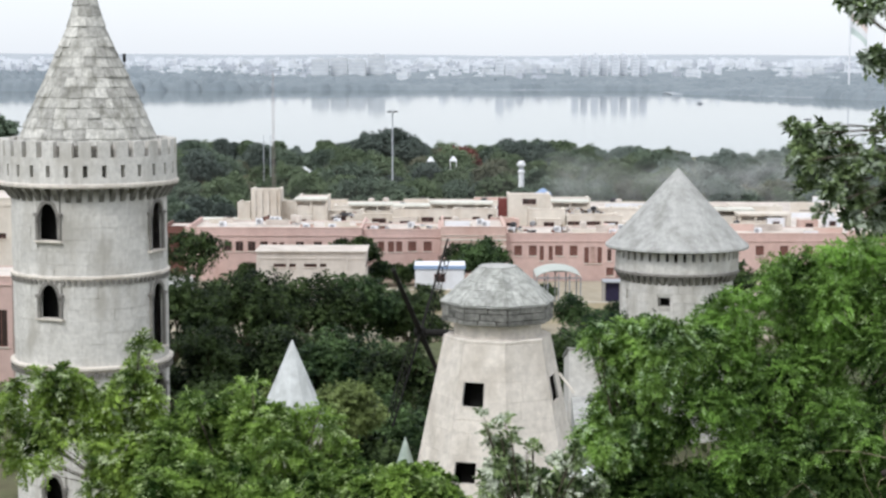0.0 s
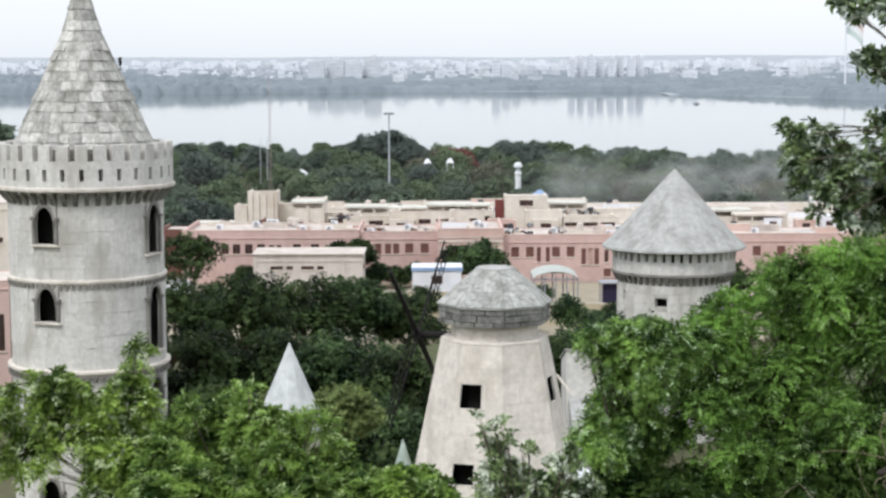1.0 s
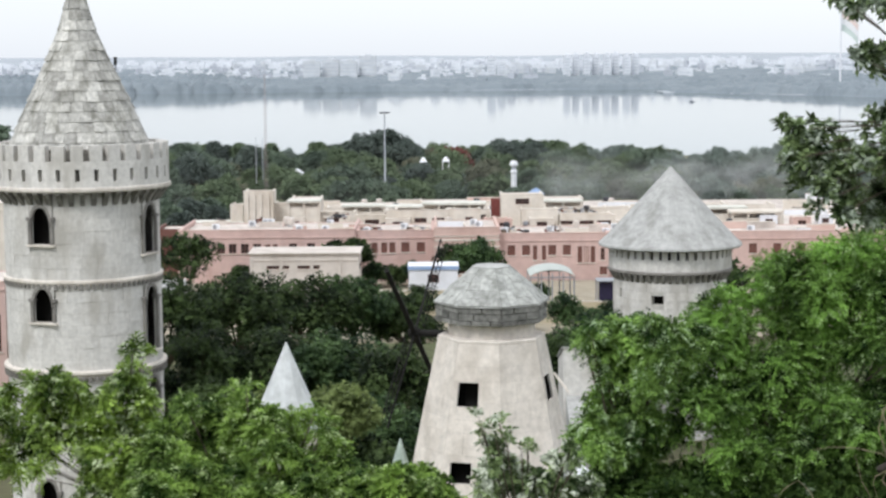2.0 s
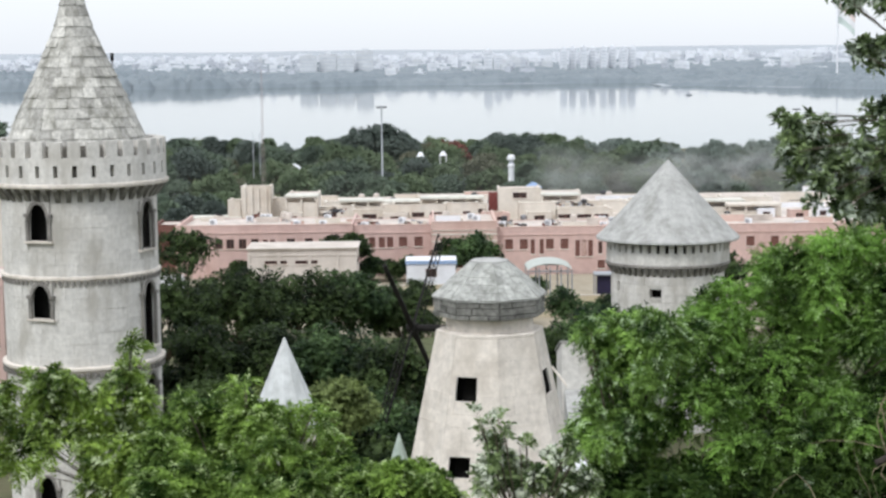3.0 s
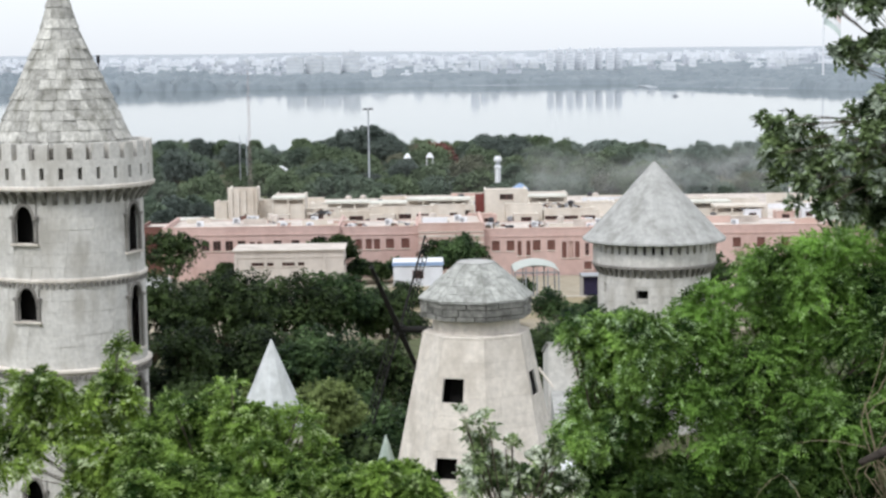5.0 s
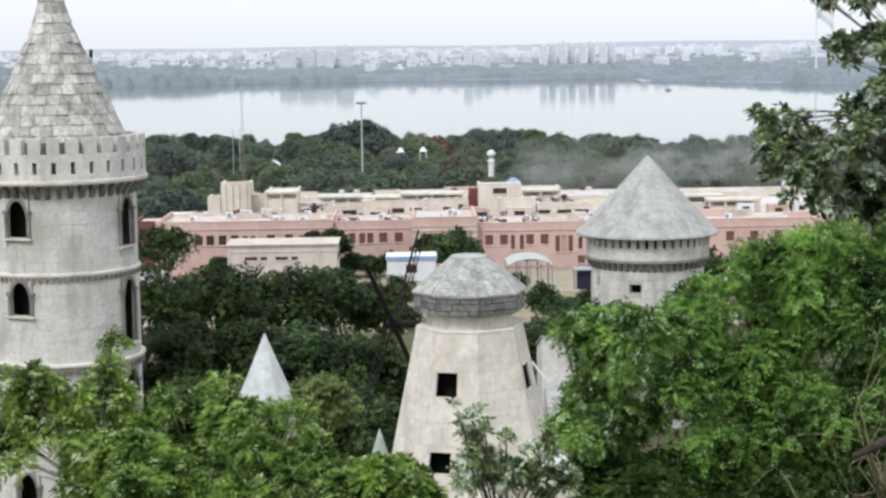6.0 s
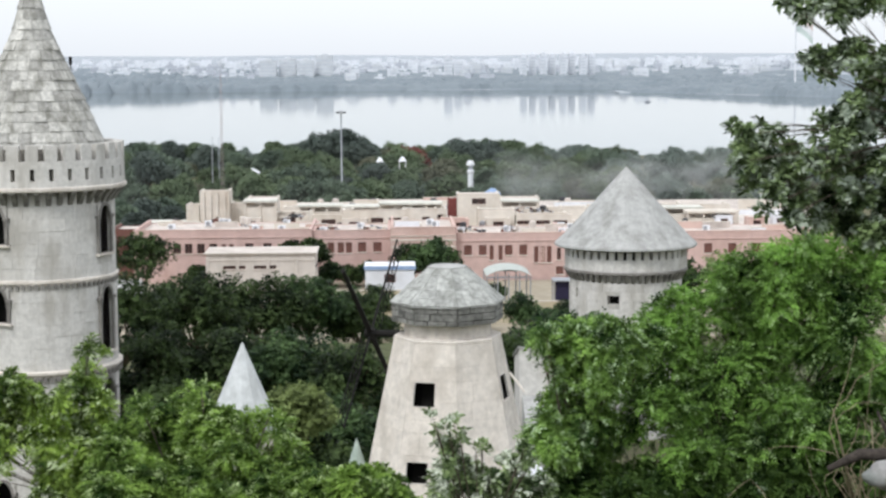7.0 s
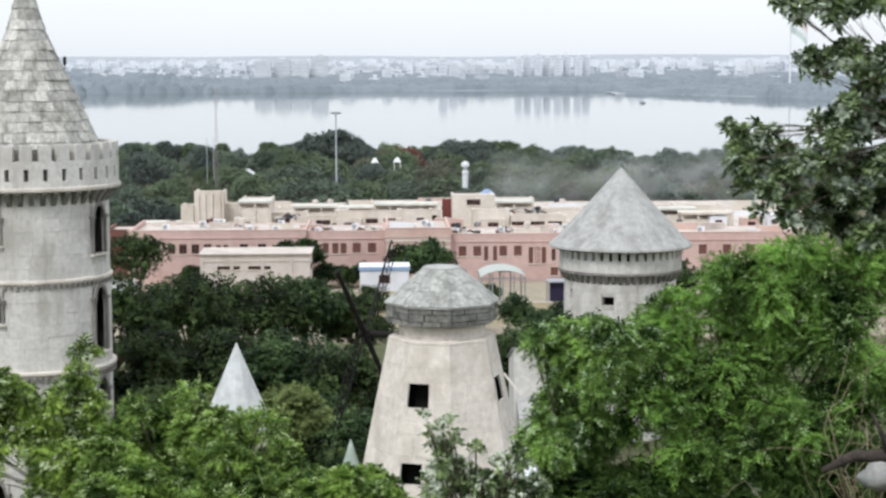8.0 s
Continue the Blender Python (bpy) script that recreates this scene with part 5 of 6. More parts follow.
def yard_wall(x0, x1, y, h, mat, label, posts=2.4):
    t = thing("boundary_wall", ((x0 + x1) / 2, y, 2.25), label, "wall", "yard walls")
    L = (x1 - x0) / 2
    part("panel", boxed(-L, L, 0, 0.2, -0.4, h), mat, t)
    part("coping", boxed(-L - 0.05, L + 0.05, -0.05, 0.25, h + 0.004, h + 0.1, 0.02), CREAM, t)
    n = int((x1 - x0) / posts)
    for k in range(n + 1):
        x = -L + 2 * L * k / n
        part("pier", boxed(x - 0.14, x + 0.14, -0.08, -0.004, -0.4, h - 0.02), mat, t)


def shop_stall():
    t = thing("stall", (18.1, 184, 2.3), "stall with dark violet sheet and white panel", "stall")
    part("sheet", boxed(-1.15, 0.35, 0, 0.15, 1.3, 3.9, 0.03), PURPLE, t, "dark violet sheet")
    part("panel", boxed(0.55, 1.4, 0.05, 0.2, 1.2, 3.8, 0.03), WHITE, t, "white board")
    part("roof", boxed(-1.4, 1.6, -0.5, 2, 3.95, 4.1, 0.02), STEEL, t)
    for x in (-1.3, 1.5):
        for y in (-0.3, 1.8):
            part("post", boxed(x - 0.05, x + 0.05, y - 0.05, y + 0.05, 0, 3.96), STEEL, t)


def grey_shed():
    """A pale shed whose gable wall shows beside the windmill."""
    t = thing("stone_shed", (7.75, 96, ground_z(96)), "pale grey stone shed with lean-to roof", "shed")
    z = 13.95 - ground_z(96)
    v = [(-0.85, 0, -0.5), (0.9, 0, -0.5), (0.9, 0, z - 0.12), (-0.85, 0, z), (-0.85, 4, -0.5), (0.9, 4, -0.5), (0.9, 4, z - 1.3), (-0.85, 4, z - 1.2)]
    raw("wall", v, [(0, 1, 2, 3), (4, 7, 6, 5), (0, 3, 7, 4), (1, 5, 6, 2), (3, 2, 6, 7), (0, 4, 5, 1)], STONE, t)
    v = [(-0.95, -0.1, z + 0.03), (1.0, -0.1, z - 0.09), (1.0, 4.1, z - 1.3), (-0.95, 4.1, z - 1.18)]
    raw("roof", v + [(x, y, q + 0.08) for x, y, q in v], [(0, 3, 2, 1), (4, 5, 6, 7), (0, 1, 5, 4), (1, 2, 6, 5), (2, 3, 7, 6), (3, 0, 4, 7)], ROOF_GREY, t)
    # lean-to in front, with a sloping white verge
    zb = 11.3 - ground_z(96)
    v = [(-0.7, -3.5, -0.5), (1.3, -3.5, -0.5), (1.3, -3.5, zb - 1.4), (-0.7, -3.5, zb - 1.4), (-0.7, -0.02, zb), (1.3, -0.02, zb), (-0.7, -0.02, -0.5), (1.3, -0.02, -0.5)]
    raw("lean_to", v, [(0, 1, 2, 3), (3, 2, 5, 4), (0, 3, 4, 6), (1, 7, 5, 2), (4, 5, 7, 6)], ROOF_GREY, t)


def lower_roof(x, y, ridge, eave, label):
    """A low hut with a pale pitched roof beside the windmill's foot."""
    g = ground_z(y)
    t = thing("hut", (x, y, g), label, "hut", "huts")
    r, e = ridge - g, eave - g
    part("wall", boxed(-1.3, 1.3, 0.2, 3.0, -0.5, e), STONE_WARM, t)
    for s in (-1, 1):
        v = [(0, 0, r), (s * 1.6, 0, e - 0.15), (s * 1.6, 3.3, e - 0.15), (0, 3.3, r)]
        v += [(a, b, c - 0.12) for a, b, c in v]
        raw("roof_slope", v, [(0, 1, 2, 3), (4, 7, 6, 5), (0, 4, 5, 1), (1, 5, 6, 2), (2, 6, 7, 3), (3, 7, 4, 0)], WHITE, t)
    raw("gable", [(-1.3, 0.2, e), (1.3, 0.2, e), (0, 0.2, r - 0.2), (-1.3, 0.4, e), (1.3, 0.4, e), (0, 0.4, r - 0.2)], [(0, 1, 2), (3, 5, 4), (0, 2, 5, 3), (1, 4, 5, 2)], STONE_WARM, t)


annex()
site_cabin()
carport()
shop_stall()
for n, (x, y, w_) in enumerate(((10.71, 186.5, 2.2), (12.42, 188, 2.4), (13.78, 186, 1.6), (15.43, 183, 2.0), (16.91, 182.5, 1.4), (-4.73, 187, 2.4))):
    rubbish_heap(x, y, 2.3, w_, 330 + n, "heap of boards and crates in the dusty yard", "yard heaps")
grey_shed()
lower_roof(5.9, 74, 12.1, 11.3, "low hut with a pale pitched roof")
yard_wall(-6.5, 8.5, 188, 2.6, YELLOW, "yellow-washed boundary wall with piers")
yard_wall(9, 24, 181.5, 2.2, YELLOW, "yellow-washed boundary wall with piers")
yard_wall(-48, -26.5, 186, 4.3, WHITE, "pale boundary wall with coping")
wing(-62, -46.2, 190, 205, 14.4, CREAM, wins((-47.4, -49.5, -52), 0.9, 10.1, 10.7), "yard buildings", "cream house block with small windows", "house_block", 0.3)
wing(-60, -36.7, 150, 160, 11.0, PINK, wins((-37.7, -40.5, -43.5), 1.1, 5.0, 8.2), "yard buildings", "pink house block in front of the cream one", "house_block", 0.3)


# ---- masts, lantern, boat, flag ----
def light_mast(x, y, z0, z1, label):
    t = thing("high_mast_light", (x, y, z0), label, "light mast", "light masts")
    h = z1 - z0
    part("pole", tube(bmesh.new(), [(0, 0, -0.5), (0, 0, h)], [0.2, 0.12], 8), FAR_GREY, t)
    ring = part("lamp_ring", lathe(bmesh.new(), [(0.4, h - 0.3), (0.95, h - 0.3), (0.95, h - 0.18), (0.4, h - 0.18)], 12), STEEL, t)
    for k in range(6):
        a = k * math.pi / 3
        part("floodlight", boxed(0.8 * math.cos(a) - 0.18, 0.8 * math.cos(a) + 0.18, 0.8 * math.sin(a) - 0.18, 0.8 * math.sin(a) + 0.18, h - 0.5, h - 0.2, 0.04), DARK, ring)


def lattice_mast(x, y, z0, z1):
    t = thing("lattice_mast", (x, y, z0), "slender rusty lattice radio mast", "radio mast")
    h = z1 - z0
    r = lambda z: 0.42 * (1 - 0.7 * z / h)
    legs = [(math.cos(a), math.sin(a)) for a in (0.5, 2.6, 4.7)]
    for c, s in legs:
        part("leg", tube(bmesh.new(), [(c * r(0), s * r(0), -0.5), (c * r(h), s * r(h), h)], [0.035, 0.016], 4), RUST, t)
    bm = bmesh.new()
    n = 18
    for k in range(n):
        za, zb = h * k / n, h * (k + 1) / n
        for (c0, s0), (c1, s1) in zip(legs, legs[1:] + legs[:1]):
            tube(bm, [(c0 * r(za), s0 * r(za), za), (c1 * r(zb), s1 * r(zb), zb)], [0.014, 0.014], 3)
    part("bracing", bm, RUST, t)
    part("antenna", tube(bmesh.new(), [(0, 0, h - 0.5), (0, 0, h + 2)], [0.05, 0.03], 4), STEEL, t)


def lantern_tower(x, y, z0, z1):
    t = thing("lantern_tower", (x, y, z0), "white lantern-topped turret among the trees", "turret")
    h = z1 - z0
    part("shaft", lathe(bmesh.new(), [(0.62, -5), (0.5, h * 0.55), (0.5, h * 0.6)], 12), WHITE, t)
    part("gallery", lathe(bmesh.new(), [(0.52, h * 0.6), (0.62, h * 0.62), (0.62, h * 0.68), (0.45, h * 0.71)], 12), WHITE, t)
    part("lantern", lathe(bmesh.new(), [(0.42, h * 0.71), (0.42, h * 0.84)], 8), FAR_GREY, t)
    part("dome", lathe(bmesh.new(), [(0.75, h * 0.84), (0.7, h * 0.92), (0.5, h * 0.98), (0.05, h)], 12), WHITE, t)


def flagpole():
    x, y, z0, z1 = 375, 1650, LAKE + 0.8, 68
    t = thing("flagpole", (x, y, z0), "very tall white pole with a large striped flag", "flagpole")
    part("pole", tube(bmesh.new(), [(0, 0, -1), (0, 0, z1 - z0)], [0.9, 0.5], 8), WHITE, t)
    part("footing", lathe(bmesh.new(), [(3, -4), (3, 0.6), (1.2, 0.8)], 12), FAR_GREY, t)
    for n, mat in enumerate((SAFFRON, CLOTH_WHITE, CLOTH_GREEN)):
        v, f = [], []
        for k in range(13):
            u = k / 12
            for j in range(3):
                zz = z1 - z0 - 1 - (n + j / 2) * 6.2 - 13 * u ** 1.4
                for d in (0, 0.1):
                    v.append((0.6 + 15 * u ** 0.9, 1.6 * math.sin(5 * u + 0.4 * j) + d, zz))
        for k in range(12):
            for j in range(2):
                a = (k * 3 + j) * 2
                f += [(a, a + 6, a + 8, a + 2), (a + 1, a + 3, a + 9, a + 7)]
        raw("flag_band", v, f, mat, t, smooth=True)


def boat(x, y):
    t = thing("boat", (x, y, LAKE), "small dark ferry boat on the lake", "boat")
    v = []
    for k in range(7):
        u = k / 6 - 0.5
        w = 1.5 * (1 - (2 * u) ** 4)
        v += [(u * 5, -w, 0.6), (u * 4, -w * 0.6, -0.3), (u * 4, w * 0.6, -0.3), (u * 5, w, 0.6)]
    f = [(4 * k + j, 4 * k + j + 1, 4 * k + j + 5, 4 * k + j + 4) for k in range(6) for j in range(3)] + [(4 * k, 4 * k + 4, 4 * k + 7, 4 * k + 3) for k in range(6)]
    raw("hull", v, f, FAR_GREY, t)
    part("cabin", boxed(-1.1, 0.9, -0.8, 0.8, 0.6, 1.3, 0.12), FAR_GREY, t)
    part("roof", boxed(-1.3, 1.1, -0.9, 0.9, 1.32, 1.42), STEEL, t)


light_mast(-9.65, 338, ground_z(338), 19.33, "tall galvanised light mast with a ring of lamps")
light_mast(88, 430, ground_z(430), 14.6, "tall galvanised light mast with a ring of lamps")
lattice_mast(-31.71, 332, ground_z(332), 26.5)
for x in (-40.4, -38.9):
    p = thing("lamp_pole", (x, 400, ground_z(400)), "plain grey pole among the trees", "pole", "grey poles")
    part("pole", tube(bmesh.new(), [(0, 0, -0.3), (0, 0, 12)], [0.1, 0.07], 6), FAR_GREY, p)
lantern_tower(13.96, 317, 5.2, 11.0)
def kiosk(x, y, top, w, mat, label):
    g = ground_z(y)
    t = thing("kiosk", (x, y, g), label, "kiosk", "kiosks")
    h = top - g
    v = [(-w, -w, h - 0.9), (w, -w, h - 0.9), (w, w, h - 0.9), (-w, w, h - 0.9), (-0.25, 0, h), (0.25, 0, h)]
    v += [(a, b, c - 0.15) for a, b, c in v[:4]]
    raw("roof", v, [(0, 1, 5, 4), (1, 2, 5), (2, 3, 4, 5), (3, 0, 4), (6, 7, 1, 0), (7, 8, 2, 1), (8, 9, 3, 2), (9, 6, 0, 3), (6, 9, 8, 7)], mat, t)
    for a in (-1, 1):
        for b in (-1, 1):
            part("post", boxed(a * w * 0.8 - 0.08, a * w * 0.8 + 0.08, b * w * 0.8 - 0.08, b * w * 0.8 + 0.08, -0.3, h - 1.04), WHITE, t)


for kx, ky, kt, kw in ((-2.61, 372, 8.46, 0.75), (2.12, 372, 8.57, 0.8), (-29.25, 372, 6.33, 1.5), (-49.93, 345, 3.21, 2.4)):
    kiosk(kx, ky, kt, kw, WHITE, "white hipped kiosk roof among the trees")
kiosk(16.9, 300, 7.3, 1.4, BLUE, "blue sheet-roofed shelter behind the flat roofs")
flagpole()
boat(183, 1270)


# ---- far city ----
def far_block(x, y, w, d, h, mat, rows, label, group, name="apartment_block"):
    g = ground_z(y)
    t = thing(name, (x, y, g), label, "building", group)
    part("wall", boxed(-w / 2, w / 2, 0, d, -4, h), mat, t)
    if name != "town_house":
        part("parapet", boxed(-w / 2 - 0.2, w / 2 + 0.2, -0.2, d + 0.2, h + 0.01, h + 0.9), mat, t)
    part("stair_head", boxed(-w * 0.15, w * 0.2, d * 0.3, d * 0.7, h + 0.91, h + 3.2), mat, t)
    for k in range(rows):
        z = 1.2 + (h - 1.5) * k / rows
        part("window_band", boxed(-w / 2 + 0.8, w / 2 - 0.8, -0.15, -0.02, z, z + 1.3), FAR_GLASS, t)
    return t


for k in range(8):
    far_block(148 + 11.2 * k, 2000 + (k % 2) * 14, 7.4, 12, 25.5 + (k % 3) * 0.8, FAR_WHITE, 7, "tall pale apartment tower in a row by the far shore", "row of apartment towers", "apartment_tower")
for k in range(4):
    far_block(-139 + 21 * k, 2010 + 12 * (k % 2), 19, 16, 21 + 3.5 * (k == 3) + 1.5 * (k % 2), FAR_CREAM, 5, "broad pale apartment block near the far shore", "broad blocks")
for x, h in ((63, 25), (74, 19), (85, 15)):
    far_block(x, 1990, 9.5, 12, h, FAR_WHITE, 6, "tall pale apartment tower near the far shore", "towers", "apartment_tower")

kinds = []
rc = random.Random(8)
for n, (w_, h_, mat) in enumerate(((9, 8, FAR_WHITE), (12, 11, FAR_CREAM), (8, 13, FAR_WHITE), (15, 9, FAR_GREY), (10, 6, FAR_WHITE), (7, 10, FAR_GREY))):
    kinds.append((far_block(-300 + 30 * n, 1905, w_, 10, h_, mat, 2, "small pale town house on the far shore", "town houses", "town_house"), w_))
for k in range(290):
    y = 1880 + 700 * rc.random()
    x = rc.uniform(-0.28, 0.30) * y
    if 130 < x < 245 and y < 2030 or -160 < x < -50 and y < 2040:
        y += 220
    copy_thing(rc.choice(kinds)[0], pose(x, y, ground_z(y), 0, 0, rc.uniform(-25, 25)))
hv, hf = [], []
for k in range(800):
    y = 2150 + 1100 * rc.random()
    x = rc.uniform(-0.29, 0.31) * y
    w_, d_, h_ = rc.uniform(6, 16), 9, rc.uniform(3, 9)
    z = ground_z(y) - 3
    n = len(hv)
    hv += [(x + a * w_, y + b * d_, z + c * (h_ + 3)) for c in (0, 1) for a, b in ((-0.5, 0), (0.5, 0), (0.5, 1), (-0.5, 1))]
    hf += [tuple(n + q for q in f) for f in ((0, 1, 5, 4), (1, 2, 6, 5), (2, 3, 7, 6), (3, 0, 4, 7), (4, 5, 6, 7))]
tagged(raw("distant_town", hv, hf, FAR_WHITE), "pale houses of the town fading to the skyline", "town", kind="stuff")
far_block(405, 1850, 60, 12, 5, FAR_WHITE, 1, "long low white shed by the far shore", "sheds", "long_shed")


def canopy(name, label, x0, x1, y0, y1, height, step, mat, seed, edge=None, floor=None):
    """A far wood as one lumpy canopy: round crowns of many sizes pushed up out of a sheet."""
    rng = np.random.default_rng(seed)
    xs = np.arange(x0, x1 + step, step)
    ys = np.arange(y0, y1 + step, step)
    gx, gy = np.meshgrid(xs, ys)
    top = np.full(gx.shape, -2.0)
    n = int((x1 - x0) * (y1 - y0) / 45)
    for cx, cy, r, h in zip(rng.uniform(x0, x1, n), rng.uniform(y0, y1, n), rng.uniform(3.5, 8.0, n), rng.uniform(0.55, 1.1, n)):
        h *= height(cx)
        if edge and cy < edge(cx) or cx - r < x0 + step or cx + r > x1 - step:
            continue
        i0, i1 = np.searchsorted(ys, (cy - r, cy + r))
        j0, j1 = np.searchsorted(xs, (cx - r, cx + r))
        d2 = ((gx[i0:i1, j0:j1] - cx) ** 2 + (gy[i0:i1, j0:j1] - cy) ** 2) / r ** 2
        top[i0:i1, j0:j1] = np.maximum(top[i0:i1, j0:j1], h * np.sqrt(np.clip(1 - d2, 0, 1)) + np.where(d2 < 1, 0, -9))
    top += rng.normal(size=top.shape) * 0.35
    base = np.array([ground_z(y) if floor is None else floor for y in ys])[:, None]
    v = np.stack([gx, gy, base + top], axis=-1).reshape(-1, 3)
    m = len(xs)
    f = [(i * m + j, i * m + j + 1, (i + 1) * m + j + 1, (i + 1) * m + j) for i in range(len(ys) - 1) for j in range(m - 1)]
    me = bpy.data.meshes.new(name)
    me.from_pydata(v.tolist(), [], f)
    me.materials.append(mat)
    me.polygons.foreach_set("use_smooth", [True] * len(me.polygons))
    tagged(new(name, me), label, "woods", kind="stuff")


def ease(a, b, v):
    q = min(1.0, max(0.0, (v - a) / (b - a)))
    return q * q * (3 - 2 * q)


canopy("shore_woods", "line of trees along the far shore, haze-tinted blue-grey", -620, 680, 1640, 1860, lambda x: 14 - 5.5 * ease(-230, -170, x) - 2 * ease(-120, -20, x) + 2.5 * ease(240, 340, x), 3.0, LEAF_SHORE, 5,
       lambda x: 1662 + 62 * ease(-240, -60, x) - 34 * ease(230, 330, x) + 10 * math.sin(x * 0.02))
canopy("town_woods", "trees between the far houses, haze-tinted grey", -800, 860, 1900, 2500, lambda x: 5, 7.0, LEAF_SHORE, 6)
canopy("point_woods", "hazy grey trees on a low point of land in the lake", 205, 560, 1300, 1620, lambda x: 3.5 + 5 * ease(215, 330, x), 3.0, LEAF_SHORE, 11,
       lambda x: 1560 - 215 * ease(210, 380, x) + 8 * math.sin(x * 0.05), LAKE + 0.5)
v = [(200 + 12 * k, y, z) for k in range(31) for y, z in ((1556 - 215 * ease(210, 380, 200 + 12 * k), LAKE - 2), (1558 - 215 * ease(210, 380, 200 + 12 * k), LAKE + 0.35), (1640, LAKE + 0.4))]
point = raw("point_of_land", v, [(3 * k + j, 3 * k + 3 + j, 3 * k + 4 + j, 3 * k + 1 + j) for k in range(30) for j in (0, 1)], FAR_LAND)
tagged(point, "low haze-tinted point of land reaching into the lake", "shore", kind="structure")

# ---- woods between the buildings and the lake ----
FW = "broad dark green tree in the lakeside wood"
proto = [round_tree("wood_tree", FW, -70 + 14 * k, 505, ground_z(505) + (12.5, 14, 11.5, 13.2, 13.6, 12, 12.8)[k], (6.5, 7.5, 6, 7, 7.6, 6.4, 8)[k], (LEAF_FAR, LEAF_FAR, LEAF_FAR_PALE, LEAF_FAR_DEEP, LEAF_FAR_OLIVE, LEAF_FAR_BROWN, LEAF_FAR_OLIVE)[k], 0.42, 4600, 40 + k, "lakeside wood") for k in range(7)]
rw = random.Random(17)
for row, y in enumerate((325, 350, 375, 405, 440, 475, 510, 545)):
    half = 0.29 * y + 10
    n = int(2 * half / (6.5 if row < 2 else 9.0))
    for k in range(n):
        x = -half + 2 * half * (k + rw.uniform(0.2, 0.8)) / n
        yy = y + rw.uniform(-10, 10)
        # Crowns with haze in their leaf colour mostly fill the right side.
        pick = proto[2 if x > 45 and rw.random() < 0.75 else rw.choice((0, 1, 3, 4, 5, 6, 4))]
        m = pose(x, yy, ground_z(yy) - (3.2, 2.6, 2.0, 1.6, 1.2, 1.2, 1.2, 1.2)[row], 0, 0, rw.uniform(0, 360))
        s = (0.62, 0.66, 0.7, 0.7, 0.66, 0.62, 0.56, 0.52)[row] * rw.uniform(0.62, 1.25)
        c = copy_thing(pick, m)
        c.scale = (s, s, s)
for p in proto:
    p.scale = (0.58, 0.58, 0.58)
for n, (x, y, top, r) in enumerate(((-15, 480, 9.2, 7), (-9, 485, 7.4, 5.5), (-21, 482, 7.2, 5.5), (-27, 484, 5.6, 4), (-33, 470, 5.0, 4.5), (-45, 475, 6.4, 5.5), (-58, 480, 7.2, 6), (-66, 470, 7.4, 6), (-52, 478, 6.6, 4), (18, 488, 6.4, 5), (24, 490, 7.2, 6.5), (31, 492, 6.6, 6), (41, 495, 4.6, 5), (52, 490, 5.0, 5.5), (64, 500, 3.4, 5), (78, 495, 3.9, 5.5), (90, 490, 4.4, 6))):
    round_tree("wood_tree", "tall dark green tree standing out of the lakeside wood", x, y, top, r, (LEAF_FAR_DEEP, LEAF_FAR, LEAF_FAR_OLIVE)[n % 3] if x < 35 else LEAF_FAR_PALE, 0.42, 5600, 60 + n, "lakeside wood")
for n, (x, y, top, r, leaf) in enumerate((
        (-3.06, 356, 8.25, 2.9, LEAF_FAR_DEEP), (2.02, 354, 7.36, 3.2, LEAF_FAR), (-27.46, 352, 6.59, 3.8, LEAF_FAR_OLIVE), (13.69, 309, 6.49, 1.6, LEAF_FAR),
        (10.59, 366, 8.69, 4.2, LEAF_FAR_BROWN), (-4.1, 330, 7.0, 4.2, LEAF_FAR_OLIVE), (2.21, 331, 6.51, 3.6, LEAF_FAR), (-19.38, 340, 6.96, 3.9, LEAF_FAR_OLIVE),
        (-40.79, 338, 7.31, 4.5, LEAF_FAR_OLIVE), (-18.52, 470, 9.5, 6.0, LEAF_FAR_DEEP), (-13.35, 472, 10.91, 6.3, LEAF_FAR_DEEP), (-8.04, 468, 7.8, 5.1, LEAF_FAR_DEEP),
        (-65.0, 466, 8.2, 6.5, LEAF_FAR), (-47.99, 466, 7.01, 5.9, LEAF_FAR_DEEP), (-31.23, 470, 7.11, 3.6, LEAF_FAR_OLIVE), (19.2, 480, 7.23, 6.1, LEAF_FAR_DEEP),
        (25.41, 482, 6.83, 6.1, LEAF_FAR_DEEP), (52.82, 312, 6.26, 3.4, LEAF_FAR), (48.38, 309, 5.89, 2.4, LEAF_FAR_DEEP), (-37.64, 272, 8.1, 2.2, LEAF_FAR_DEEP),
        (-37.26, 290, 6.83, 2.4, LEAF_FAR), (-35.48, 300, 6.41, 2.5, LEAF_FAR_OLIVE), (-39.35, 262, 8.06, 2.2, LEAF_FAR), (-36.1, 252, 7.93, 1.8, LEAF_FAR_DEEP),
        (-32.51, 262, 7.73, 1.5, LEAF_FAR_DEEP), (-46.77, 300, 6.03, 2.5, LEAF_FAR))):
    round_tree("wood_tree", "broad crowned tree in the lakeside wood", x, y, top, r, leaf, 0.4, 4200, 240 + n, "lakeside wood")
round_tree("flame_tree", "red-flowering tree among the lakeside wood", 3.64, 425, 8.63, 4.6, LEAF_RED, 0.42, 3600, 77)

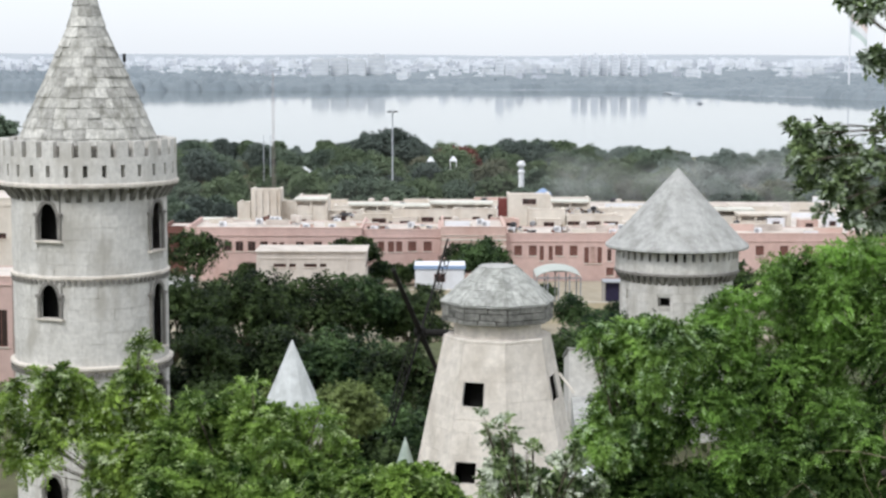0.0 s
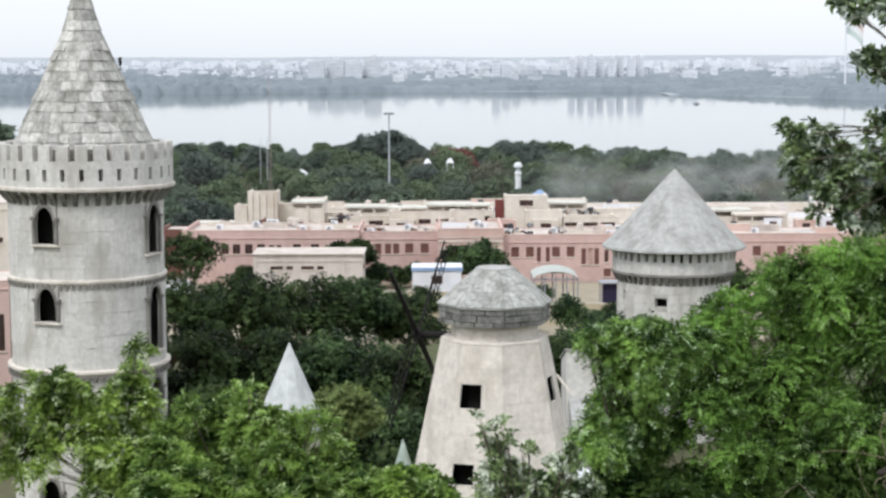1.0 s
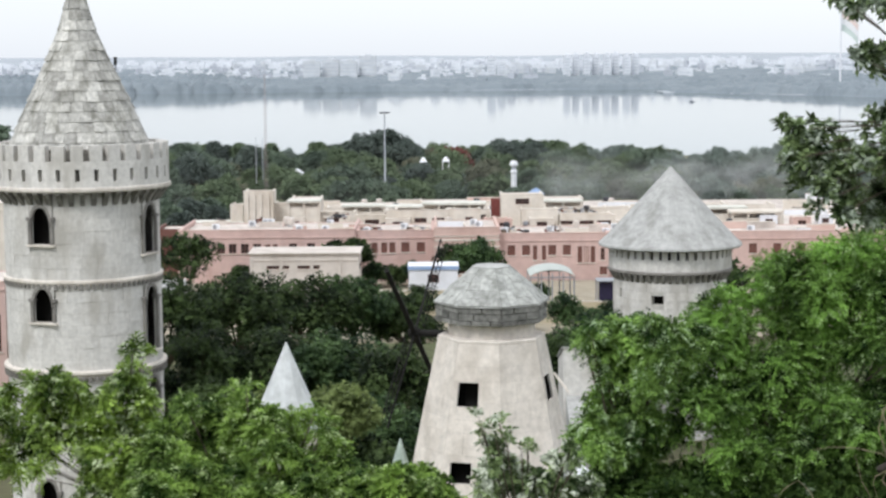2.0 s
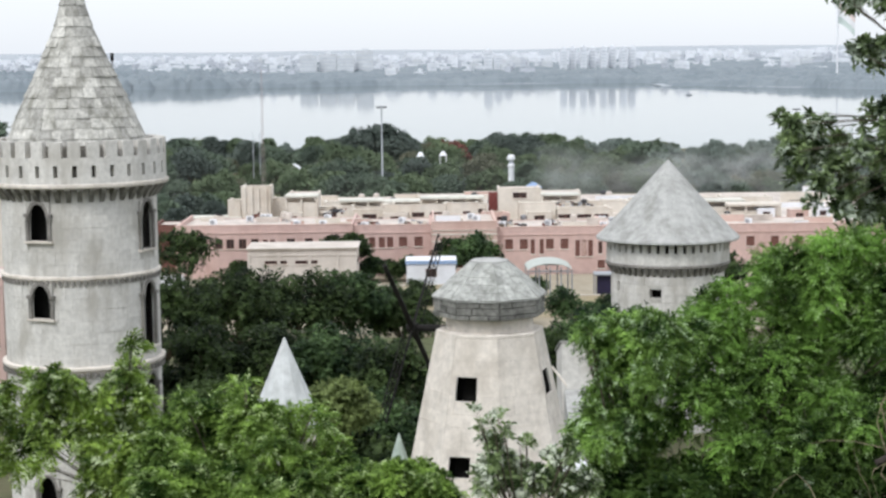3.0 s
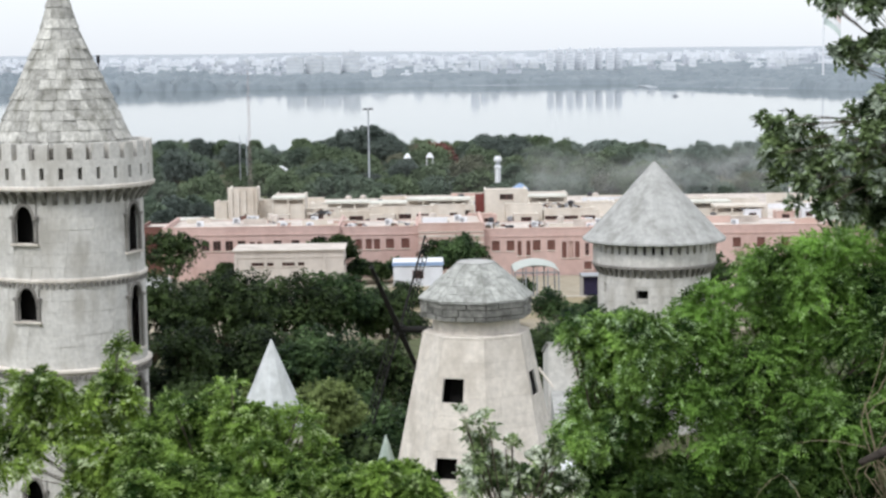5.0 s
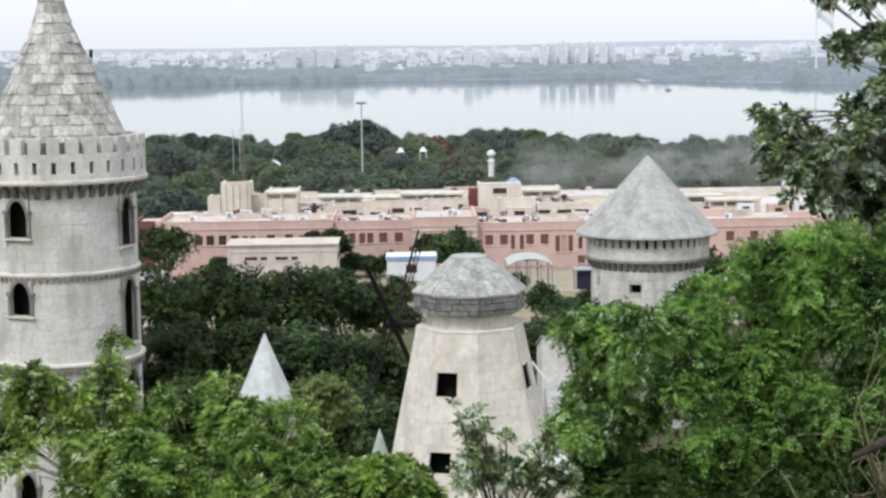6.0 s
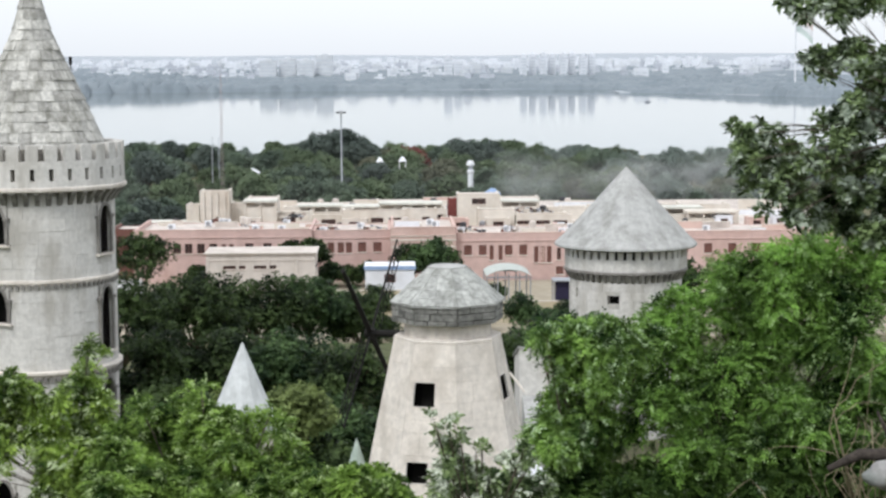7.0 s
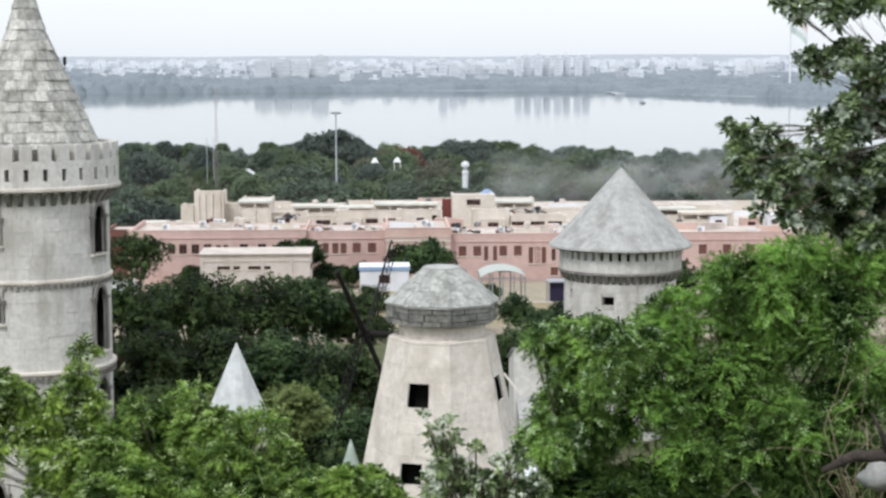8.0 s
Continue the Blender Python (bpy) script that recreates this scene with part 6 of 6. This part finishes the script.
# ---- drifting smoke and haze behind the flat roofs ----
def smoke_material(name, density, seed):
    m = bpy.data.materials.new(name)
    m.use_nodes = True
    n, l = m.node_tree.nodes, m.node_tree.links
    n.remove(n["Principled BSDF"])
    co = n.new("ShaderNodeTexCoord")
    xyz = n.new("ShaderNodeSeparateXYZ")
    l.new(co.outputs["Generated"], xyz.inputs[0])

    def calc(kind, a, b):
        q = n.new("ShaderNodeMath")
        q.operation = kind
        q.use_clamp = kind == "MULTIPLY"
        for i, v in enumerate((a, b)):
            if isinstance(v, float):
                q.inputs[i].default_value = v
            else:
                l.new(v, q.inputs[i])
        return q.outputs[0]

    def soft(v):
        hump = calc("MULTIPLY", calc("MULTIPLY", v, calc("SUBTRACT", 1.0, v)), 4.0)
        return calc("POWER", hump, 1.5)

    wisp = n.new("ShaderNodeTexNoise")
    wisp.noise_dimensions = "4D"
    wisp.inputs["W"].default_value = seed
    wisp.inputs["Scale"].default_value = 0.13
    wisp.inputs["Detail"].default_value = 4
    geo = n.new("ShaderNodeNewGeometry")
    l.new(geo.outputs["Position"], wisp.inputs["Vector"])
    puff = n.new("ShaderNodeMapRange")
    puff.inputs["From Min"].default_value, puff.inputs["From Max"].default_value = 0.28, 0.62
    l.new(wisp.outputs["Fac"], puff.inputs["Value"])
    body = calc("MULTIPLY", calc("MULTIPLY", soft(xyz.outputs["X"]), soft(xyz.outputs["Z"])), puff.outputs[0])
    mx = n.new("ShaderNodeMixShader")
    l.new(calc("MULTIPLY", body, density), mx.inputs["Fac"])
    l.new(n.new("ShaderNodeBsdfTransparent").outputs[0], mx.inputs[1])
    d = n.new("ShaderNodeBsdfDiffuse")
    d.inputs["Color"].default_value = (0.56, 0.57, 0.57, 1)
    l.new(d.outputs[0], mx.inputs[2])
    l.new(mx.outputs[0], n["Material Output"].inputs["Surface"])
    return m


def smoke_veil(x0, x1, z0, z1, y, density, seed):
    """One thin billowing sheet, for smoke and for haze."""
    nx, nz = 24, 10
    v = [(x0 + (x1 - x0) * i / nx, y + 1.6 * noise.noise((i * 0.4, k * 0.5, seed)), z0 + (z1 - z0) * k / nz) for k in range(nz + 1) for i in range(nx + 1)]
    f = [(k * (nx + 1) + i, k * (nx + 1) + i + 1, (k + 1) * (nx + 1) + i + 1, (k + 1) * (nx + 1) + i) for k in range(nz) for i in range(nx)]
    o = raw("smoke", v, f, smoke_material("drifting_smoke_and_haze", density, seed), smooth=True)
    tagged(o, "thin pale smoke and haze drifting above the flat roofs", "smoke", kind="stuff")


# The first wide, faint sheet is added for general haze before the wood.
for n, veil in enumerate(((-130.0, 150.0, -3.0, 16.0, 299, 0.05), (14.2, 51.1, 3.7, 12.9, 296, 0.34), (16.5, 32.0, 3.6, 14.3, 303, 0.5), (34.6, 73.3, 2.2, 13.9, 310, 0.55))):
    smoke_veil(*veil, 2.0 + 3.7 * n)

# ---- dark trees behind the towers ----
DG = "dense dark green tree behind the stone towers"
for n, (x, y, top, r) in enumerate(((-20, 131, 14.1, 4.2), (-15.7, 139, 13.3, 4.4), (-11, 147, 12.5, 4.6), (-7.2, 150, 11.8, 3.8), (-2.9, 152, 9.6, 3.2),
                                    (-16, 119, 12.0, 4.0), (-11.5, 121, 11.6, 4.0), (-7, 119, 11.6, 3.9), (-3, 117, 11.0, 3.6), (-13, 106, 10.7, 3.6),
                                    (-8.8, 104, 10.6, 3.3), (-4.4, 101, 10.8, 3.2), (-1.4, 98, 10.4, 3.0), (-3.0, 90, 10.6, 2.4), (-10.5, 96, 10.8, 3.0),
                                    (10, 115, 13.7, 2.9), (7.2, 111, 12.6, 2.6), (12.6, 118, 12.9, 3.0), (-28, 150, 11.5, 4.5))):
    round_tree("shade_tree", DG, x, y, top, r, LEAF_MID if n in (3, 7, 11, 12, 15, 17) else LEAF_DARK, 0.27, int(480 * r * r / 4 + 900), 100 + n, "dark trees")
for n, (x, y, top, r) in enumerate(((-27.2, 195, 10.8, 3.3), (-32.5, 196, 10.2, 3.0), (5.0, 203, 9.0, 2.9), (2.4, 207, 7.9, 2.2), (-9.2, 209, 8.3, 1.8), (-12, 210, 8.0, 1.5), (26, 195, 7.5, 2.6), (31, 190, 8.0, 3.0), (35, 180, 8.5, 3.0))):
    round_tree("courtyard_tree", "green courtyard tree beside the pink buildings", x, y, top, r, LEAF_DARK if n != 2 else LEAF_MID, 0.36, 800, 140 + n, "courtyard trees")
for n, (x, y, top, r) in enumerate(((-23.5, 213, 4.9, 1.5), (-20, 212, 5.2, 1.6), (-16, 212.5, 5.5, 1.8), (-7.4, 212, 5.3, 1.6), (-5.2, 211, 5.0, 1.5), (-3, 212, 5.2, 1.5), (0, 211, 5.0, 1.5), (7.5, 210, 5.2, 1.7), (9.4, 200, 4.6, 1.4), (11.2, 195, 4.6, 1.3), (-1.8, 183, 6.2, 2.0), (-4.4, 180, 6.4, 2.2), (8, 176, 6.4, 2.2), (12.5, 172, 6.6, 2.0), (17.5, 176, 5.4, 1.6))):
    round_tree("shrub", "green shrub in the dusty yard", x, y, top, r, LEAF_MID if n % 2 else LEAF_DARK, 0.26, 700, 180 + n, "yard shrubs")
round_tree("tall_tree", "tall dark tree near the lake edge", -83.5, 330, 19.0, 4.5, LEAF_FAR, 0.7, 1400, 158)
round_tree("olive_tree", "rounded olive-green tree beside a small turret", -5.1, 90, 13.3, 2.2, LEAF_YELLOW, 0.22, 2600, 160)
round_tree("olive_tree", "rounded olive-green tree beside a small turret", -8.3, 92, 12.8, 1.6, LEAF_YELLOW, 0.22, 1600, 161)

# ---- foreground trees on the hillside ----
FREE = dict(lumps=12, lump=0.34, ragged=0.8, flat=0.65)
A = [(-5.04, 29.20, 25.12, 0.06), (-4.97, 29.70, 25.00, 0.06), (-5.24, 30.20, 24.73, 0.08), (-5.17, 29.45, 24.64, 0.10), (-5.13, 29.95, 24.33, 0.13),
     (-4.91, 29.20, 24.30, 0.10), (-5.38, 29.70, 24.45, 0.09), (-5.59, 30.20, 24.26, 0.08), (-6.61, 29.45, 24.41, 0.14), (-6.43, 29.95, 24.39, 0.14),
     (-6.08, 29.20, 24.61, 0.07), (-6.75, 29.70, 24.12, 0.12), (-6.59, 30.20, 23.97, 0.16), (-6.05, 29.45, 24.25, 0.10), (-5.96, 29.95, 24.00, 0.17),
     (-5.53, 29.20, 24.29, 0.10), (-5.53, 29.70, 23.92, 0.21), (-5.28, 30.20, 23.82, 0.17), (-5.96, 29.45, 23.78, 0.21), (-6.45, 29.95, 23.67, 0.15),
     (-6.62, 29.20, 23.85, 0.13), (-7.04, 29.57, 23.63, 0.10), (-7.48, 30.20, 23.74, 0.11), (-7.36, 29.45, 24.12, 0.10), (-5.55, 29.79, 23.56, 0.25),
     (-5.69, 28.75, 23.57, 0.16), (-5.12, 29.48, 23.58, 0.22), (-6.91, 29.81, 23.38, 0.15), (-6.44, 28.97, 23.50, 0.10), (-7.22, 29.40, 23.35, 0.10),
     (-5.23, 28.52, 23.46, 0.24), (-5.54, 28.74, 23.20, 0.16), (-5.39, 28.82, 22.87, 0.24), (-5.61, 27.94, 23.00, 0.10), (-7.02, 29.01, 23.15, 0.06),
     (-6.45, 28.34, 23.37, 0.08), (-5.11, 28.59, 23.13, 0.24), (-7.86, 30.20, 23.94, 0.19), (-7.74, 29.32, 23.68, 0.19), (-4.98, 29.95, 23.84, 0.12),
     (-4.84, 28.68, 23.54, 0.22), (-4.83, 28.27, 22.97, 0.23), (-5.01, 29.20, 25.29, 0.05), (-6.45, 29.60, 24.61, 0.08), (-6.14, 30.00, 24.32, 0.09), (-7.17, 29.40, 24.43, 0.07), (-6.88, 29.80, 24.53, 0.06)]
tree("flowering_tree", "light green open tree with pale leaf undersides and cream blossoms", (-6.6, 30.5, ground_z(30.5)), A, 5000, 18, 0.28, 0.082, 0.034, LEAF_LEFT, trunk_r=0.02, fork=(-5.5, 29.9, 22.5), seed=201, bloom=420, **FREE)
B = [(-4.06, 28.20, 24.44, 0.09), (-3.97, 28.80, 24.18, 0.10), (-4.41, 29.40, 23.82, 0.11), (-4.49, 28.37, 23.89, 0.14), (-3.39, 29.10, 24.51, 0.04),
     (-3.06, 28.20, 24.73, 0.04), (-3.27, 28.80, 24.39, 0.05), (-3.57, 29.40, 24.15, 0.10), (-3.10, 28.50, 24.19, 0.15), (-3.73, 29.10, 23.98, 0.17),
     (-2.70, 28.20, 24.19, 0.12), (-2.39, 28.80, 24.06, 0.07), (-2.20, 29.40, 23.93, 0.07), (-1.99, 28.50, 24.23, 0.04), (-1.90, 29.10, 23.96, 0.06),
     (-2.79, 28.11, 23.97, 0.20), (-3.30, 28.58, 23.77, 0.22), (-4.03, 29.18, 23.64, 0.22), (-4.31, 27.95, 23.68, 0.23), (-2.40, 28.94, 23.74, 0.13),
     (-2.48, 27.65, 23.75, 0.19), (-2.97, 28.06, 23.52, 0.23), (-3.68, 28.66, 23.38, 0.24), (-3.97, 27.43, 23.44, 0.24), (-4.60, 28.16, 23.35, 0.23),
     (-4.38, 26.74, 23.34, 0.24), (-3.18, 27.54, 23.27, 0.26), (-2.53, 28.23, 23.17, 0.25), (-2.12, 27.64, 23.53, 0.11), (-1.78, 27.97, 23.26, 0.11),
     (-1.88, 26.81, 23.36, 0.17), (-1.40, 27.55, 23.28, 0.16), (-1.07, 28.23, 23.17, 0.11), (-1.19, 26.91, 23.20, 0.17), (-3.89, 27.49, 23.04, 0.24),
     (-2.64, 26.56, 23.26, 0.24), (-3.52, 27.40, 23.21, 0.23), (-2.13, 27.76, 22.95, 0.19), (-4.19, 27.10, 23.28, 0.22), (-1.81, 28.20, 23.98, 0.07), (-1.71, 28.60, 23.63, 0.09), (-1.98, 29.00, 23.40, 0.08), (-1.57, 28.40, 23.43, 0.09)]
tree("hillside_tree", "fresh green feathery-leaved tree on the hillside", (-3.2, 29.3, ground_z(29.3)), B, 6800, 20, 0.29, 0.073, 0.029, LEAF_FRONT, trunk_r=0.045, seed=202, bloom=200, **FREE)
C = [(-0.74, 26.40, 23.56, 0.12), (-0.54, 27.00, 23.50, 0.09), (-0.28, 27.60, 23.36, 0.11), (-0.01, 26.70, 23.40, 0.08), (-0.50, 27.30, 23.23, 0.17), 
     (-0.10, 26.40, 23.32, 0.13), (-0.85, 27.00, 23.20, 0.17), (-0.28, 27.60, 23.18, 0.14), (-1.14, 26.70, 23.32, 0.14), (0.21, 27.30, 22.99, 0.10)]
tree("hillside_tree", "fresh green feathery-leaved tree on the hillside", (-0.4, 27.2, ground_z(27.2)), C, 1800, 20, 0.28, 0.08, 0.032, LEAF_FRONT, trunk_r=0.045, seed=203, **FREE)
S = [(0.50, 21.60, 25.55, 0.04), (0.56, 22.00, 25.30, 0.04), (0.79, 22.40, 25.34, 0.04), (0.70, 21.80, 25.34, 0.04), (0.67, 22.20, 25.11, 0.06), 
     (0.84, 21.60, 25.31, 0.04), (0.74, 22.00, 25.04, 0.08), (0.90, 22.40, 24.79, 0.09), (1.05, 21.80, 25.09, 0.04), (1.15, 22.20, 25.04, 0.04), 
     (0.66, 21.60, 24.91, 0.08), (0.53, 22.00, 24.70, 0.06), (1.04, 22.40, 24.64, 0.10), (1.23, 21.80, 24.71, 0.08), (0.86, 22.20, 24.54, 0.13), 
     (0.59, 21.60, 24.62, 0.10), (1.17, 22.00, 24.49, 0.13), (1.48, 22.40, 24.83, 0.05), (1.58, 21.80, 24.93, 0.07), (1.54, 22.20, 24.69, 0.08), 
     (1.68, 21.60, 24.91, 0.05), (1.46, 22.00, 24.56, 0.11), (1.79, 22.40, 24.49, 0.11), (1.91, 21.80, 24.57, 0.10), (1.61, 22.20, 24.37, 0.13), 
     (1.64, 21.60, 25.13, 0.04)]
tree("sapling", "grey-green sapling with pale silvery leaves below the windmill", (1.1, 22.3, ground_z(22.3)), S, 850, 9, 0.12, 0.085, 0.04, LEAF_SILVER, trunk_r=0.03, seed=204, lumps=7, lump=0.4)
E1 = [(2.51, 28.80, 25.50, 0.07), (2.70, 29.50, 25.25, 0.12), (3.00, 30.20, 25.32, 0.09), (3.03, 29.15, 25.32, 0.16), (3.39, 29.85, 25.33, 0.10), 
     (3.55, 28.80, 25.53, 0.10), (3.92, 29.50, 25.34, 0.12), (2.56, 30.20, 25.05, 0.07), (2.80, 29.15, 25.03, 0.16), (3.22, 29.85, 24.81, 0.23), 
     (3.50, 28.80, 25.14, 0.22), (4.02, 29.50, 25.02, 0.23), (4.40, 30.20, 25.13, 0.13), (2.89, 29.15, 24.65, 0.13), (3.25, 29.85, 24.33, 0.23), 
     (3.56, 28.80, 24.62, 0.26), (2.79, 29.50, 23.98, 0.11), (3.10, 30.20, 23.76, 0.21), (3.35, 29.15, 23.89, 0.26), (2.66, 29.85, 23.52, 0.11), 
     (2.87, 28.80, 23.58, 0.22), (3.39, 29.50, 23.23, 0.26), (3.84, 30.20, 23.47, 0.27), (2.82, 29.15, 23.06, 0.15), (3.08, 29.85, 22.66, 0.25), 
     (2.40, 28.80, 23.58, 0.06), (3.57, 29.50, 22.74, 0.26), (2.67, 30.20, 22.59, 0.12), (2.48, 28.90, 23.98, 0.08), (2.34, 29.30, 23.60, 0.07), (2.73, 29.70, 24.22, 0.08), (2.68, 29.10, 23.77, 0.13)]
tree("feathery_tree", "bright pale green feathery-leaved tree on the slope", (3.5, 30.2, ground_z(30.2)), E1, 7600, 22, 0.3, 0.068, 0.026, LEAF_PALE, trunk_r=0.06, seed=205, bloom=60, **FREE)
E2 = [(6.1, 31, 25.7, 0.75), (5.3, 31, 25.3, 0.72), (6.95, 31, 25.6, 0.8), (4.7, 30.7, 24.8, 0.62), (7.5, 30.5, 24.7, 0.9), (5.7, 30.2, 24.3, 0.85), (6.8, 29.6, 23.6, 1.0), (8.5, 30, 24.0, 1.0), (8.2, 31, 25.4, 0.85), (4.9, 31.5, 24.0, 0.8), (6.5, 31, 24.9, 0.7), (4.5, 29.4, 24.0, 0.55), (4.9, 29.3, 23.3, 0.65), (5.9, 30.3, 23.5, 0.8), (7.0, 31.2, 26.3, 0.55), (7.8, 31.2, 26.4, 0.65), (6.3, 31.2, 26.2, 0.42), (8.7, 31.2, 26.2, 0.7)]
tree("spreading_tree", "large spreading deep green feathery-leaved tree", (6.3, 31.5, ground_z(31.5)), E2, 9800, 24, 0.36, 0.07, 0.027, LEAF_RIGHT, trunk_r=0.18, seed=207, lumps=9, lump=0.38, ragged=0.9, flat=0.6)
# Low clumps kept as their own tree, with leaves coloured as shaded.
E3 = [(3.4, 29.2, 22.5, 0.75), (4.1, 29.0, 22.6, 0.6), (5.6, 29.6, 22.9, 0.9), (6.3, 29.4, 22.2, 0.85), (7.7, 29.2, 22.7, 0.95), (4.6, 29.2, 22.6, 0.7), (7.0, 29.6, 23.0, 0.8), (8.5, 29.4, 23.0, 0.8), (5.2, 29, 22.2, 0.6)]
tree("shaded_tree", "low tree under a larger one, shade put into its leaf colour", (6.5, 29.8, ground_z(29.8)), E3, 4600, 22, 0.36, 0.082, 0.033, LEAF_SHADE, trunk_r=0.1, seed=208, **FREE)
F = [(3.75, 16.56, 30.46, 0.06), (4.00, 17.00, 30.36, 0.04), (4.23, 17.44, 30.48, 0.09), (4.23, 16.78, 30.43, 0.09), (4.51, 17.22, 30.42, 0.08), 
     (4.52, 16.56, 30.48, 0.07), (4.34, 17.00, 30.30, 0.04), (5.00, 17.44, 30.49, 0.11), (4.93, 16.78, 30.22, 0.09), (3.81, 17.22, 30.53, 0.04), 
     (3.90, 16.56, 29.92, 0.04), (4.11, 17.00, 29.99, 0.06), (4.36, 17.44, 29.93, 0.09), (4.35, 16.78, 29.99, 0.11), (4.62, 17.22, 30.07, 0.05), 
     (4.40, 16.56, 29.86, 0.07), (4.20, 17.00, 29.79, 0.04), (4.78, 17.44, 29.88, 0.08), (4.80, 16.78, 29.95, 0.14), (4.70, 17.22, 29.63, 0.13), 
     (4.36, 16.56, 29.52, 0.09), (4.33, 17.00, 29.42, 0.06), (4.27, 17.44, 29.35, 0.05), (4.48, 16.78, 29.30, 0.14), (4.82, 17.22, 29.36, 0.14), 
     (4.21, 16.56, 29.20, 0.09), (4.10, 17.00, 29.24, 0.04), (5.10, 17.44, 29.44, 0.20), (4.92, 16.78, 29.01, 0.21), (3.36, 17.22, 29.31, 0.04), 
     (3.33, 16.56, 29.27, 0.04), (3.60, 17.00, 29.33, 0.04), (3.70, 17.44, 29.18, 0.07), (3.68, 16.78, 29.28, 0.04), (3.50, 17.22, 29.08, 0.09), 
     (3.27, 16.56, 28.99, 0.05), (3.61, 17.00, 28.99, 0.10), (3.98, 17.44, 29.04, 0.07), (3.78, 16.78, 28.89, 0.11), (3.56, 17.22, 28.81, 0.07), 
     (3.95, 16.56, 28.99, 0.09), (4.27, 17.00, 28.93, 0.12), (4.66, 17.44, 28.93, 0.14), (4.71, 16.78, 28.92, 0.14), (3.47, 17.22, 28.70, 0.04), 
     (3.59, 16.56, 28.72, 0.08), (3.95, 17.00, 28.66, 0.11), (4.33, 17.44, 28.62, 0.13), (4.44, 16.78, 28.65, 0.14), (4.84, 17.22, 28.56, 0.16), 
     (3.80, 16.56, 28.48, 0.07), (4.17, 17.00, 28.38, 0.11), (4.57, 17.44, 28.31, 0.13), (4.67, 16.78, 28.32, 0.14), (5.06, 17.22, 28.45, 0.20), 
     (3.53, 16.56, 28.55, 0.04)]
tree("overhanging_tree", "dark glossy broad-leaved tree leaning over the slope", (6.2, 17.4, ground_z(17.4)), F, 5200, 6, 0.075, 0.085, 0.04, LEAF_GLOSSY, trunk_r=0.014, seed=206, fork=(5.5, 17.2, 29.3), ragged=0.8)


# ---- dry bush, boulder and log on the slope ----
def dry_bush(bx, by, tall, seed, count):
    t = thing("dry_bush", (bx, by, ground_z(by) + bank(bx, by)), "leafless tangle of pale dry branches", "bush", "dry bushes")
    rng = random.Random(seed)
    for k in range(count):
        x, z = rng.uniform(-1.0, 1.5), rng.uniform(0.3, 0.7) if k < 13 else rng.uniform(0.6, 1.7)
        pts, rad = [(x * 0.5, 0, 0.1)], [0.013]
        dx, dz = rng.uniform(-0.6, 0.6), rng.uniform(0.05, 0.4)
        px, pz, py = x, z, rng.uniform(-0.5, 0.5)
        for s in range(6):
            pts.append((px, py, pz * tall))
            rad.append(0.009 - 0.0012 * s)
            px, pz, py = px + dx * 0.5, pz + dz * 0.7, py + rng.uniform(-0.12, 0.12)
            dx, dz = dx + rng.uniform(-0.3, 0.3), dz + rng.uniform(-0.3, 0.16)
        part("branch", tube(bmesh.new(), pts, rad, 5), TWIG, t, smooth=True)


def boulder(x, y, z, r, seed):
    bm = bmesh.new()
    bmesh.ops.create_icosphere(bm, subdivisions=3, radius=r)
    for v in bm.verts:
        k = 1 + 0.28 * noise.noise(v.co * (1.3 / r) + Vector((seed, 0, 0))) + 0.08 * noise.noise(v.co * (5 / r))
        v.co = Vector((v.co.x * 1.25 * k, v.co.y * k, v.co.z * 0.85 * k))
    me = bpy.data.meshes.new("boulder")
    bm.to_mesh(me)
    bm.free()
    me.materials.append(ROCK)
    me.polygons.foreach_set("use_smooth", [True] * len(me.polygons))
    o = new("boulder", me)
    o.location = (x, y, z)
    tagged(o, "pale weathered granite boulder on the slope", "boulder", "boulders")


def fallen_log():
    t = thing("fallen_log", (7.5, 26.2, ground_z(26) + bank(7.42, 26) + 0.27), "dark dead branch lying across the dry bush", "log")
    part("stem", tube(bmesh.new(), [(-0.9, 0, -0.1), (-0.4, 0.1, 0.1), (0.4, 0, 0.1), (1.6, 0.1, 0.2)], [0.05, 0.09, 0.11, 0.13], 8), DEADWOOD, t, smooth=True)
    part("stub", tube(bmesh.new(), [(0.1, 0, 0.12), (-0.05, -0.1, 0.5), (-0.2, -0.12, 0.8)], [0.05, 0.035, 0.02], 6), DEADWOOD, t, smooth=True)


dry_bush(7.6, 27.0, 1.0, 31, 30)
dry_bush(7.15, 27.6, 1.9, 37, 13)
boulder(7.0, 25.6, ground_z(25.6) + bank(7.0, 25.6) + 0.1, 0.26, 3.0)
boulder(7.42, 26.0, ground_z(26) + bank(7.42, 26) + 0.12, 0.24, 8.0)
fallen_log()
